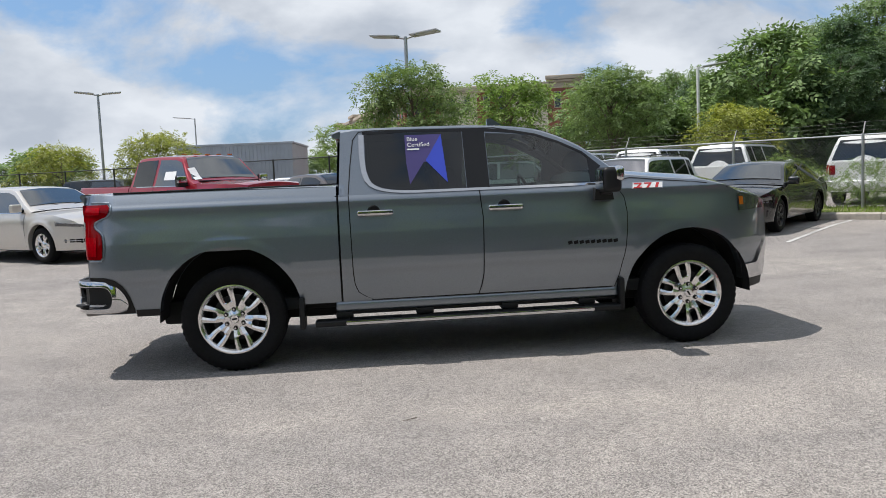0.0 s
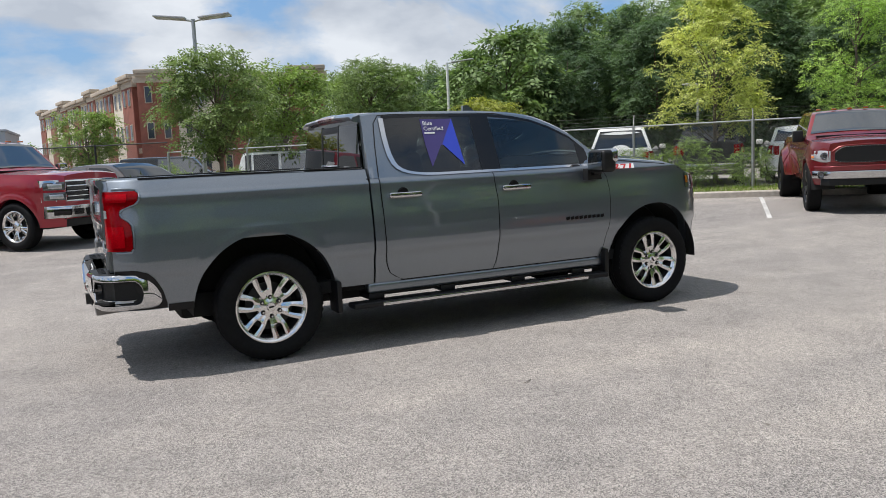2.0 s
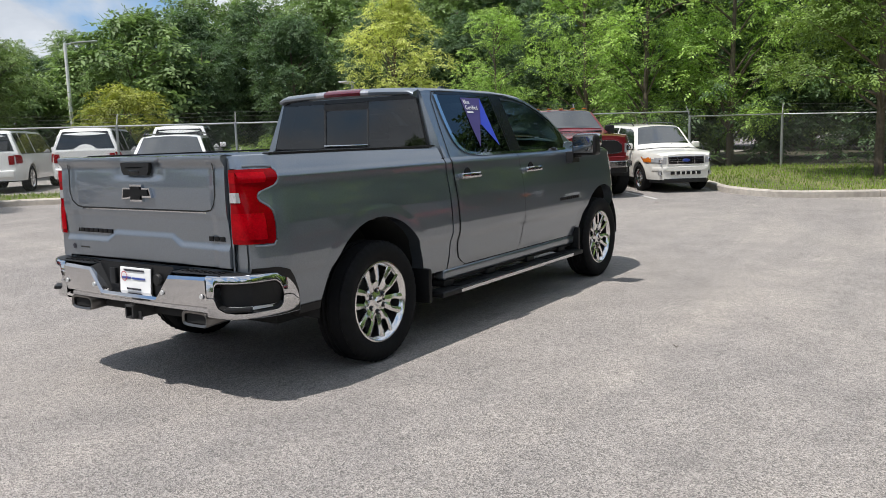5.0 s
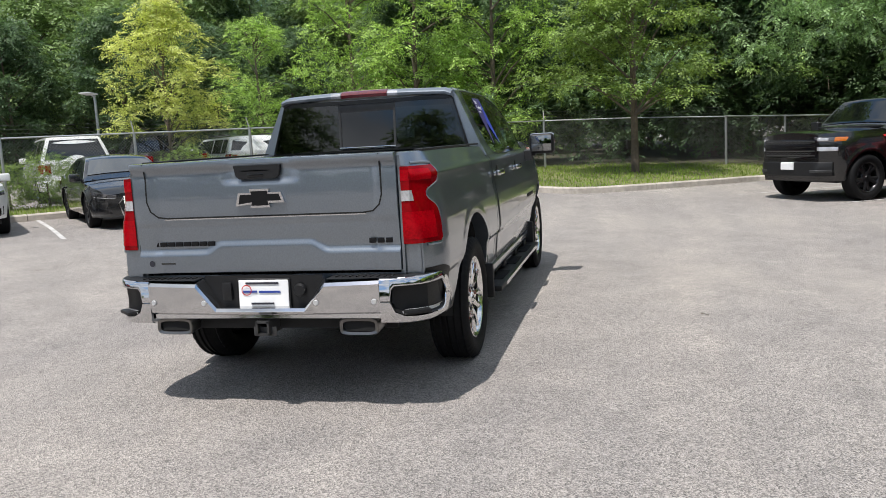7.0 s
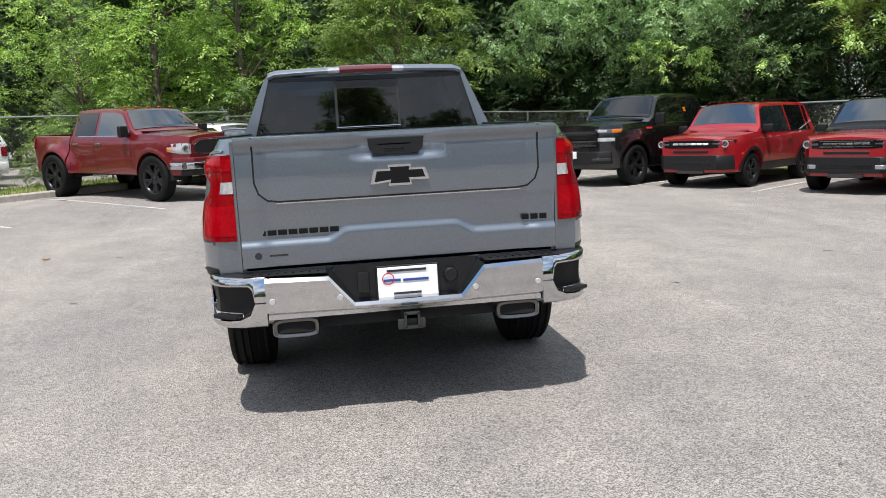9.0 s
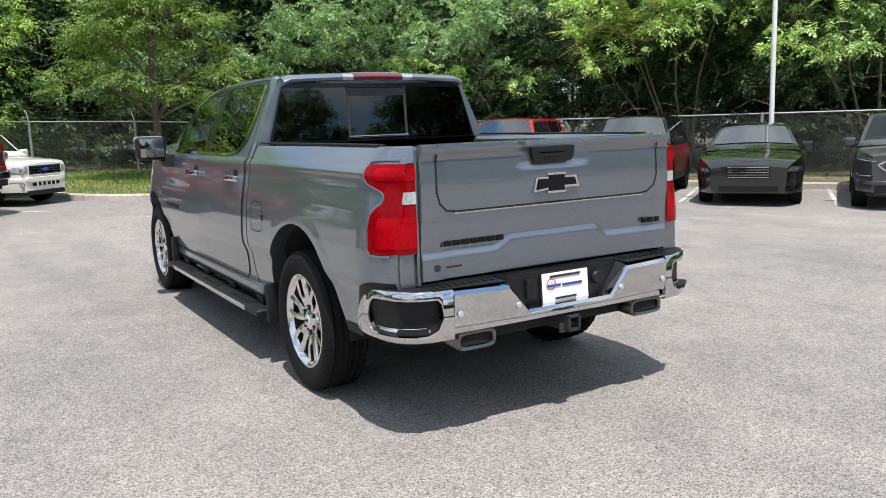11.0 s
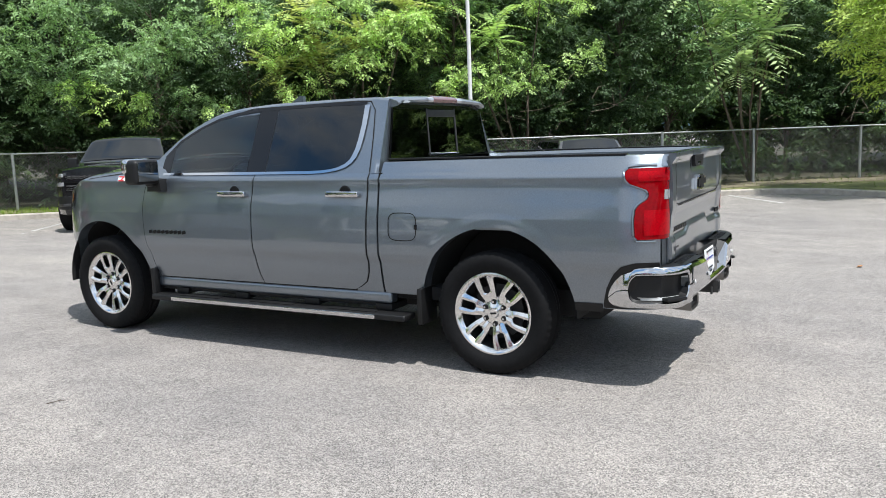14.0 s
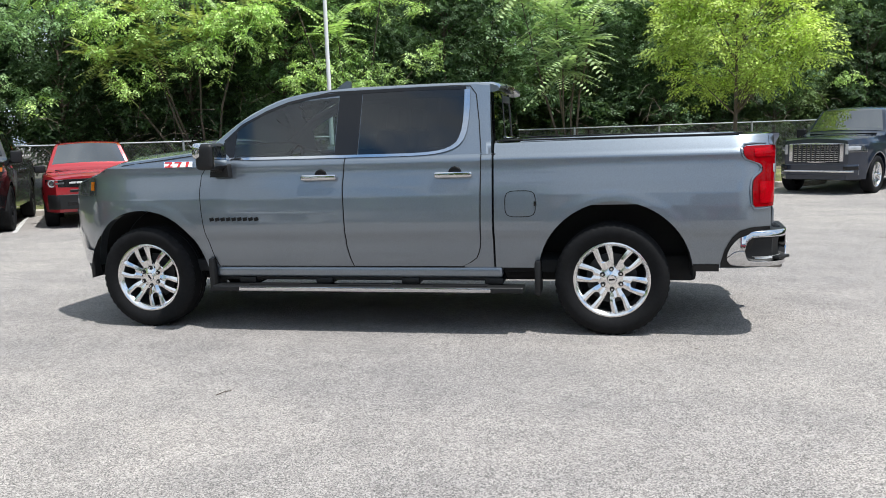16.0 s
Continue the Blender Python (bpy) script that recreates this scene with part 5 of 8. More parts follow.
    for y0, y1 in ((0.235, 0.80), (-0.80, -0.235)):
        part("rear_window", sheet([[(rear(0, z) - 0.010, (y0 + (y1 - y0) * k) * (1 - (z - 1.445) * 0.34 * (abs(y0 + (y1 - y0) * k) / 0.8)), z) for k in np.linspace(0, 1, 5)] for z in (1.445, 1.6, 1.805)]), PRIVACY_GLASS, root)
    part("sliding_window", box(0.006, 0.45, 0.335, (-1.0, 0, 1.63), 0.002, 1, pose(0, 0, 0, 0, 3.4, 0)), PRIVACY_GLASS, root)
    for y in (-0.228, 0.228):
        part("slider_frame", box(0.012, 0.020, 0.37, (-1.004, y, 1.63), 0.003, 1, pose(0, 0, 0, 0, 3.4, 0)), DARKSTEEL, root)
    part("slider_rail", box(0.012, 0.47, 0.016, (-1.022, 0, 1.462), 0.003), CHROME, root)
    part("slider_top", box(0.012, 0.45, 0.055, (-0.995, 0, 1.775), 0.004), DARKSTEEL, root)

    dd = table((0.49, 0.09), (0.58, 0.12), (0.68, 0.14), (0.80, 0.14), (1.13, 0.15), (1.36, 0.13))
    fd = table((0.49, 1.23), (0.60, 1.27), (0.72, 1.30), (0.86, 1.325), (1.0, 1.34), (1.12, 1.345), (1.24, 1.33), (1.30, 1.29), (1.36, 1.22))
    rd = table((0.49, -0.70), (0.52, -0.79), (0.55, -0.84), (0.58, -0.88), (0.64, -0.905), (0.74, -0.915), (1.36, -0.925))
    for s, side in ((-1, "right"), (1, "left")):
        front = part("front_door", patch(0.512, 1.354, lambda z: dd(z) + 0.005, lambda z: fd(z) - 0.005, h_side, s, 50, 14), P_GREY, root)
        back = part("rear_door", patch(0.512, 1.354, lambda z: rd(z) + 0.005, lambda z: dd(z) - 0.005, h_side, s, 50, 14), P_GREY, root)
        zs = np.linspace(0.505, 1.356, 24)
        for edge, top in ((fd, 1.356), (dd, 1.356), (rd, 1.356)):
            part("door_gap", ribbon([(edge(z), z) for z in zs], h_side, s, 0.008, 0.0025), SEAM, root)
        part("door_gap", ribbon([(x, 0.507) for x in np.linspace(-0.78, 1.22, 20)], h_side, s, 0.008, 0.0025), SEAM, root)
        part("door_gap", ribbon([(-0.925, 1.36), (-0.90, 1.60), (-0.87, 1.80), (-0.82, 1.865), (-0.7, 1.872), (0.3, 1.862), (0.62, 1.80)], lambda x, z: h_gh(x, z), s, 0.008, 0.003), SEAM, root)
        # glass
        part("side_glass", xpatch(0.225, 1.06, lambda x: 1.375, lambda x: max(1.385, min(1.838, H_ROOF(x) - 0.072)), h_gh, s, 6, 22, 0.005), FRONT_GLASS, front, "smoked front door glass")
        part("side_glass", xpatch(-0.775, 0.03, win_low, lambda x: 1.845 if x > -0.76 else 1.835, h_gh, s, 6, 22, 0.005), PRIVACY_GLASS, back, "dark tinted rear door glass")
        part("pillar_trim", xpatch(0.035, 0.22, lambda x: 1.372, lambda x: 1.85, h_gh, s, 6, 4, 0.006), GLOSS_BLACK, front, "gloss black pillar trim")
        part("quarter_trim", xpatch(1.06, 1.17, lambda x: 1.374, lambda x: max(1.38, H_ROOF(x) - 0.085), h_gh, s, 4, 4, 0.006), GLOSS_BLACK, front)
        part("window_seal", ribbon(dense([(1.16, 1.50), (1.02, 1.625), (0.82, 1.725), (0.64, 1.79), (0.45, 1.828), (0.2, 1.85), (-0.4, 1.858), (-0.79, 1.852)]), h_gh, s, 0.022, 0.007), GLOSS_BLACK, front)
        trim = dense([(1.14, 1.366), (0.5, 1.364), (-0.38, 1.364), (-0.50, 1.368), (-0.58, 1.376), (-0.65, 1.389), (-0.705, 1.409), (-0.745, 1.436), (-0.772, 1.475), (-0.790, 1.53), (-0.799, 1.60), (-0.804, 1.70), (-0.800, 1.842)], 0.03)
        part("chrome_trim", ribbon(trim, h_gh, s, lambda x, z: 0.020 + 0.022 * max(0.0, min(1.0, (z - 1.38) / 0.10)), 0.011), CHROME, back, "chrome window trim")
        # handles
        for door, x in ((front, 0.335), (back, -0.72)):
            y = s * (h_side(x, 1.2) + 0.03)
            part("handle", box(0.285, 0.034, 0.044, (x, y, 1.208), 0.016, 3), CHROME, door, "chrome door handle")
            part("handle_foot", box(0.06, 0.05, 0.034, (x + 0.10, s * (h_side(x, 1.2) + 0.006), 1.205), 0.01), CHROME, door)
            part("handle_foot", box(0.04, 0.05, 0.030, (x - 0.11, s * (h_side(x, 1.2) + 0.006), 1.205), 0.01), CHROME, door)
            # black disc paints the shade inside the body-coloured handle scoop
            part("handle_recess", lathe([(0.0, -0.001), (0.045, -0.001), (0.052, 0.004)], 20), LOGO_DARK, door).matrix_basis = pose(x - 0.01, s * (h_side(x, 1.21) + 0.007), 1.218, 0, 0, 180 if s > 0 else 0)
        # mirror
        my = s * 1.155
        mirror = part("mirror", box(0.15, 0.25, 0.20, (1.145, my, 1.395), 0.045, 4), BLACK_PLASTIC, root, "black door mirror with chrome cap")
        part("mirror_cap", box(0.085, 0.258, 0.125, (1.198, my + s * 0.001, 1.440), 0.040, 4), CHROME, mirror, "chrome mirror cap")
        part("mirror_glass", box(0.006, 0.20, 0.155, (1.068, my, 1.398), 0.003), MIRROR, mirror)
        part("mirror_arm", box(0.10, 0.16, 0.055, (1.15, s * 1.01, 1.30), 0.02, 2), BLACK_PLASTIC, mirror)
        part("mirror_foot", prism([(1.22, 1.23), (1.06, 1.23), (1.07, 1.33), (1.2, 1.34)], s * 0.97, s * 1.05), BLACK_PLASTIC, mirror)
        # running board
        board = part("running_board", box(2.50, 0.16, 0.045, (0.015, s * 0.985, 0.345), 0.018, 3), BLACK_PLASTIC, root, "black running board with chrome edge")
        part("chrome_edge", box(2.02, 0.012, 0.032, (0.02, s * 1.064, 0.345), 0.005), CHROME, board, "bright chrome strip")
        for x in (-1.0, -0.35, 0.35, 1.0):
            part("bracket", box(0.14, 0.22, 0.05, (x, s * 0.85, 0.395), 0.012), BLACK_PLASTIC, board)
        for k in range(3):
            part("tread_pad", box(0.42, 0.09, 0.006, (-0.75 + 0.75 * k, s * 0.985, 0.3695), 0.002), RUBBER, board)
        part("rocker_panel", box(2.34, 0.10, 0.085, (0.10, s * 0.912, 0.462), 0.028, 4), P_GREY, root, "steel-grey rocker panel")
        part("sill", box(2.30, 0.08, 0.04, (0.10, s * 0.90, 0.415), 0.012), BLACK_PLASTIC, root)
        # mud flaps
        part("mud_flap", box(0.05, 0.22, 0.27, (1.285, s * 0.905, 0.445), 0.02, 2), BLACK_PLASTIC, root)
        part("mud_flap", box(0.045, 0.22, 0.26, (-1.335, s * 0.915, 0.43), 0.02, 2), BLACK_PLASTIC, root)
        part("arch_edge", ribbon([(H_ARCH[0][0] + (H_ARCH[0][2] + 0.006) * math.cos(a), H_ARCH[0][1] + (H_ARCH[0][2] + 0.006) * math.sin(a)) for a in np.linspace(0.05, math.pi - 0.05, 40)], h_side, s, 0.012, 0.002), P_GREY, root)
        part("lower_valance", xpatch(-2.62, -2.44, lambda x: 0.475, lambda x: 0.53, h_side, s, 2, 4, 0.004), BLACK_PLASTIC, root)
        # front corner
        part("headlight", xpatch(2.34, 2.68, lambda x: 1.085 + 0.02 * (x - 2.3), lambda x: min(1.235, H_HOOD(x) - 0.012), h_side, s, 6, 10, 0.008), HEADLAMP, root, "smoked clear headlight lens")
        part("turn_signal", xpatch(2.352, 2.40, lambda x: 1.135, lambda x: 1.205, h_side, s, 4, 3, 0.012), AMBER, root, "amber side lamp")
        part("front_bumper_end", xpatch(2.42, 2.72, lambda x: 0.49, lambda x: 0.62 if x < 2.58 else 0.62 + 1.6 * min(x - 2.58, 0.15), h_side, s, 8, 14, 0.026), CHROME, root, "chrome front bumper corner")
        part("air_dam", xpatch(2.40, 2.71, lambda x: 0.40 + 0.02 * (x - 2.4), lambda x: 0.50, h_side, s, 4, 8, 0.004), BLACK_PLASTIC, root)
        # drip and fender seam
        part("fender_gap", ribbon([(1.24, 1.375), (1.40, 1.402), (1.67, 1.372), (2.03, 1.335), (2.25, 1.285)], h_side, s, 0.007, 0.004), SEAM, root)
        part("bed_rail_cap", box(1.70, 0.055, 0.012, (-1.90, s * 0.872, 1.446), 0.004), BLACK_PLASTIC, root)
        # door badge, lettering as plain bars
        x0 = 0.835 if s < 0 else 0.845
        for k in range(9):
            part("badge_bar", box(0.036, 0.008, 0.027, (x0 + 0.0475 * k + 0.018, s * (h_side(1.0, 0.9) + 0.010), 0.895), 0.002, 1, pose(0, 0, 0, 0, 12 * s, 0)), LOGO_DARK, root)
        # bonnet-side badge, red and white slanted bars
        def badge(name, pts, lift, mat, parent, label=""):
            bm = bmesh.new()
            bm.faces.new([bm.verts.new((x, s * (h_side(x, z) + lift), z)) for x, z in pts])
            return part(name, bm, mat, parent, label)
        bx = lambda u, v: (1.665 - 0.265 * u + 0.014 * (v - 0.5) if s > 0 else 1.40 + 0.265 * u + 0.014 * (v - 0.5), 1.308 + 0.052 * v)
        plate_ = badge("side_badge", [bx(0, 0), bx(1, 0), bx(1, 1), bx(0, 1)], 0.007, CHROME, root, "chrome-edged slanted badge")
        badge("badge_field", [bx(0.03, 0.1), bx(0.97, 0.1), bx(0.97, 0.9), bx(0.03, 0.9)], 0.009, WHITE_PLASTIC, plate_)
        for u0, u1, v0, v1, shift in ((0.05, 0.30, 0.70, 0.90, 0.01), (0.14, 0.22, 0.25, 0.75, 0.10), (0.05, 0.32, 0.10, 0.28, 0.01), (0.38, 0.62, 0.70, 0.90, 0.01), (0.46, 0.54, 0.10, 0.75, 0.08), (0.74, 0.83, 0.12, 0.90, 0.04)):
            badge("badge_stripe", [bx(u0, v0), bx(u1, v0), bx(u1 + shift, v1), bx(u0 + shift, v1)], 0.011, RED_INK, plate_)
        # tail lamp wraps the rear corner
        inner = table((0.94, -2.85), (0.955, -2.834), (1.06, -2.828), (1.12, -2.834), (1.15, -2.855), (1.175, -2.893), (1.205, -2.905), (1.232, -2.893), (1.252, -2.845), (1.272, -2.793), (1.30, -2.772), (1.345, -2.766), (1.362, -2.785))
        def tail(z0, z1, lift, lo=0.0, hi=1.0, rows=10):
            cols = []
            for z in np.linspace(z0, z1, rows):
                xi = inner(z)
                line = [(x, h_side(x, z) + lift) for x in np.linspace(xi, -2.955, 6)] + [(-2.972 - lift * 0.4, h_side(-2.955, z) - 0.008), (-2.984 - lift * 0.6, 0.87), (-2.986 - lift * 0.6, 0.822)]
                a, b = int(lo * 8), int(round(hi * 8))
                cols.append([(x, s * y, z) for x, y in line[a:b + 1]])
            return sheet(cols)
        lamp_ = part("tail_light", tail(0.94, 1.362, 0.012, rows=24), RED_LENS, root, "red wrap-around tail light")
        part("reverse_lens", tail(1.175, 1.232, 0.018, 0.75, 1.0, 5), CLEAR_LENS, lamp_, "clear reversing lens")
        part("tail_light_rim", ribbon([(inner(z) + 0.004, z) for z in np.linspace(0.938, 1.364, 46)], h_side, s, 0.006, 0.004), SEAM, lamp_)
        rim_path = [(-2.94, 0.928), (-2.88, 0.928)] + [(inner(z) + 0.012, z) for z in np.linspace(0.930, 1.372, 40)] + [(-2.84, 1.378), (-2.93, 1.378)]
        part("lamp_bezel", tube([(x, s * (h_side(x, z) + 0.002), z) for x, z in rim_path], 0.0085, 8), P_GREY, lamp_)
        part("lamp_core", tail(0.965, 1.115, 0.016, 0.25, 0.95, 6), RED_CORE, lamp_, "brighter red inner lens")
        part("lamp_core", tail(1.285, 1.345, 0.016, 0.25, 0.95, 5), RED_CORE, lamp_, "brighter red inner lens")
        part("bed_corner", xpatch(-2.985, -2.955, lambda x: 1.374, lambda x: 1.436, h_side, s, 4, 6, 0.004), P_GREY, root)
        # rear post beside the gate
        part("rear_post", sheet([[(-2.955, s * 0.808, z), (-2.988, s * 0.809, z), (-2.988, s * 0.824, z)] for z in np.linspace(0.78, 1.425, 6)]), P_GREY, root)
        part("rear_post", sheet([[(-2.972, s * y, z) for y in (0.815, 0.86, h_side(-2.965, z) - 0.012)] for z in np.linspace(0.78, 0.935, 4)]), P_GREY, root)
        part("rear_post", sheet([[(-2.984, s * 0.803, z), (-2.985, s * max(0.806, h_side(-2.985, z) + 0.003), z), (-2.96, s * (h_side(-2.96, z) + 0.004), z)] for z in (1.366, 1.40, 1.438)]), P_GREY, root)

    # fuel flap on the left
    ring = [(-1.215 + 0.112 * math.copysign(abs(math.cos(a)) ** 0.5, math.cos(a)), 0.985 + 0.095 * math.copysign(abs(math.sin(a)) ** 0.5, math.sin(a))) for a in np.linspace(0, 2 * math.pi, 41)]
    flap = part("fuel_flap", ribbon(ring, h_side, 1, 0.006, 0.003), SEAM, root, "round-cornered fuel flap outline")
    part("flap_catch", box(0.02, 0.012, 0.035, (-1.325, h_side(-1.3, 0.985) + 0.003, 0.985), 0.004), GLOSS_BLACK, flap)

    # tailgate: relief over (y, z)
    def gate(y, z):
        a = abs(y)
        x = 0.0
        t = max(0.0, min(1.0, (z - 1.375) / 0.05))
        x += 0.030 * t * t * (3 - 2 * t)
        scoop = max(0.0, 1 - max(0.0, a - 0.16) / 0.10) if a > 0.16 else 1.0
        scoop = scoop * scoop * (3 - 2 * scoop)
        if z > 1.30:
            x -= 0.030 * scoop * max(0.0, min(1.0, (z - 1.30) / 0.03)) * (0.4 + 0.6 * t)
        side_edge = max(0.0, min(1.0, (a - 0.66) / 0.05))
        x += 0.012 * side_edge
        low = 0.905 + 0.05 * max(0.0, min(1.0, (0.37 - a) / 0.08))
        k = max(0.0, min(1.0, (low + 0.03 - z) / 0.035))
        x += 0.009 * k * k * (3 - 2 * k)
        x -= 0.006 * max(0.0, min(1.0, (1.10 - z) / 0.03)) * (1 - k)
        x += 0.014 * max(0.0, 1 - ((z - 1.2) / 0.25) ** 2)
        return -2.985 - x
    gate_root = part("tailgate", sheet([[(gate(y, z), y, z) for y in np.linspace(-0.803, 0.803, 90)] for z in np.linspace(0.80, 1.442, 70)]), P_GREY, root, "steel-grey tailgate with sculpted relief", 40)
    part("gate_top", sheet([[(gate(y, 1.442) + d, y, 1.442 + 0.006 * math.sin(math.pi * k)) for y in np.linspace(-0.803, 0.803, 30)] for k, d in ((0, 0), (0.5, 0.04), (1, 0.09))]), P_GREY, gate_root)
    for s in (-1, 1):
        part("gate_side", sheet([[(gate(s * 0.803, z), s * 0.803, z), (-2.955, s * 0.806, z)] for z in np.linspace(0.80, 1.442, 30)]), P_GREY, gate_root)
    part("gate_inner", box(0.03, 1.55, 0.50, (-2.93, 0, 1.17), 0.01), BLACK_PLASTIC, gate_root)
    part("gate_backing", box(0.02, 1.58, 0.62, (-2.955, 0, 1.09)), SEAM, gate_root)
    outline = [(0.716, 1.44), (0.718, 1.22), (0.70, 1.165), (0.66, 1.13), (0.60, 1.122), (-0.60, 1.122), (-0.66, 1.13), (-0.70, 1.165), (-0.718, 1.22), (-0.716, 1.44)]
    seam = dense(outline, 0.04)
    cols = []
    for i, (y, z) in enumerate(seam):
        a, b = Vector(seam[max(0, i - 1)]), Vector(seam[min(len(seam) - 1, i + 1)])
        d = (b - a).normalized()
        n = Vector((-d.y, d.x)) * 0.0045
        cols.append([(gate(y + n.x * k, z + n.y * k) - 0.002, y + n.x * k, z + n.y * k) for k in (-1, 1)])
    part("gate_gap", sheet(cols), SEAM, gate_root)
    # chrome strip stands in for the highlight along the panel's lower edge
    part("gate_glint", sheet([[(gate(y, 1.1145) - 0.004, y, z) for y in np.linspace(-0.62, 0.62, 20)] for z in (1.1115, 1.1175)]), CHROME, gate_root)
    grip = part("gate_handle", prism([(0.142, 1.408), (0.132, 1.352), (0.112, 1.332), (-0.112, 1.332), (-0.132, 1.352), (-0.142, 1.408)], -0.012, 0.012), BLACK_PLASTIC, gate_root, "black gate handle with camera")
    grip.matrix_basis = pose(-2.994, 0.01, 0, 0, 0, 90)
    part("handle_slot", box(0.01, 0.10, 0.022, (-3.003, 0.02, 1.352), 0.004), GLOSS_BLACK, gate_root)
    part("handle_rim", box(0.008, 0.17, 0.012, (-3.002, 0.02, 1.378), 0.003), DARKSTEEL, gate_root)
    # emblem: two crossing plain bars
    emblem = part("emblem", prism([(0.15, 1.18), (0.13, 1.255), (0.055, 1.255), (0.06, 1.275), (-0.06, 1.275), (-0.055, 1.255), (-0.13, 1.255), (-0.15, 1.195), (-0.055, 1.195), (-0.06, 1.17), (0.06, 1.17), (0.055, 1.19)], -0.012, 0.012), CHROME, gate_root, "chrome and black crossed-bar emblem")
    emblem.matrix_basis = pose(-3.006, 0, 0, 0, 0, 90)
    inlay = part("emblem_inlay", prism([(0.128, 1.192), (0.115, 1.245), (0.045, 1.245), (0.05, 1.263), (-0.05, 1.263), (-0.045, 1.245), (-0.115, 1.245), (-0.128, 1.207), (-0.045, 1.207), (-0.05, 1.182), (0.05, 1.182), (0.045, 1.202)], 0.0, 0.004), LOGO_DARK, gate_root)
    inlay.matrix_basis = pose(-3.0215, 0, 0, 0, 0, 90)
    for k in range(9):
        part("badge_bar", box(0.008, 0.044, 0.026, (gate(0.6, 0.968) - 0.004, 0.755 - 0.0515 * k, 0.968), 0.002), LOGO_DARK, gate_root)
    for k in range(3):
        part("badge_bar", box(0.008, 0.038, 0.028, (gate(-0.7, 0.965) - 0.004, -0.645 - 0.048 * k, 0.965), 0.002), LOGO_DARK, gate_root)
    part("dealer_decal", lathe([(0.0, 0.0), (0.018, 0.0)], 16), INK, gate_root).matrix_basis = pose(gate(0.72, 0.85) - 0.003, 0.725, 0.858, 0, 0, 90)
    part("dealer_decal", box(0.002, 0.11, 0.010, (gate(0.6, 0.85) - 0.002, 0.635, 0.855)), DARKSTEEL, gate_root)

    # rear bumper
    face = lambda y: -3.135 + 0.02 * (abs(y) / 0.6) ** 2 + (0.10 * max(0.0, (abs(y) - 0.78) / 0.22) ** 2)
    topz = table((0.0, 0.612), (0.27, 0.612), (0.39, 0.752), (1.0, 0.765))
    botz = table((0.0, 0.545), (0.5, 0.540), (0.78, 0.535), (0.9, 0.53), (1.0, 0.53))
    ys = sorted(set(np.linspace(-0.70, 0.70, 57).round(3)) | {0.27, -0.27, 0.39, -0.39})
    bumper = part("rear_bumper", sheet([[(face(y) + 0.05, y, topz(abs(y)) + 0.004), (face(y) + 0.008, y, topz(abs(y))), (face(y) - 0.006, y, topz(abs(y)) - 0.018), (face(y) - 0.004, y, (topz(abs(y)) + botz(abs(y))) / 2 + 0.02), (face(y) + 0.004, y, 0.585), (face(y) + 0.022, y, 0.572), (face(y) + 0.02, y, botz(abs(y)) + 0.01), (face(y) + 0.07, y, botz(abs(y)))] for y in ys]), CHROME, root, "chrome rear step bumper")
    post_x = table((0.50, -2.72), (0.53, -2.695), (0.57, -2.675), (0.62, -2.67), (0.67, -2.685), (0.72, -2.72), (0.765, -2.765))
    for s in (-1, 1):
        # corner wrap: one chrome skin from the rear face to the flank, open round a black pocket
        cols = ((face(0.70), 0.70, 0.768, 0.64, 0.64, 0.520), (-3.103, 0.755, 0.768, 0.64, 0.64, 0.520), (-3.101, 0.764, 0.768, 0.70, 0.62, 0.520),
                (-3.098, 0.78, 0.769, 0.72, 0.585, 0.519), (-3.086, 0.83, 0.770, 0.722, 0.562, 0.518), (-3.063, 0.885, 0.771, 0.722, 0.557, 0.518),
                (-3.03, 0.925, 0.772, 0.722, 0.556, 0.518), (-2.985, 0.957, 0.772, 0.722, 0.556, 0.518), (-2.93, 0.977, 0.772, 0.722, 0.556, 0.518),
                (-2.87, 0.988, 0.772, 0.721, 0.556, 0.518), (-2.835, 0.992, 0.771, 0.716, 0.558, 0.518), (-2.812, 0.994, 0.768, 0.698, 0.566, 0.518),
                (-2.796, 0.996, 0.762, 0.672, 0.585, 0.518), (-2.787, 0.997, 0.757, 0.63, 0.63, 0.518), (-2.75, 0.999, 0.733, 0.63, 0.63, 0.519),
                (-2.715, 1.0, 0.700, 0.62, 0.62, 0.523), (-2.69, 1.0, 0.665, 0.60, 0.60, 0.530), (-2.672, 1.0, 0.625, 0.585, 0.585, 0.545), (-2.665, 0.998, 0.590, 0.577, 0.577, 0.565))
        tops, bots, pocket, cover = [], [], [], []
        for i, (x, y, zt, zi, zj, zb) in enumerate(cols):
            p0, p1 = cols[max(0, i - 1)], cols[min(len(cols) - 1, i + 1)]
            tx, ty = p1[0] - p0[0], p1[1] - p0[1]
            ln = math.hypot(tx, ty)
            nx, ny = ty / ln, -tx / ln
            def at(z, inset):
                return (x + nx * inset, s * (y + ny * inset), z)
            tops.append([at(zt, 0.03), at(zt, 0.010), at(zt - 0.010, 0.0), at(zi + 0.004, 0.0), at(zi, 0.008)])
            bots.append([at(zj, 0.008), at(zj - 0.004, 0.0), at(zb + 0.012, 0.0), at(zb, 0.012), at(zb, 0.05)])
            if zi - zj > 0.03:
                dp = 0.05 if y < 0.94 else 0.022
                pocket.append([at(zi, 0.006), at(zi - 0.008, dp), at((zi + zj) / 2, dp + 0.004), at(zj + 0.012, dp), at(zj, 0.006)])
            if y < 0.99:
                cover.append([at(zt, 0.012), at(zt + 0.002, 0.05), (max(x, -2.985), s * min(y - 0.03, 0.84), 0.774)])
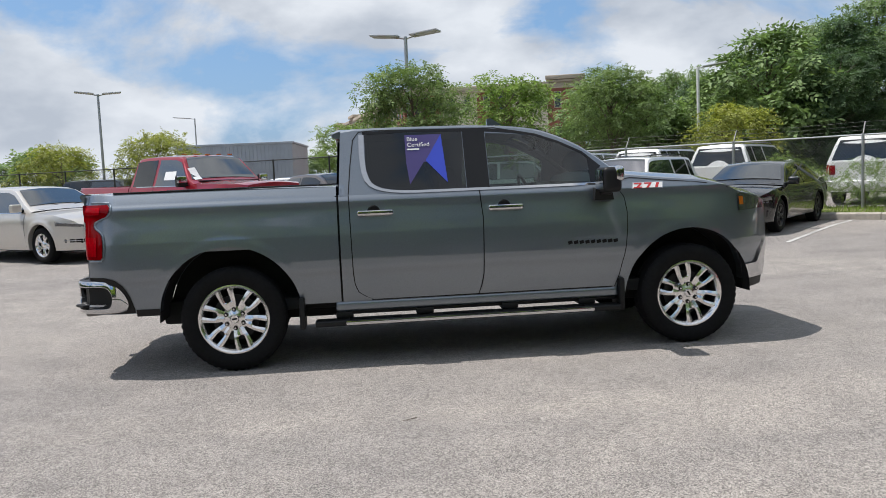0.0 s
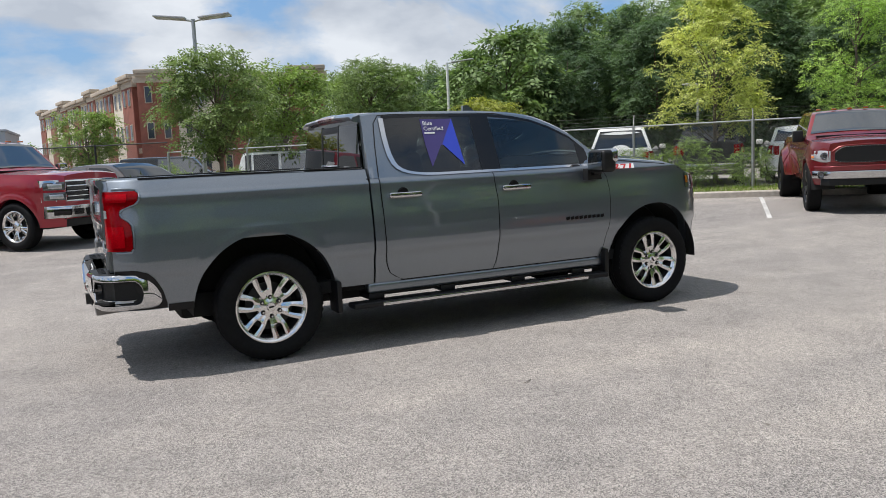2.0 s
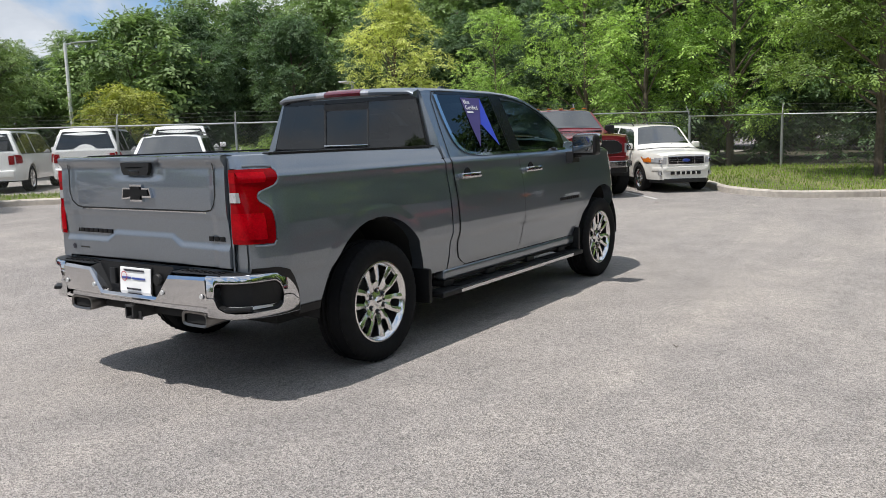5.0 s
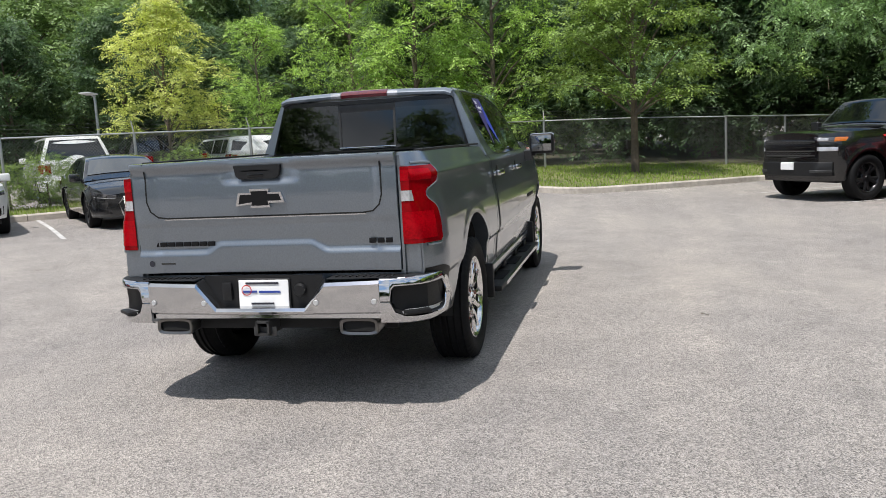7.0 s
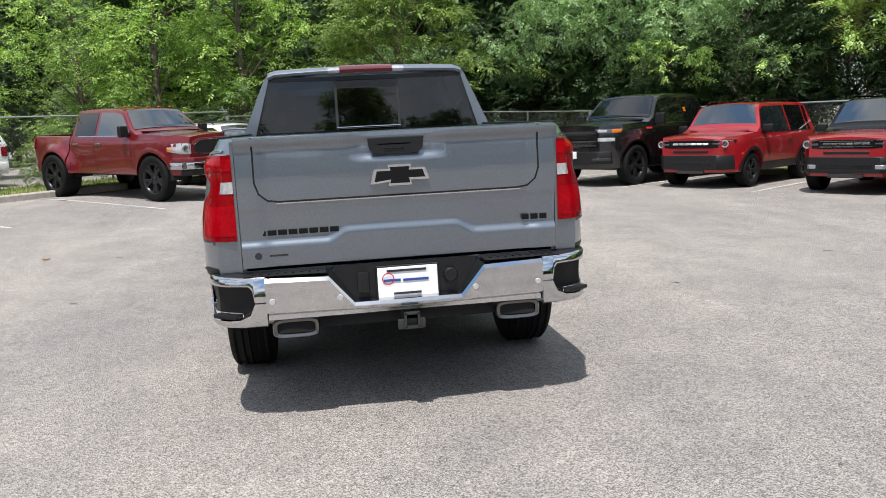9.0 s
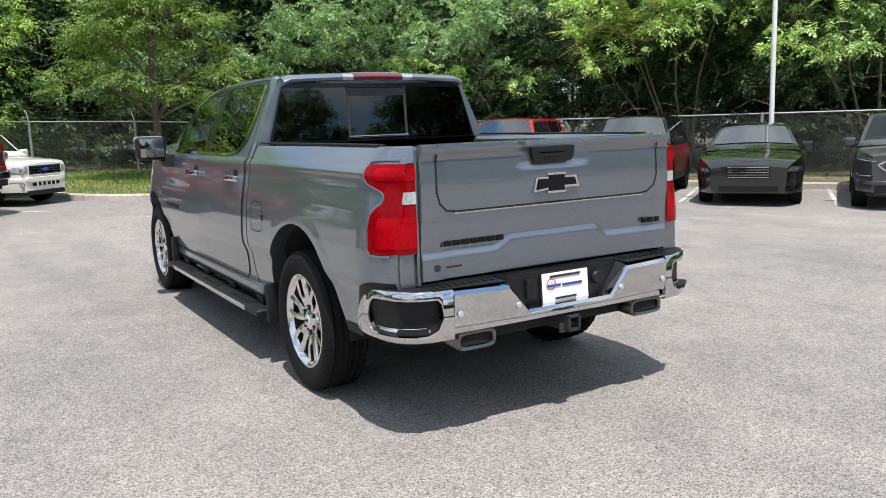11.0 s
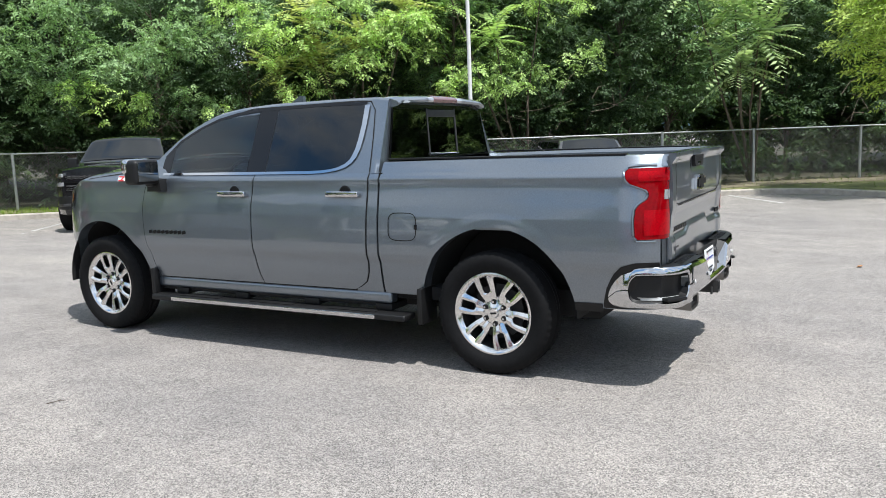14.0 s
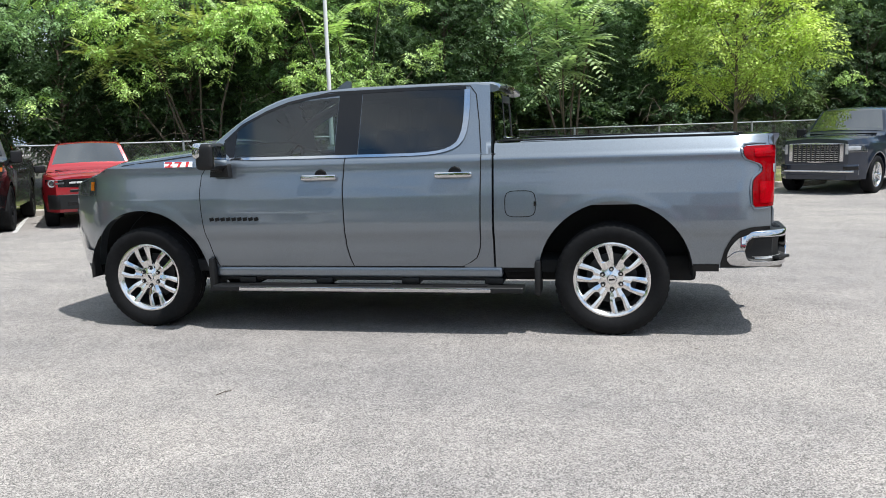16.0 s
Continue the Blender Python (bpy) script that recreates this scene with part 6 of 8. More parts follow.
        part("corner_frame", sheet(tops), CHROME, bumper, "chrome corner frame", 50)
        part("corner_frame", sheet(bots), CHROME, bumper, "chrome corner frame", 50)
        part("corner_pocket", sheet(pocket), BLACK_PLASTIC, bumper, "black step pocket")
        part("corner_cover", sheet(cover), BLACK_PLASTIC, bumper)
        # grey here stands in for sky sheen on a black plastic ledge
        part("pocket_ledge", sheet([[(x + 0.035, s * (y - 0.006), 0.588), (x + 0.012, s * (y - 0.016), 0.580), (x + 0.012, s * (y - 0.014), 0.570)] for x, y, *_ in cols[4:10]]), LAMP_HEAD, bumper, "grey lower ledge")
        part("corner_step", box(0.15, 0.07, 0.022, (-3.038, s * 0.888, 0.576), 0.008, 2, pose(0, 0, 0, 0, 0, 52 * s)), BLACK_PLASTIC, bumper, "black ribbed corner step")
        part("bumper_gap", xpatch(-2.962, -2.628, lambda x: 0.505, table((-2.96, 0.80), (-2.83, 0.80), (-2.75, 0.775), (-2.69, 0.715), (-2.645, 0.62), (-2.625, 0.53)), h_side, s, 4, 14, 0.005), BLACK_PLASTIC, bumper)
        part("step_pad", sheet([[(x, s * y, 0.772) for x in (face(y) + 0.012, face(y) + 0.06, -2.985)] for y in np.linspace(0.40, 0.80, 5)]), BLACK_PLASTIC, bumper, "ribbed black step pad")
        for k in range(9):
            part("pad_rib", box(0.05, 0.012, 0.006, (-3.035, s * (0.44 + 0.04 * k), 0.775), 0.002), BLACK_PLASTIC, bumper)
        for y in (0.34, 0.67):
            dot = part("parking_sensor", lathe([(0.0, -0.004), (0.013, -0.004), (0.016, 0.002)], 16), LAMP_HEAD, bumper, "round parking sensor")
            dot.matrix_basis = pose(face(y) - 0.008, s * y, 0.645, 0, 0, -90)
        # exhaust tip
        def ring_pts(wd, ht, x):
            return [(x, s * 0.565 + wd * math.copysign(abs(math.cos(a)) ** 0.45, math.cos(a)), 0.500 + ht * math.copysign(abs(math.sin(a)) ** 0.45, math.sin(a))) for a in np.linspace(0, 2 * math.pi, 33)]
        part("exhaust_tip", sheet([ring_pts(0.105, 0.042, -2.9), ring_pts(0.116, 0.050, -3.085), ring_pts(0.110, 0.045, -3.096), ring_pts(0.094, 0.031, -3.090), ring_pts(0.090, 0.028, -2.95)]), EXHAUST, root, "chrome exhaust tip")
        # black plate across the tip stands in for the pipe's unlit depth
        part("exhaust_inside", box(0.01, 0.184, 0.056, (-3.07, s * 0.565, 0.500)), SEAM, root)
    # plate recess
    part("plate_recess", sheet([[(-3.06, y, z) for y in (-0.36, 0.36)] for z in (0.59, 0.79)]), BLACK_PLASTIC, bumper, "black plate recess")
    for s in (-1, 1):
        part("recess_cheek", sheet([[(-3.06, s * 0.255, 0.60), (-3.06, s * 0.37, 0.775)], [(face(0.27) + 0.01, s * 0.275, 0.607), (face(0.39) + 0.01, s * 0.395, 0.755)]]), BLACK_PLASTIC, bumper)
    part("recess_floor", sheet([[(-3.06, -0.27, 0.60), (-3.06, 0.27, 0.60)], [(face(0) + 0.03, -0.27, 0.612), (face(0) + 0.03, 0.27, 0.612)]]), BLACK_PLASTIC, bumper)
    plate = part("number_plate", box(0.006, 0.305, 0.153, (-3.074, -0.005, 0.688), 0.003, 1, pose(0, 0, 0, 0, 4, 0)), WHITE_PLASTIC, bumper, "white dealer plate with dark bars")
    part("plate_frame", box(0.006, 0.325, 0.172, (-3.069, -0.005, 0.688), 0.004, 1, pose(0, 0, 0, 0, 4, 0)), BLACK_PLASTIC, bumper, "black plate frame")
    for w_, z_, c_, y_ in ((0.20, 0.747, INK, 0.0), (0.085, 0.70, BLUE_INK, 0.075), (0.13, 0.698, BLUE_INK, -0.045), (0.14, 0.632, INK, 0.0)):
        part("plate_bar", box(0.003, w_, 0.012 if c_ is BLUE_INK else 0.011, (-3.0815 + (z_ - 0.688) * 0.07, y_, z_)), c_, plate)
    part("plate_arc", lathe([(0.026, 0.0), (0.031, 0.0)], 20), RED_INK, plate).matrix_basis = pose(-3.0825, 0.095, 0.708, 0, 0, 90)
    part("tow_socket", lathe([(0.0, -0.02), (0.03, -0.02), (0.036, -0.012), (0.038, 0.0)], 20), BLACK_PLASTIC, bumper).matrix_basis = pose(-3.066, -0.225, 0.705, 0, 0, -90)
    part("socket_cover", box(0.025, 0.06, 0.105, (-3.07, 0.22, 0.70), 0.012), BLACK_PLASTIC, bumper)
    part("tow_hitch", join(box(0.20, 0.075, 0.012, (-3.04, -0.01, 0.535)), box(0.20, 0.075, 0.012, (-3.04, -0.01, 0.463)), box(0.20, 0.012, 0.075, (-3.04, 0.024, 0.50)), box(0.20, 0.012, 0.075, (-3.04, -0.044, 0.50))), DARKSTEEL, root, "black square tow receiver")
    part("hitch_bar", box(0.08, 1.1, 0.07, (-2.95, 0, 0.50), 0.01), WELL, root)
    part("hitch_plate", box(0.012, 0.14, 0.055, (-3.10, -0.01, 0.475), 0.006), DARKSTEEL, root)

    # cabin: trim tub, dash, wheel, seats
    bm = bmesh.new()
    tub = [[bm.verts.new((x, y, z)) for x, y in ((-0.955, -0.875 + e), (1.20, -0.875 + e), (1.20, 0.875 - e), (-0.955, 0.875 - e))] for z, e in ((1.356, 0.0), (1.30, 0.035), (0.79, 0.05))]
    for a, b in zip(tub, tub[1:]):
        for i in range(4):
            bm.faces.new((a[i], a[(i + 1) % 4], b[(i + 1) % 4], b[i]))
    bm.faces.new(tub[-1])
    part("cabin_trim", bm, CABIN, root, "black door cards and cabin floor")
    part("headliner", sheet([[(x, k * (h_gh(x, 1.80) - 0.06), min(1.852, H_ROOF(x) - 0.035) + 0.03 * (1 - k * k)) for k in np.linspace(-1, 1, 9)] for x in np.linspace(-0.94, 0.66, 9)]), HEADLINER, root, "pale grey headliner")
    dash = part("dashboard", prism([(1.30, 0.95), (0.98, 0.95), (0.92, 1.15), (0.93, 1.30), (1.00, 1.37), (1.12, 1.385), (1.34, 1.37)], -0.80, 0.80), CABIN, root, "black dashboard")
    part("centre_screen", box(0.02, 0.24, 0.15, (0.925, 0.0, 1.30), 0.006), GLOSS_BLACK, dash)
    wheel_ = part("steering_wheel", lathe([(0.19 + 0.016 * math.cos(a), 0.016 * math.sin(a)) for a in np.linspace(0, 2 * math.pi, 9)], 36), CABIN, root, "black steering wheel")
    wheel_.matrix_basis = pose(0.80, 0.40, 1.27, 0, 0, 90) @ pose(0, 0, 0, -22, 0, 0)
    part("steering_column", tube([(0.82, 0.40, 1.26), (1.0, 0.40, 1.20)], 0.045, 10), CABIN, root)
    part("wheel_spoke", box(0.02, 0.36, 0.05, (0.80, 0.40, 1.27), 0.008, 2, pose(0, 0, 0, 0, -22, 0)), CABIN, root)
    part("cabin_mirror", box(0.03, 0.25, 0.07, (0.78, 0.0, 1.72), 0.014, 3), BLACK_PLASTIC, root, "black rear-view mirror")
    part("mirror_stalk", tube([(0.80, 0.0, 1.73), (0.86, 0.0, 1.79)], 0.01, 6), BLACK_PLASTIC, root)
    for y in (-0.40, 0.40):
        seat = part("front_seat", join(box(0.52, 0.52, 0.16, (0.28, y, 0.98), 0.05, 3), box(0.16, 0.50, 0.60, (-0.05, y, 1.26), 0.06, 4, pose(0, 0, 0, 0, -14, 0))), LEATHER, root, "black leather front seat")
        part("headrest", box(0.11, 0.27, 0.19, (-0.145, y, 1.645), 0.045, 4, pose(0, 0, 0, 0, -8, 0)), LEATHER, seat)
        for k in (-0.06, 0.06):
            part("headrest_post", tube([(-0.13, y + k, 1.50), (-0.14, y + k, 1.58)], 0.007, 6), CHROME, seat)
    bench = part("rear_bench", join(box(0.46, 1.46, 0.16, (-0.52, 0, 0.98), 0.05, 3), box(0.14, 1.44, 0.56, (-0.82, 0, 1.23), 0.05, 3, pose(0, 0, 0, 0, -10, 0))), LEATHER, root, "black leather rear bench")
    for y in (-0.48, 0.0, 0.48):
        part("headrest", box(0.09, 0.25, 0.13, (-0.875, y, 1.545), 0.035, 3), LEATHER, bench)

    # window sticker
    def on_glass(x, z, o):
        return (x, -(h_gh(x, z) + o), z)
    sticker_p = material("sticker_purple", (0.055, 0.04, 0.17), 0.45, scale=4, amount=0.1)
    sticker_b = material("sticker_blue", (0.03, 0.06, 0.50), 0.45, scale=4, amount=0.1)
    st = part("window_sticker", sheet([[on_glass(-0.445 + 0.30 * u, z, 0.009) for u in (0, 0.5, 1)] for z in (1.60, 1.70, 1.825)]), sticker_p, root, "blue and purple paper sales sticker")
    bm = bmesh.new()
    bm.faces.new([bm.verts.new(on_glass(x, z, 0.009)) for x, z in ((-0.445, 1.60), (-0.30, 1.60), (-0.425, 1.42))])
    part("sticker_tail", bm, sticker_p, st)
    bm = bmesh.new()
    bm.faces.new([bm.verts.new(on_glass(x, z, 0.011)) for x, z in ((-0.285, 1.61), (-0.145, 1.825), (-0.118, 1.425))])
    part("sticker_flag", bm, sticker_b, st)
    for words, z, size in (("Blue", 1.775, 0.052), ("Certified", 1.728, 0.052)):
        cu = bpy.data.curves.new("lettering", "FONT")
        cu.body, cu.size, cu.extrude = words, size, 0.0005
        ob = new("lettering", cu)
        ob.data.materials.append(WHITE_PLASTIC)
        tiltx = 90 - math.degrees(math.atan(0.455))
        ob.matrix_basis = pose(-0.43, -(h_gh(0, z) + 0.014), z, tiltx, 0, 0)
        dg = bpy.context.evaluated_depsgraph_get()
        me = bpy.data.meshes.new_from_object(ob.evaluated_get(dg))
        ob2 = new("lettering", me)
        ob2.matrix_basis = ob.matrix_basis
        ob2.parent = st
        bpy.data.objects.remove(ob)
    part("sticker_line", sheet([[on_glass(-0.43 + 0.1 * u, z, 0.013) for u in (0, 1)] for z in (1.700, 1.712)]), WHITE_PLASTIC, st)

    wheel_set(root, ((-1.872, -0.872, 0.415), (1.872, -0.872, 0.415), (-1.872, 0.872, 0.415), (1.872, 0.872, 0.415)), 0.415, 0.265, 0.272, ALLOY, 6, True)
    return root


grey_pickup()


# ---- parked vehicles ----
HEAD_LENS = material("headlight_housing", (0.10, 0.10, 0.105), 0.1, 0.3, coat=1.0, scale=40, amount=0.4)


def vehicle(name, label, category, at, heading, kind, paint, L, W, H, wb, r, rim_mat=None, lift=0.0, front=(), hood=None, belt=None, group="parked vehicles", rails=False, glass=None, front_over=0.9, lamp_z=None, cladding=False, dually=False, pairs=5, markers=0, details=(), heads=True, roof_paint=None, chrome_mirror=False, size=1.0, slope=None):
    """A parked car. at: plan place of the front axle's middle; heading: the way its nose points; local x runs to the nose."""
    hx, hy = heading
    turn = math.degrees(math.atan2(hy, hx))
    ln = math.hypot(hx, hy)
    cx, cy = at[0] - hx / ln * wb / 2, at[1] - hy / ln * wb / 2
    zf, zr = ground_z(*at), ground_z(at[0] - hx / ln * wb, at[1] - hy / ln * wb)
    root = thing(name, label, category, (cx, cy, (zf + zr) / 2), turn, group, (0, -math.degrees(math.atan2(zf - zr, wb))))
    xf, xr = wb / 2 + front_over, wb / 2 + front_over - L
    sill = 0.24 + lift if kind == "sedan" else 0.34 + lift
    belt = belt or (0.93 if kind == "sedan" else 1.06 if kind == "suv" else 1.22)
    belt += lift
    hood = (hood or (belt - 0.02)) + (lift if hood else 0)
    half = W / 2
    arches = [(wb / 2, r, r + 0.07), (-wb / 2, r, r + 0.07)]

    def side(x, z):
        k = (z - sill) / max(0.1, belt - sill)
        y = half * float(np.interp(k, (-0.2, 0.0, 0.12, 0.45, 0.75, 0.88, 1.0, 1.3), (0.93, 0.955, 0.975, 0.997, 1.0, 0.985, 0.945, 0.90)))
        t = max(0.0, (x - (xf - 0.75)) / 0.75)
        y -= half * 0.30 * t ** 2.4
        t = max(0.0, ((xr + 0.35) - x) / 0.35)
        y -= half * 0.13 * t ** 2
        for xw, zh, ra in arches:
            d = math.hypot(x - xw, z - zh)
            y += (0.16 if dually and xw < 0 else 0.018) * math.exp(-(((d - ra - 0.03) / (0.13 if dually and xw < 0 else 0.05)) ** 2))
        return y

    cab_f = {"sedan": wb / 2 - 0.45, "suv": wb / 2 - 0.42, "pickup": wb / 2 - 0.62}[kind]
    if kind == "pickup":
        cab_r = cab_f - 2.3
    elif kind == "suv":
        cab_r = xr + 0.12
    else:
        cab_r = xr + 0.62
    nose = hood - {"sedan": 0.13, "suv": 0.06, "pickup": 0.045}[kind]
    drop = {"sedan": 0.11, "suv": 0.055, "pickup": 0.03}[kind]
    tail_z = belt + (0.08 if kind == "sedan" else 0.02)
    top = table((xr, tail_z - (0.08 if kind == "sedan" else 0.0)), (xr + 0.25, tail_z), (cab_r, tail_z if kind == "sedan" else belt), (cab_r + 0.4, belt), (cab_f - 0.2, belt), (cab_f + 0.25, max(belt, hood)), (xf - 0.5, hood - 0.035), (xf - 0.14, nose), (xf, nose - drop))

    def deck(x, y, z):
        if kind == "pickup" and x < cab_r - 0.03:
            return [(y - 0.02, z + 0.012), (y - 0.07, z + 0.012), (y - 0.10, z - 0.02), (y - 0.10, z - 0.4), (0.3, z - 0.4), (0.0, z - 0.4)]
        up = 0.05 if x > cab_f - 0.1 else 0.02
        return [(y * k, z + up * (1 - k * k)) for k in (0.97, 0.88, 0.7, 0.45, 0.2, 0.0)]

    if kind == "pickup":
        body = part("body", shell(cab_r, xf, side, top, sill, arches, deck, 12, 0.11), paint, root, "", 30)
        part("cargo_bed", shell(xr, cab_r - 0.03, side, top, sill, arches, deck, 12, 0.11), paint, root, "", 30)
    else:
        body = part("body", shell(xr, xf, side, top, sill, arches, deck, 12, 0.11), paint, root, "", 30)
    for xw, zh, ra in arches:
        well(root, xw, zh, ra, half * 0.97)
    part("underbody", box(L - 0.7, W * 0.8, 0.12, ((xf + xr) / 2, 0, sill + 0.02), 0.03), WELL, root)

    # cabin
    zr_ = H
    slope = slope or (0.75 if kind == "sedan" else 0.62)
    rf = cab_f - slope
    if kind == "sedan":
        rr, tail_x = cab_r + 0.75, cab_r - 0.12
    elif kind == "suv":
        rr, tail_x = cab_r + 0.20, cab_r + 0.02
    else:
        rr, tail_x = cab_r + 0.12, cab_r + 0.03
    rooft = table((tail_x, belt + 0.05), (tail_x + (rr - tail_x) * 0.6, belt + (zr_ - belt) * 0.72), (rr, zr_ - 0.03), (rr + 0.3, zr_ - 0.005), ((rf + rr) / 2, zr_), (rf - 0.1, zr_ - 0.02), (rf + 0.12, zr_ - 0.075), (cab_f - 0.1, belt + 0.13), (cab_f + 0.14, belt + 0.03))
    lean = 0.36 if kind != "sedan" else 0.50

    def gh(x, z):
        return half * 0.945 - (z - belt) * lean
    cols = []
    for x in np.linspace(tail_x, cab_f + 0.14, 34):
        zt = rooft(x)
        lo = belt - 0.03
        pts = [(gh(x, z), z) for z in np.linspace(lo, max(lo + 0.01, zt - 0.035), 6)]
        ye = pts[-1][0]
        pts += [(ye - 0.02, zt - 0.012)] + [((ye - 0.045) * k, zt - 0.004 + 0.035 * (1 - k * k)) for k in (1, 0.8, 0.5, 0.2, 0.0)]
        cols.append([(x, y, z) for y, z in pts])
    bm = bmesh.new()
    for s in (-1, 1):
        skin(bm, [[(x, s * y, z) for x, y, z in c] for c in cols])
    skin(bm, [[(x, -y, z) for x, y, z in cols[0]], [(x, y, z) for x, y, z in cols[0]]])
    bmesh.ops.remove_doubles(bm, verts=bm.verts, dist=1e-4)
    part("roof", bm, roof_paint or paint, root, "", 30)
    g = glass or CLEARGLASS

    def band(x0, x1, n, inset):
        out = []
        for x in np.linspace(x0, x1, n):
            zt = rooft(x)
            ye = gh(x, max(belt, zt - 0.035)) - inset
            out.append([(x, ye * k, zt + 0.014 + 0.035 * (1 - k * k)) for k in np.linspace(-1, 1, 9)])
        return sheet(out)
    part("windscreen", band(rf + 0.10, cab_f - 0.09, 14, 0.09), g, root, "reflective windscreen")
    if kind == "sedan":
        part("rear_window", band(tail_x + 0.1, rr - 0.04, 8, 0.10), GLASS, root)
    else:
        part("rear_window", sheet([[(np.interp(z, (belt + 0.05, belt + (zr_ - belt) * 0.72, zr_ - 0.03), (tail_x, tail_x + (rr - tail_x) * 0.6, rr)) - 0.006, k * (gh(0, z) - 0.09), z) for k in np.linspace(-1, 1, 7)] for z in np.linspace(belt + 0.08, zr_ - 0.10, 5)]), GLASS, root)
    mid = (rf + rr) / 2 + 0.06
    for s in (-1, 1):
        spans = [(mid + 0.05, cab_f - 0.10, g)]
        if kind == "suv":
            spans += [(mid - 0.92, mid - 0.05, GLASS), (rr + 0.07, mid - 1.0, GLASS)]
        else:
            spans.append(((rr + tail_x) / 2 + 0.12 if kind != "pickup" else rr + 0.02, mid - 0.05, GLASS))
        for x0, x1, gl in [q for q in spans if q[1] - q[0] > 0.08]:
            part("side_glass", xpatch(x0, x1, lambda x: belt + 0.015, lambda x: max(belt + 0.03, rooft(x) - 0.075), gh, s, 5, 12, 0.006), gl, root)
        part("window_trim", ribbon(dense([(cab_f - 0.02, belt + 0.008), (0.2, belt + 0.006), (tail_x + 0.25, belt + 0.006)], 0.1), gh, s, 0.018, 0.008), CHROME if kind != "suv" else BLACK_PLASTIC, root)
        doors = (cab_f - 0.02, mid, cab_r + (0.35 if kind != "pickup" else 0.10))
        for x in doors:
            part("door_gap", ribbon([(x - 0.03 * math.sin(3 * k), sill + 0.06 + (belt - sill - 0.07) * k) for k in np.linspace(0, 1, 9)], side, s, 0.010, 0.003), SEAM, root)
        for x in (mid + 0.13, doors[2] + 0.14):
            part("handle", box(0.22, 0.03, 0.032, (x, s * (side(x, belt - 0.16) + 0.018), belt - 0.16), 0.012), CHROME if kind == "pickup" else paint, root)
        m = part("mirror", box(0.12, 0.21, 0.16 if kind != "pickup" else 0.24, (cab_f - 0.17, s * (half * 0.945 + 0.11), belt + 0.10), 0.04, 3), paint if kind != "pickup" and not cladding else BLACK_PLASTIC, root)
        part("mirror_arm", box(0.07, 0.10, 0.05, (cab_f - 0.16, s * (half * 0.945), belt + 0.05), 0.015), BLACK_PLASTIC, m)
        if chrome_mirror:
            part("mirror_cap", box(0.07, 0.215, 0.15, (cab_f - 0.125, s * (half * 0.945 + 0.11), belt + 0.14), 0.03, 3), CHROME, m, "chrome mirror cap")
        lz = (lamp_z + lift) if lamp_z else nose - 0.14
        tall_ = 0.10 if kind == "pickup" else 0.075 if kind == "suv" else 0.05
        if heads:
          head = part("headlight", xpatch(xf - 0.40, xf - 0.005, lambda x: lz - tall_ + 0.05 * (xf - x), lambda x: min(lz + tall_, top(x) - 0.02), side, s, 5, 10, 0.008), HEAD_LENS, root, "clear headlight with dark housing")
        for k, dx in enumerate((0.05, 0.17) if heads else ()):
            yy = side(xf - dx, lz) + 0.006
            eye = part("lamp_unit", lathe([(0.0, -0.014), (0.03, -0.012), (tall_ * 0.62, -0.004), (tall_ * 0.70, 0.01)], 20), CLEAR_LENS, head)
            eye.matrix_basis = pose(xf - dx, s * yy, lz, 0, 0, (62 if s > 0 else -62) + (180 if s > 0 else 0))
        part("tail_light", xpatch(xr + 0.02, xr + 0.28, lambda x: tail_z - 0.30, lambda x: tail_z - 0.12 if kind == "sedan" else tail_z - 0.05, side, s, 4, 6, 0.01), RED_LENS, root, "red tail light")
        back_y = side(xr, tail_z - 0.2)
        part("tail_light", box(0.02, 0.30 if kind == "sedan" else 0.16, 0.13 if kind == "sedan" else 0.26, (xr - 0.004, s * (back_y - (0.16 if kind == "sedan" else 0.09)), tail_z - 0.2), 0.02), RED_LENS, root, "red tail light")
        part("fog_lamp", box(0.04, 0.16, 0.08, (xf - 0.03, s * (side(xf, sill + 0.2) - 0.05), sill + 0.17), 0.02), GLOSS_BLACK, root)
        if cladding:
            for xw, zh, ra in arches:
                part("arch_cladding", ribbon([(xw + (ra + 0.03) * math.cos(a), zh + (ra + 0.03) * math.sin(a)) for a in np.linspace(0.0, math.pi, 24)], side, s, 0.075, 0.012), BLACK_PLASTIC, root)
            part("sill_cladding", xpatch(-wb / 2 + r + 0.05, wb / 2 - r - 0.05, lambda x: sill - 0.01, lambda x: sill + 0.16, side, s, 3, 8, 0.010), BLACK_PLASTIC, root)
        if rails:
            part("roof_rail", tube([(rf - 0.15, s * (gh(0, zr_) - 0.03), zr_ + 0.0), (rf - 0.25, s * (gh(0, zr_) - 0.03), zr_ + 0.05), (rr + 0.2, s * (gh(0, zr_) - 0.03), zr_ + 0.05), (rr + 0.1, s * (gh(0, zr_) - 0.03), zr_)], 0.018, 8), GLOSS_BLACK, root)
    for s in (-1, 1):
        part("wiper", tube([(cab_f - 0.02, s * 0.10, belt + 0.115), (cab_f - 0.16, s * 0.52, belt + 0.185)], 0.010, 5), BLACK_PLASTIC, root)
    part("cowl", box(0.14, W * 0.74, 0.03, (cab_f + 0.04, 0, max(belt, hood) + 0.045), 0.01), BLACK_PLASTIC, root)
    if markers:
        for k in range(5):
            part("marker_lamp", box(0.07, 0.09, 0.03, (rf - 0.06, (k - 2) * 0.30 if k != 2 else 0.0, zr_ + 0.022), 0.012), AMBER if markers == 1 else RED_LENS, root)
    # front details follow the rounded nose: (part, half width, low, high, material, proud)
    def front_x(y, z):
        k = (side(xf - 0.76, z) - abs(y)) / (half * 0.30)
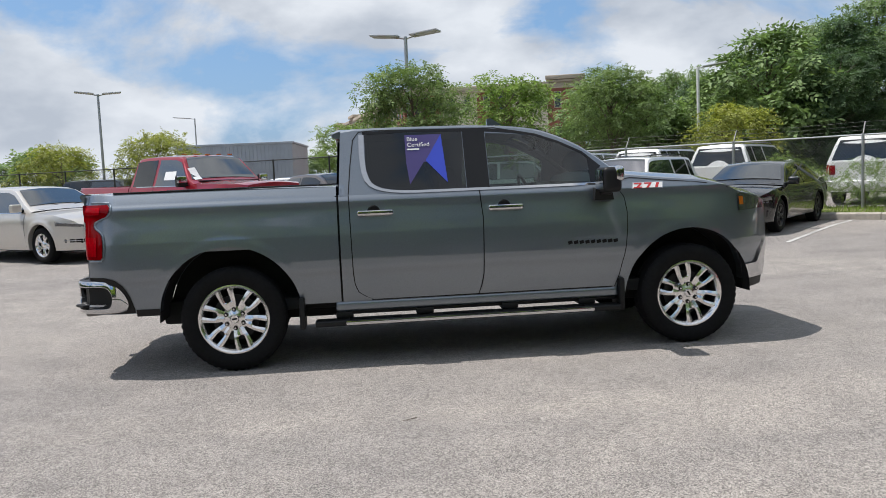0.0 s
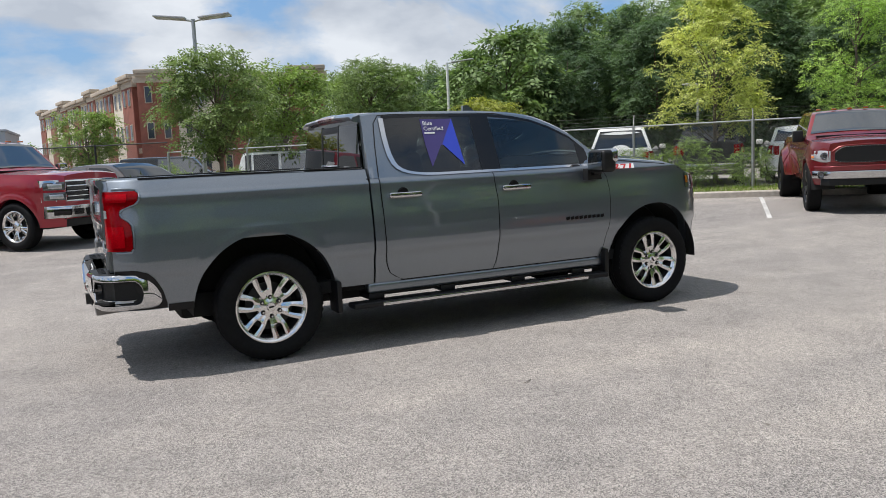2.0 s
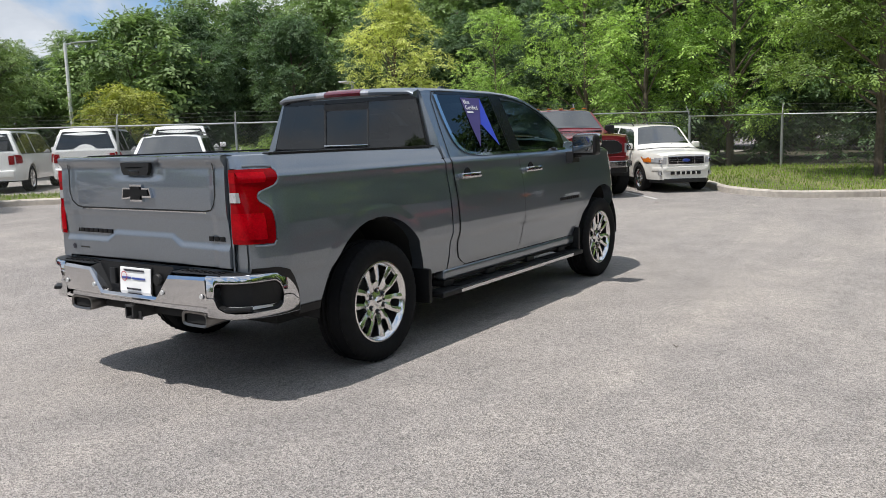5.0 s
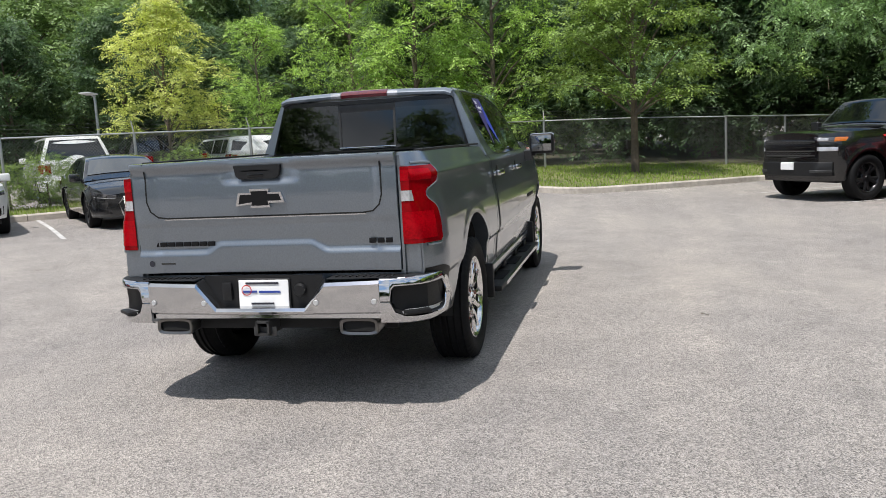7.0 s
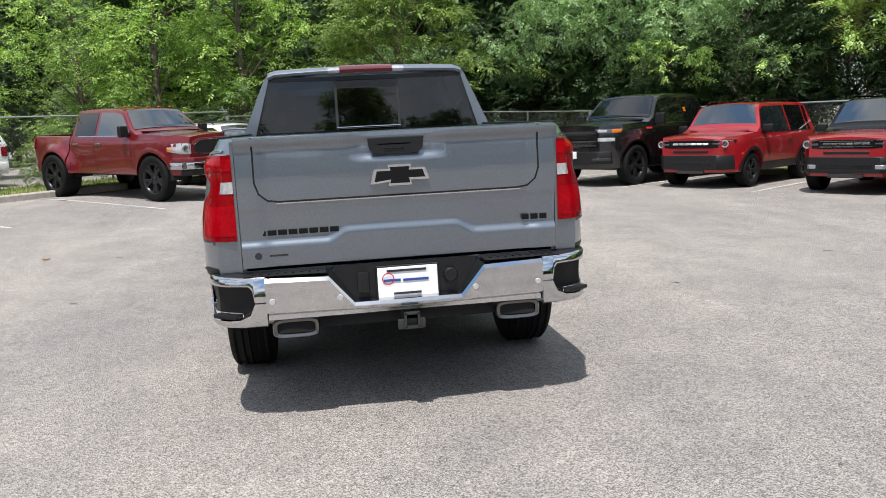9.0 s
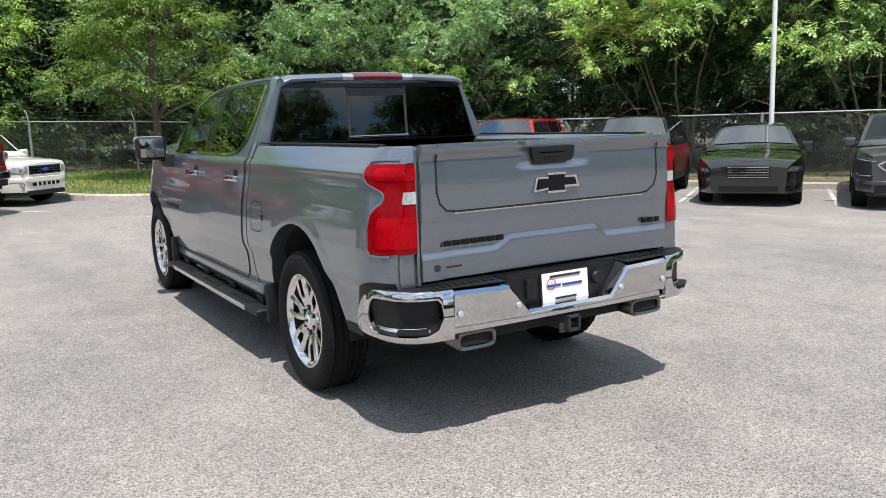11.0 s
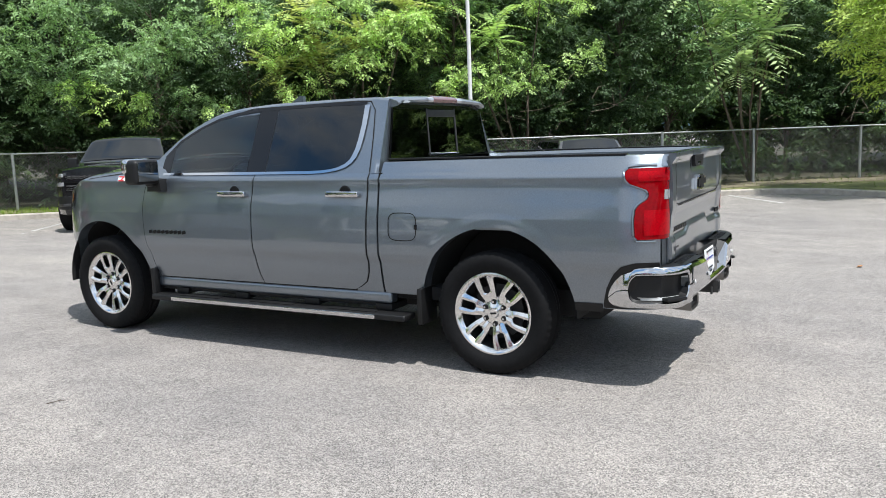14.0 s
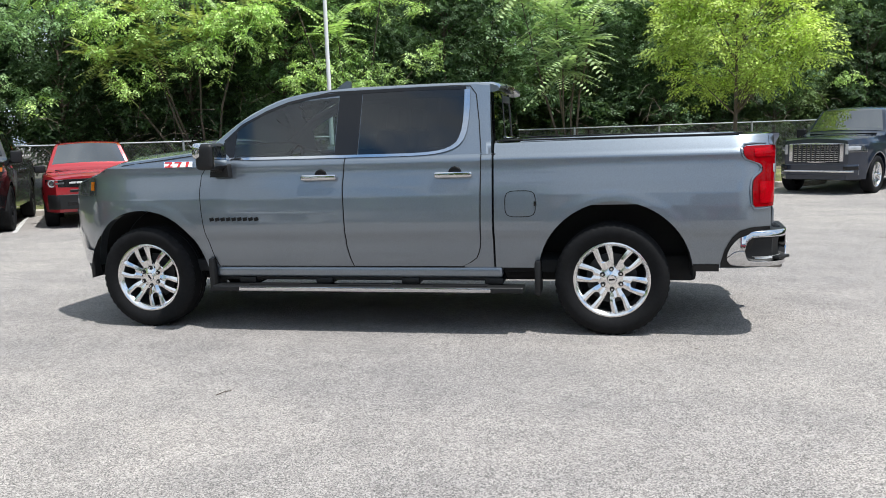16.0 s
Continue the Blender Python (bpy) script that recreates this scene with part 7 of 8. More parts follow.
        return xf - 0.75 + 0.75 * min(1.0, max(0.0, k)) ** (1 / 2.4) if k < 1 else xf
    for nm, hw, z0, z1, mat, proud in front:
        z0, z1 = z0 + lift, z1 + lift
        e = min(0.012, (z1 - z0) * 0.3)
        cols = []
        for y in np.linspace(-hw, hw, 15):
            x = front_x(y, (z0 + z1) / 2) - 0.02 * (y / half) ** 2
            cols.append([(x - 0.03, y, z0), (x + proud - 0.008, y, z0 + 0.002), (x + proud, y, z0 + e), (x + proud, y, z1 - e), (x + proud - 0.008, y, z1 - 0.002), (x - 0.03, y, z1)])
        bm = sheet(cols)
        for c in (cols[0], cols[-1]):
            bm.faces.new([bm.verts.new(q) for q in c])
        part(nm, bm, mat, root)
    for kind_, nm, *q in details:
        if kind_ == "patch":
            y0, y1, lo, hi, mat, proud = q
            for s in ((1,) if y0 < 0 else (-1, 1)):
                cols = []
                for y in np.linspace(y0, y1, 13):
                    z0 = (lo(abs(y)) if callable(lo) else lo) + lift
                    z1 = (hi(abs(y)) if callable(hi) else hi) + lift
                    e = min(0.010, (z1 - z0) * 0.3)
                    cols.append([(front_x(y, z) + d - 0.02 * (y / half) ** 2, s * y, z) for z, d in ((z0, -0.03), (z0 + 0.002, proud - 0.007), (z0 + e, proud), (z0 + (z1 - z0) * 0.35, proud), (z0 + (z1 - z0) * 0.65, proud), (z1 - e, proud), (z1 - 0.002, proud - 0.007), (z1, -0.03))])
                bm = sheet(cols)
                for c in (cols[0], cols[-1]):
                    bm.faces.new([bm.verts.new(p_) for p_ in c])
                part(nm, bm, mat, root)
        elif kind_ == "ring":
            y, z, r0, r1, mat, proud = q
            for s in (-1, 1):
                ob = part(nm, lathe([(r0, 0.0), (r0 + (r1 - r0) * 0.3, -0.012), (r1 - (r1 - r0) * 0.2, -0.012), (r1, 0.006)], 24), mat, root)
                ob.matrix_basis = pose(front_x(y, z + lift) + proud, s * y, z + lift, 0, 0, 90 + s * 14)
        elif kind_ == "wave":
            hw, z, amp, step, mat, proud = q
            n = int(2 * hw / step)
            pts = [(front_x(-hw + step * i, z + lift) + proud, -hw + step * i, z + lift + amp * (1 if i % 2 else -1)) for i in range(n + 1)]
            part(nm, tube(pts, 0.0055, 4), mat, root)
        elif kind_ == "stud":
            for y, z in q[0]:
                part(nm, box(0.012, 0.016, 0.016, (front_x(y, z + lift) + q[2], y, z + lift), 0.004, 1), q[1], root)
        elif kind_ == "side":
            x0, x1, z0, z1, mat = q
            for s in (-1, 1):
                part(nm, xpatch(x0, x1, lambda x: z0 + lift, lambda x: z1 + lift, side, s, 4, 5, 0.012), mat, root)
        elif kind_ == "pane":
            x0, x1, z0, z1, mat, s = q
            part(nm, xpatch(x0, x1, lambda x: z0 + lift, lambda x: z1 + lift, gh, s, 3, 3, 0.010), mat, root)
        elif kind_ == "screen":
            x0, x1, y0, y1, mat = q
            part(nm, sheet([[(x, y, rooft(x) + 0.019 + 0.035 * (1 - (y / 0.75) ** 2)) for y in np.linspace(y0, y1, 4)] for x in np.linspace(x0, x1, 4)]), mat, root)
    part("rear_bumper", box(0.14, W * 0.84, 0.22, (xr - 0.02, 0, sill + 0.2), 0.05, 3), CHROME if kind == "pickup" else paint, root)
    root.scale = (size, size, size)
    hubs = [(k * wb / 2, s * (half - 0.13), r) for k in (1, -1) for s in (-1, 1)]
    if dually:
        hubs += [(-wb / 2, s * (half + 0.05), r) for s in (-1, 1)]
    wheel_set(root, hubs, r, 0.23 if kind == "sedan" else 0.27, r * 0.66, rim_mat or ALLOY, pairs, False, 0.14, pairs != 10)
    return root


ROW_A = (-0.70, -0.71)
ROW_B = (-0.58, 0.81)


def grille(hw, z0, z1, mat, bars, bar_mat, proud=0.02):
    out = [("grille", hw, z0, z1, mat, proud)]
    for k in range(bars):
        z = z0 + (z1 - z0) * (k + 0.5) / bars
        out.append(("grille_bar", hw * 0.94, z - 0.012, z + 0.012, bar_mat, proud + 0.012))
    return out


vehicle("white_suv", "white sporty crossover with black grille parked by the kerb", "car", (4.25, 9.25), ROW_A, "suv", P_WHITE, 4.72, 1.9, 1.66, 2.86, 0.37, size=0.89, heads=False, belt=1.0, hood=1.0,
        front=[("air_intake", 0.50, 0.30, 0.44, GLOSS_BLACK, 0.02), ("lower_lip", 0.78, 0.24, 0.30, BLACK_PLASTIC, 0.02)], rails=True,
        details=[("patch", "kidney_rim", 0.02, 0.36, table((0.0, 0.62), (0.3, 0.63), (0.36, 0.68)), table((0.0, 0.85), (0.3, 0.845), (0.36, 0.80)), GLOSS_BLACK, 0.022), ("patch", "headlight", 0.44, 0.90, table((0.44, 0.74), (0.90, 0.79)), table((0.44, 0.80), (0.90, 0.885)), HEADLAMP, 0.012), ("patch", "lamp_unit", 0.54, 0.80, table((0.44, 0.765), (0.90, 0.80)), table((0.44, 0.785), (0.90, 0.84)), CLEAR_LENS, 0.017), ("patch", "side_intake", 0.62, 0.88, table((0.62, 0.34), (0.88, 0.42)), table((0.62, 0.46), (0.88, 0.60)), GLOSS_BLACK, 0.012)]
        + [("patch", "kidney_slat", 0.05 + 0.06 * j, 0.062 + 0.06 * j, 0.655, 0.825, DARKSTEEL, 0.03) for j in range(5)])
vehicle("dark_sedan", "dark charcoal sports sedan parked nose out", "car", (6.1, 7.0), ROW_A, "sedan", P_CHARCOAL, 4.67, 1.81, 1.40, 2.8, 0.335, size=0.91, lamp_z=0.66, belt=0.90, hood=0.90, rim_mat=DARK_ALLOY,
        heads=False, front=[("lower_lip", 0.72, 0.20, 0.25, GLOSS_BLACK, 0.02)],
        details=[("patch", "grille_frame", -0.44, 0.44, lambda y: 0.25 if y < 0.38 else 0.25 + 5 * (y - 0.38), lambda y: 0.70 if y < 0.30 else 0.70 - 1.6 * (y - 0.30), CHROME, 0.016), ("patch", "grille", -0.415, 0.415, lambda y: 0.275 if y < 0.36 else 0.275 + 4.2 * (y - 0.36), lambda y: 0.68 if y < 0.285 else 0.68 - 1.5 * (y - 0.285), BLACK_PLASTIC, 0.022),
                 ("patch", "emblem", -0.07, 0.07, lambda y: 0.60 - 0.05 * math.sqrt(max(0, 1 - (y / 0.072) ** 2)), lambda y: 0.60 + 0.05 * math.sqrt(max(0.01, 1 - (y / 0.072) ** 2)), CHROME, 0.034),
                 ("patch", "headlight", 0.46, 0.86, table((0.46, 0.60), (0.86, 0.66)), table((0.46, 0.66), (0.86, 0.755)), HEADLAMP, 0.012), ("patch", "lamp_strip", 0.48, 0.84, table((0.46, 0.585), (0.86, 0.628)), table((0.46, 0.602), (0.86, 0.648)), CLEAR_LENS, 0.014), ("patch", "side_intake", 0.56, 0.84, table((0.56, 0.30), (0.84, 0.34)), table((0.56, 0.34), (0.84, 0.50)), GLOSS_BLACK, 0.012)]
        + [("wave", "grille_mesh", 0.33, 0.31 + 0.045 * j, 0.012, 0.04, GLOSS_BLACK, 0.028) for j in range(8)])
vehicle("lifted_pickup", "lifted deep red crew-cab pickup with black mesh grille", "pickup truck", (9.98, 2.84), (-0.69, -0.72), "pickup", P_DEEPRED, 5.55, 1.98, 1.97, 3.45, 0.485, DARK_ALLOY, size=0.935, lift=0.22, lamp_z=0.95, belt=1.15, hood=1.19,
        heads=False, front=[("front_bumper", 0.93, 0.46, 0.60, CHROME, 0.09), ("bumper_top", 0.90, 0.605, 0.70, P_DEEPRED, 0.06), ("bumper_opening", 0.80, 0.33, 0.455, BLACK_PLASTIC, 0.06)], dually=True, markers=1,
        details=[("patch", "grille_surround", -0.63, 0.63, table((0.0, 0.715), (0.50, 0.73), (0.63, 0.79)), table((0.0, 1.10), (0.45, 1.085), (0.57, 1.04), (0.63, 0.98)), P_DEEPRED, 0.02), ("patch", "grille", -0.585, 0.585, table((0.0, 0.745), (0.50, 0.757), (0.585, 0.80)), table((0.0, 1.07), (0.42, 1.06), (0.54, 1.01), (0.585, 0.95)), BLACK_PLASTIC, 0.032),
                 ("patch", "headlight", 0.655, 0.94, table((0.66, 0.77), (0.80, 0.765), (0.94, 0.82)), table((0.66, 0.985), (0.80, 1.0), (0.94, 0.985)), CLEAR_LENS, 0.012), ("ring", "lamp_unit", 0.755, 0.885, 0.03, 0.075, CHROME, 0.03), ("ring", "lamp_eye", 0.755, 0.885, 0.0, 0.03, HEADLAMP, 0.03), ("patch", "turn_signal", 0.905, 0.945, 0.84, 0.90, AMBER, 0.016), ("ring", "fog_lamp", 0.80, 0.53, 0.0, 0.062, HEADLAMP, 0.10), ("ring", "fog_rim", 0.80, 0.53, 0.06, 0.078, CHROME, 0.10),
                 ("stud", "grille_stud", [(y, float(np.interp(abs(y), (0, 0.42, 0.54, 0.585), (1.055, 1.045, 0.995, 0.95)))) for y in np.linspace(-0.56, 0.56, 17)] + [(y, float(np.interp(abs(y), (0, 0.50, 0.585), (0.76, 0.772, 0.81)))) for y in np.linspace(-0.56, 0.56, 17)], CHROME, 0.036)])
vehicle("cream_suv", "cream-white compact boxy SUV with chrome grille", "car", (11.95, 1.5), (-0.74, -0.67), "suv", P_CREAM, 4.44, 1.8, 1.70, 2.62, 0.355, size=0.85, lamp_z=0.83, belt=1.06, hood=1.06,
        heads=False, front=[("grille_frame", 0.485, 0.72, 0.945, CHROME, 0.022), ("grille", 0.455, 0.745, 0.92, GLOSS_BLACK, 0.028), ("air_intake", 0.40, 0.47, 0.55, GLOSS_BLACK, 0.035), ("bumper_bar", 0.80, 0.56, 0.68, P_CREAM, 0.035), ("lower_lip", 0.80, 0.26, 0.37, BLACK_PLASTIC, 0.02)], rails=True,
        details=[("patch", "grille_bar", -0.455, 0.455, z, z + 0.02, CHROME, 0.036) for z in (0.795, 0.85)] + [("patch", "grille_bar", y, y + 0.018, 0.745, 0.92, CHROME, 0.034) for y in (-0.24, 0.22)] + [("patch", "intake_bar", -0.30 + 0.14 * j, -0.27 + 0.14 * j, 0.47, 0.55, P_CREAM, 0.04) for j in range(5)]
        + [("patch", "emblem", -0.10, 0.10, lambda y: 0.833 - 0.042 * math.sqrt(max(0, 1 - (y / 0.105) ** 2)), lambda y: 0.833 + 0.042 * math.sqrt(max(0.01, 1 - (y / 0.105) ** 2)), BLUE_INK, 0.045),
           ("patch", "headlight", 0.52, 0.88, table((0.5, 0.745), (0.9, 0.78)), table((0.5, 0.92), (0.9, 0.915)), CLEAR_LENS, 0.012), ("ring", "lamp_unit", 0.66, 0.835, 0.0, 0.055, CHROME, 0.022), ("patch", "turn_signal", 0.82, 0.90, 0.78, 0.915, AMBER, 0.016), ("ring", "fog_rim", 0.66, 0.51, 0.05, 0.068, GALV, 0.025), ("ring", "fog_lamp", 0.66, 0.51, 0.0, 0.05, CLEAR_LENS, 0.02)])
vehicle("black_pickup", "black crew-cab pickup with dark grille", "pickup truck", (10.06, -5.77), (-0.55, 0.835), "pickup", P_BLACK, 5.85, 2.02, 1.93, 3.74, 0.425, DARK_ALLOY, glass=GLASS, lift=0.04, lamp_z=1.0, belt=1.24, hood=1.28,
        front=grille(0.66, 0.78, 1.12, GLOSS_BLACK, 4, DARKSTEEL) + [("front_bumper", 0.86, 0.44, 0.70, BLACK_PLASTIC, 0.06), ("number_plate", 0.155, 0.55, 0.70, WHITE_PLASTIC, 0.085)], heads=False,
        details=[("patch", "headlight", 0.60, 0.93, 1.065, 1.165, HEADLAMP, 0.012), ("patch", "lamp_eye", 0.66, 0.80, 1.085, 1.145, CLEAR_LENS, 0.017), ("patch", "turn_signal", 0.86, 0.955, 1.07, 1.16, AMBER, 0.016), ("patch", "lower_lamp", 0.64, 0.90, 0.90, 0.985, CLEAR_LENS, 0.012), ("patch", "grille_beam", -0.62, 0.62, 0.965, 1.02, GLOSS_BLACK, 0.04), ("patch", "bumper_corner", 0.55, 0.86, 0.50, 0.56, DARKSTEEL, 0.07), ("side", "side_badge", 1.30, 1.52, 1.13, 1.17, RED_INK), ("pane", "yellow_sticker", -0.25, -0.15, 1.48, 1.58, AMBER, 1)]
        + [("wave", "grille_mesh", 0.60, z, 0.012, 0.05, DARKSTEEL, 0.035) for z in (0.82, 0.86, 0.90, 1.05, 1.09)])
for k, (px_, py_) in enumerate(((8.35, -7.5), (5.95, -9.15))):
    vehicle("red_suv", "hot red boxy compact SUV with grey lettering bar" if k == 0 else "hot red boxy compact SUV with white roof-line grille bar", "car", (px_, py_), (-0.575, 0.818), "suv", P_ORANGE_RED, 4.39, 1.89, 1.78, 2.67, 0.36, DARK_ALLOY, lamp_z=0.93, belt=1.12, hood=1.13, cladding=True, rails=True,
            heads=False, slope=0.46, size=0.93, roof_paint=GLOSS_BLACK if k else None,
            front=[("grille", 0.86, 0.845, 1.015, GLOSS_BLACK, 0.012), ("lower_slot", 0.40, 0.745, 0.80, BLACK_PLASTIC, 0.014), ("front_bumper", 0.84, 0.40, 0.70, BLACK_PLASTIC, 0.05), ("bumper_slot", 0.46, 0.47, 0.56, GLOSS_BLACK, 0.053), ("skid_plate", 0.30, 0.31, 0.39, DARKSTEEL, 0.04)],
            details=[("ring", "headlight_ring", 0.735, 0.93, 0.052, 0.078, CLEAR_LENS, 0.035), ("ring", "headlight_eye", 0.735, 0.93, 0.0, 0.046, HEADLAMP, 0.03), ("patch", "lamp_bar", 0.50, 0.66, 0.91, 0.95, HEADLAMP, 0.02), ("patch", "lamp_bar", 0.52, 0.85, 0.992, 1.004, CLEAR_LENS, 0.02), ("side", "side_marker", 1.75, 1.80, 0.70, 0.74, AMBER)]
            + [("patch", "badge_bar", -0.405 + 0.138 * j, -0.285 + 0.138 * j, 0.912, 0.957, WHITE_PLASTIC if not k else CHROME, 0.026) for j in range(6)]
            + ([("patch", "chrome_bar", -0.47, 0.47, z, z + 0.022, CHROME, 0.022) for z in (0.872, 0.972)] + [("patch", "fog_frame", 0.52, 0.70, 0.475, 0.555, GALV, 0.056)] if k else []))
vehicle("black_sedan", "black older sedan with chrome grille", "car", (3.65, -10.05), ROW_B, "sedan", P_BLACK, 4.85, 1.82, 1.45, 2.78, 0.335, lamp_z=0.66, belt=0.93, hood=0.92,
        front=grille(0.36, 0.50, 0.72, GLOSS_BLACK, 5, CHROME) + [("air_intake", 0.5, 0.26, 0.38, GLOSS_BLACK, 0.01)])
vehicle("grey_suv", "dark carbon-grey mid-size SUV with silver mesh grille", "car", (1.3, -11.2), (-0.54, 0.84), "suv", P_EDGE, 4.78, 1.92, 1.72, 2.85, 0.37, size=0.94, glass=GLASS, lamp_z=0.90, belt=1.08, hood=1.08,
        heads=False, front=[("air_intake", 0.62, 0.34, 0.46, GLOSS_BLACK, 0.03), ("lower_lip", 0.74, 0.27, 0.34, BLACK_PLASTIC, 0.03), ("bumper_bar", 0.80, 0.475, 0.54, P_EDGE, 0.045)],
        details=[("patch", "grille_frame", -0.585, 0.585, table((0.0, 0.605), (0.33, 0.625), (0.50, 0.72), (0.585, 0.80)), table((0.0, 0.925), (0.45, 0.91), (0.585, 0.83)), CHROME, 0.022), ("patch", "grille", -0.545, 0.545, table((0.0, 0.632), (0.31, 0.652), (0.47, 0.735), (0.545, 0.805)), table((0.0, 0.90), (0.43, 0.887), (0.545, 0.825)), DARKSTEEL, 0.027),
                 ("patch", "emblem", -0.085, 0.085, lambda y: 0.79 - 0.035 * math.sqrt(max(0, 1 - (y / 0.09) ** 2)), lambda y: 0.79 + 0.035 * math.sqrt(max(0.01, 1 - (y / 0.09) ** 2)), GALV, 0.045),
                 ("patch", "headlight", 0.56, 0.93, table((0.56, 0.855), (0.93, 0.90)), table((0.56, 0.885), (0.75, 0.945), (0.93, 0.965)), HEADLAMP, 0.014), ("patch", "lamp_strip", 0.60, 0.92, table((0.56, 0.858), (0.93, 0.906)), table((0.56, 0.872), (0.93, 0.925)), CLEAR_LENS, 0.02), ("patch", "fog_pod", 0.64, 0.90, table((0.64, 0.60), (0.90, 0.56)), table((0.64, 0.64), (0.90, 0.70)), BLACK_PLASTIC, 0.012), ("patch", "fog_lamp", 0.68, 0.86, 0.615, 0.635, CLEAR_LENS, 0.02)]
        + [("wave", "grille_mesh", hw, z, 0.010, 0.035, CHROME, 0.036) for hw, z in ((0.33, 0.655), (0.40, 0.69), (0.45, 0.725), (0.48, 0.76), (0.51, 0.795), (0.52, 0.83), (0.46, 0.865))])
vehicle("navy_pickup", "dark navy crew-cab pickup with tall chrome grille", "pickup truck", (-6.9, -13.5), (0.58, 0.815), "pickup", P_NAVY, 5.85, 2.03, 1.93, 3.64, 0.42, lamp_z=1.02, belt=1.24, hood=1.28,
        front=grille(0.52, 0.72, 1.14, GLOSS_BLACK, 9, CHROME) + [("front_bumper", 0.86, 0.44, 0.68, P_NAVY, 0.06), ("bumper_trim", 0.80, 0.50, 0.545, CHROME, 0.075)], heads=False,
        details=[("patch", "grille_frame", -0.60, 0.60, table((0.0, 0.70), (0.6, 0.74)), table((0.0, 1.165), (0.6, 1.14)), CHROME, 0.016), ("patch", "headlight", 0.66, 0.96, 0.94, 1.12, HEADLAMP, 0.012), ("patch", "lamp_unit", 0.70, 0.88, 0.985, 1.08, CLEAR_LENS, 0.018), ("patch", "lamp_strip", 0.64, 0.70, 0.90, 1.13, CLEAR_LENS, 0.018), ("patch", "fog_pod", 0.62, 0.86, 0.56, 0.64, GLOSS_BLACK, 0.07)]
        + [("patch", "grille_slat", -0.5 + 0.1 * j, -0.484 + 0.1 * j, 0.73, 1.13, DARKSTEEL, 0.036) for j in range(11)])
vehicle("heavy_pickup", "bright red heavy-duty crew-cab pickup with chrome grille", "pickup truck", (-3.24, 10.15), (0.72, -0.69), "pickup", P_RED, 6.2, 2.05, 2.0, 3.95, 0.43, lift=0.06, lamp_z=1.05, belt=1.28, hood=1.33,
        front=[("grille_frame", 0.94, 0.785, 1.185, CHROME, 0.010), ("grille", 0.66, 0.815, 1.155, GLOSS_BLACK, 0.018)] + [("grille_bar", 0.66, z, z + 0.030, CHROME, 0.034) for z in (0.875, 0.965, 1.055)] + [("emblem", 0.14, 0.945, 1.03, CHROME, 0.05), ("front_bumper", 0.92, 0.50, 0.72, CHROME, 0.09), ("air_dam", 0.7, 0.34, 0.48, BLACK_PLASTIC, 0.04), ("tow_opening", 0.30, 0.53, 0.66, GLOSS_BLACK, 0.095)], markers=1, chrome_mirror=True, heads=False,
        details=[("patch", "headlight", 0.69, 0.92, 1.00, 1.15, HEADLAMP, 0.018), ("patch", "headlight", 0.69, 0.92, 0.82, 0.965, HEADLAMP, 0.018), ("patch", "lamp_unit", 0.74, 0.88, 1.03, 1.12, CLEAR_LENS, 0.024), ("patch", "lamp_unit", 0.74, 0.88, 0.85, 0.93, CLEAR_LENS, 0.024), ("patch", "bumper_pocket", 0.36, 0.60, 0.545, 0.665, GLOSS_BLACK, 0.094), ("patch", "bumper_pocket", 0.66, 0.86, 0.545, 0.665, GLOSS_BLACK, 0.094), ("side", "fender_vent", 1.30, 1.38, 0.92, 1.20, CHROME), ("side", "vent_inlay", 1.32, 1.36, 0.95, 1.17, GLOSS_BLACK), ("screen", "white_sticker", 1.05, 1.30, -0.80, -0.62, WHITE_PLASTIC), ("pane", "white_sticker", 0.35, 0.75, 1.42, 1.60, WHITE_PLASTIC, -1)])
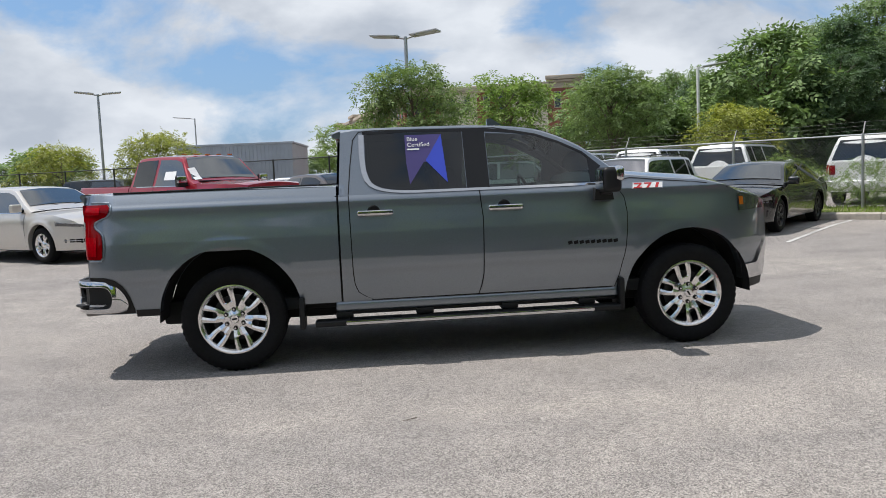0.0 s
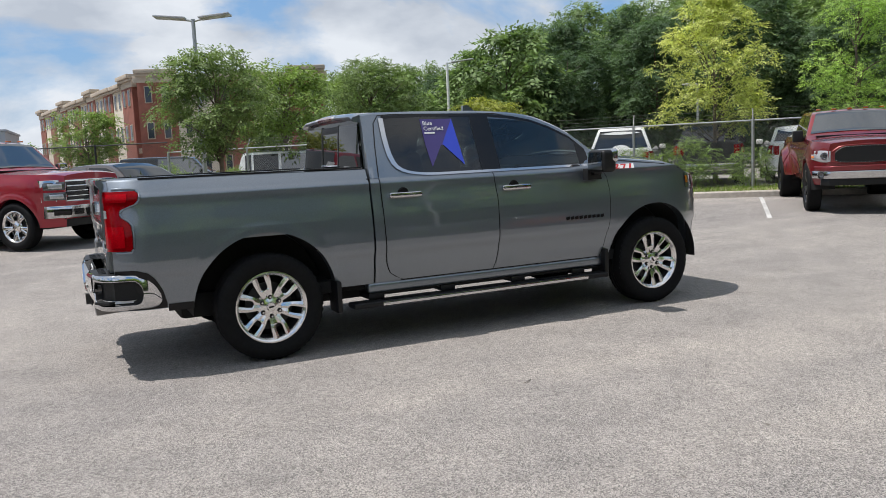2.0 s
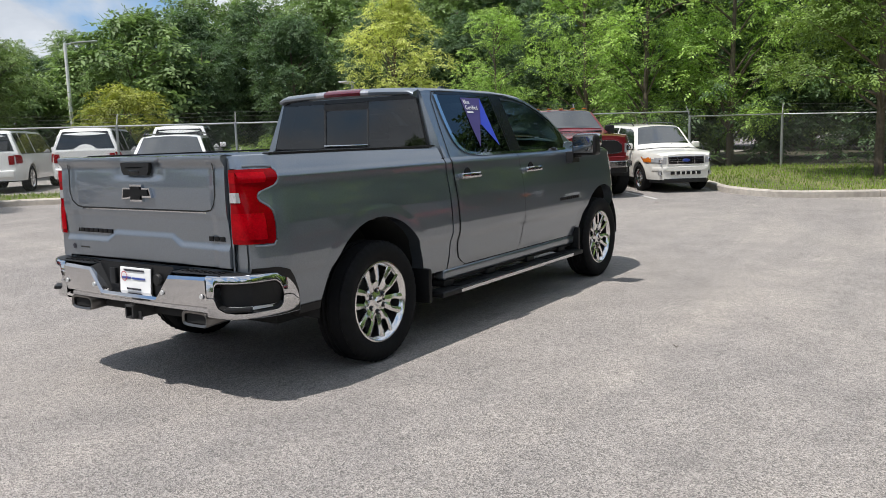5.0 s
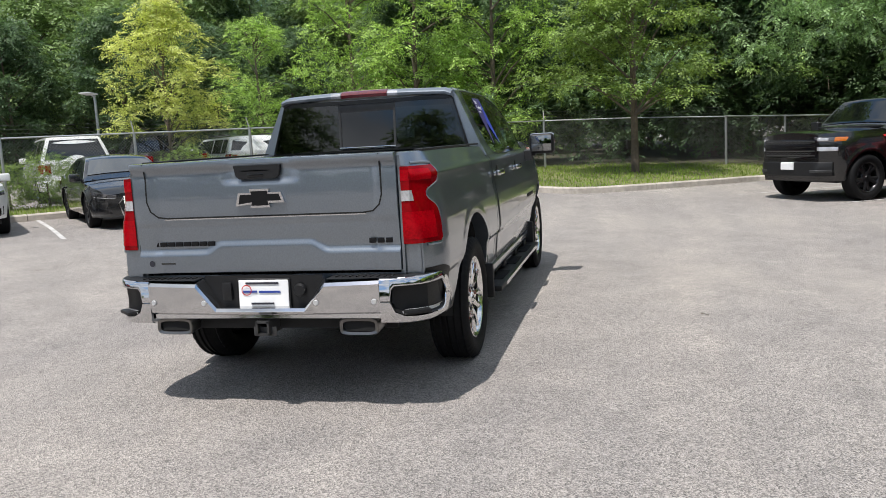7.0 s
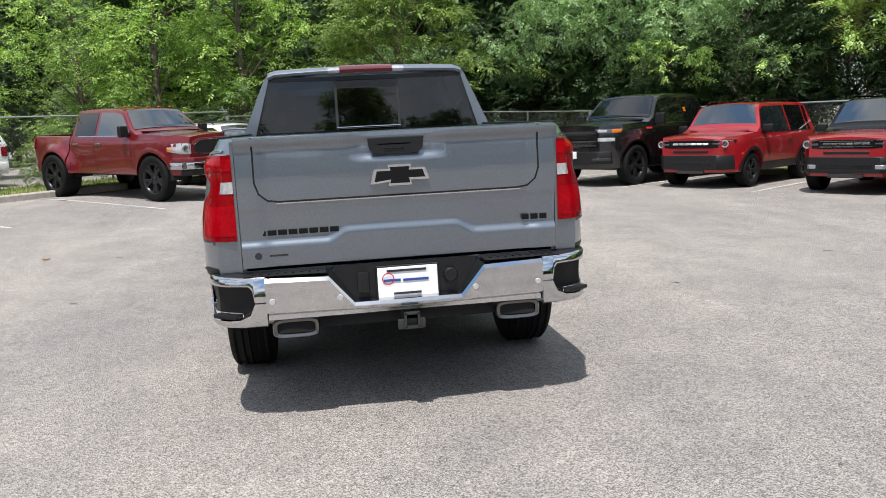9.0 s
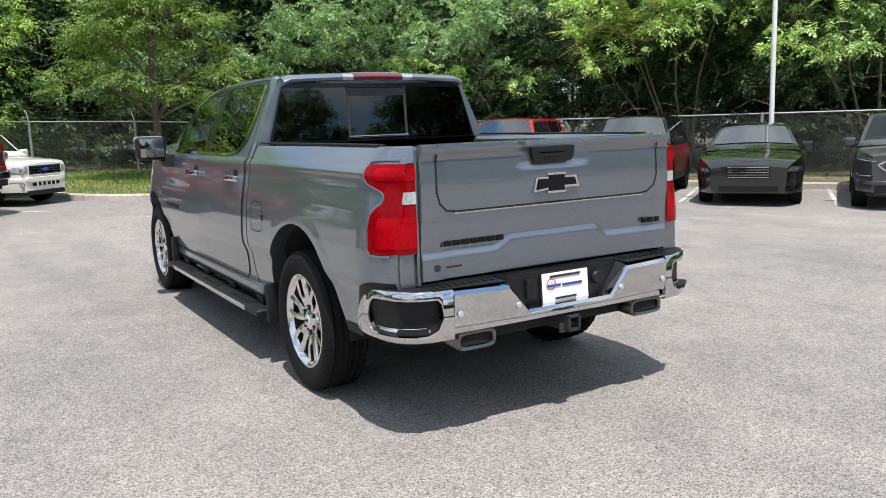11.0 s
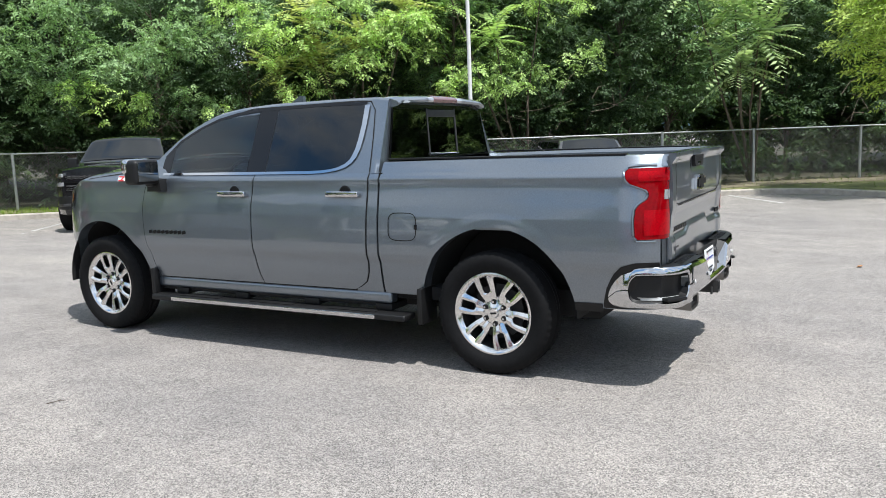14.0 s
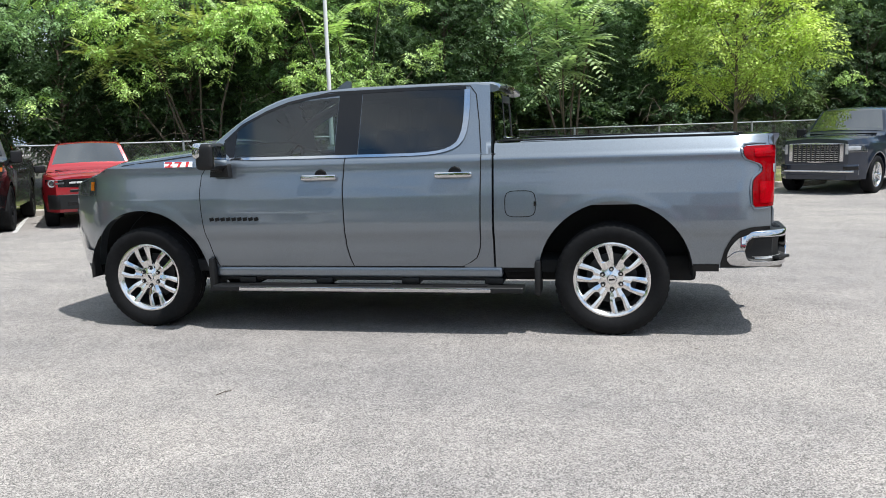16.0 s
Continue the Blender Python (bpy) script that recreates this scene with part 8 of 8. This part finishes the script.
vehicle("champagne_sedan", "champagne-silver mid-size sedan parked nose out", "car", (-6.62, 9.95), (0.80, -0.60), "sedan", P_CHAMPAGNE, size=1.04, L=4.88, W=1.86, H=1.45, wb=2.83, r=0.335, lamp_z=0.70, belt=0.95, hood=0.94, heads=False,
        details=[("patch", "headlight", 0.56, 0.90, table((0.5, 0.655), (0.9, 0.70)), table((0.5, 0.70), (0.9, 0.775)), HEADLAMP, 0.012), ("patch", "lamp_strip", 0.60, 0.88, table((0.5, 0.690), (0.9, 0.755)), table((0.5, 0.702), (0.9, 0.772)), CLEAR_LENS, 0.016), ("patch", "fog_pod", 0.60, 0.86, 0.38, 0.46, GLOSS_BLACK, 0.012), ("patch", "fog_strip", 0.64, 0.84, 0.41, 0.43, CLEAR_LENS, 0.018)],
        front=grille(0.48, 0.46, 0.66, GLOSS_BLACK, 3, BLACK_PLASTIC) + [("grille_wing", 0.62, 0.665, 0.695, CHROME, 0.03), ("air_intake", 0.6, 0.24, 0.34, GLOSS_BLACK, 0.01)])
vehicle("bronze_sedan", "dark bronze-grey sedan seen from behind", "car", (-2.85, 16.9), (-0.55, 0.83), "sedan", P_MAROON, 4.85, 1.86, 1.45, 2.8, 0.335, lamp_z=0.68, belt=0.95)
# beyond the fence
FAR = (0.70, 0.71)
def far_row():
    n, d = Vector((0.71, 0.70)).normalized(), Vector((0.70, -0.71)).normalized()
    rows = ((-10.0, "far_suv", "white large SUV beyond the fence", "car", "suv", P_WHITE, 1.85), (-7.2, "far_suv", "white estate SUV beyond the fence", "car", "suv", P_WHITE, 1.85), (-4.5, "far_suv", "white large SUV beyond the fence", "car", "suv", P_WHITE, 1.85),
            (-0.5, "far_suv", "white large SUV beyond the fence", "car", "suv", P_WHITE, 1.88), (2.1, "far_pickup", "dark grey pickup beyond the fence", "pickup truck", "pickup", P_EDGE, 1.90), (4.75, "far_suv", "white SUV with grey roof rails beyond the fence", "car", "suv", P_WHITE, 1.66))
    for s, nm, lb, cat, kd, pt, h in rows:
        p = n * 22.5 + d * s
        vehicle(nm, lb, cat, (p.x, p.y), FAR, kd, pt, 5.2 if kd == "suv" else 5.8, 2.0, h, 3.1 if kd == "suv" else 3.6, 0.39, lift=0.03, belt=1.12 if kd == "suv" else 1.22, group="cars beyond the fence", rails=kd == "suv")
    for x, y, pt, kd, lb in ((-9.5, 27.0, P_CHARCOAL, "suv", "dark SUV behind the dark fence"), (-14, 29, P_CHARCOAL, "sedan", "dark sedan behind the dark fence"), (-1.8, 24.5, P_SILVER, "sedan", "silver sedan behind the dark fence"), (2.6, 24.0, P_CHARCOAL, "suv", "dark SUV behind the dark fence"), (6.5, 21.5, P_WHITE, "suv", "white SUV behind the fence")):
        vehicle("far_car", lb, "car", (x, y), (0.9, -0.3), kd, pt, 4.7, 1.85, 1.7 if kd == "suv" else 1.45, 2.75, 0.35, group="cars beyond the fence")


far_row()
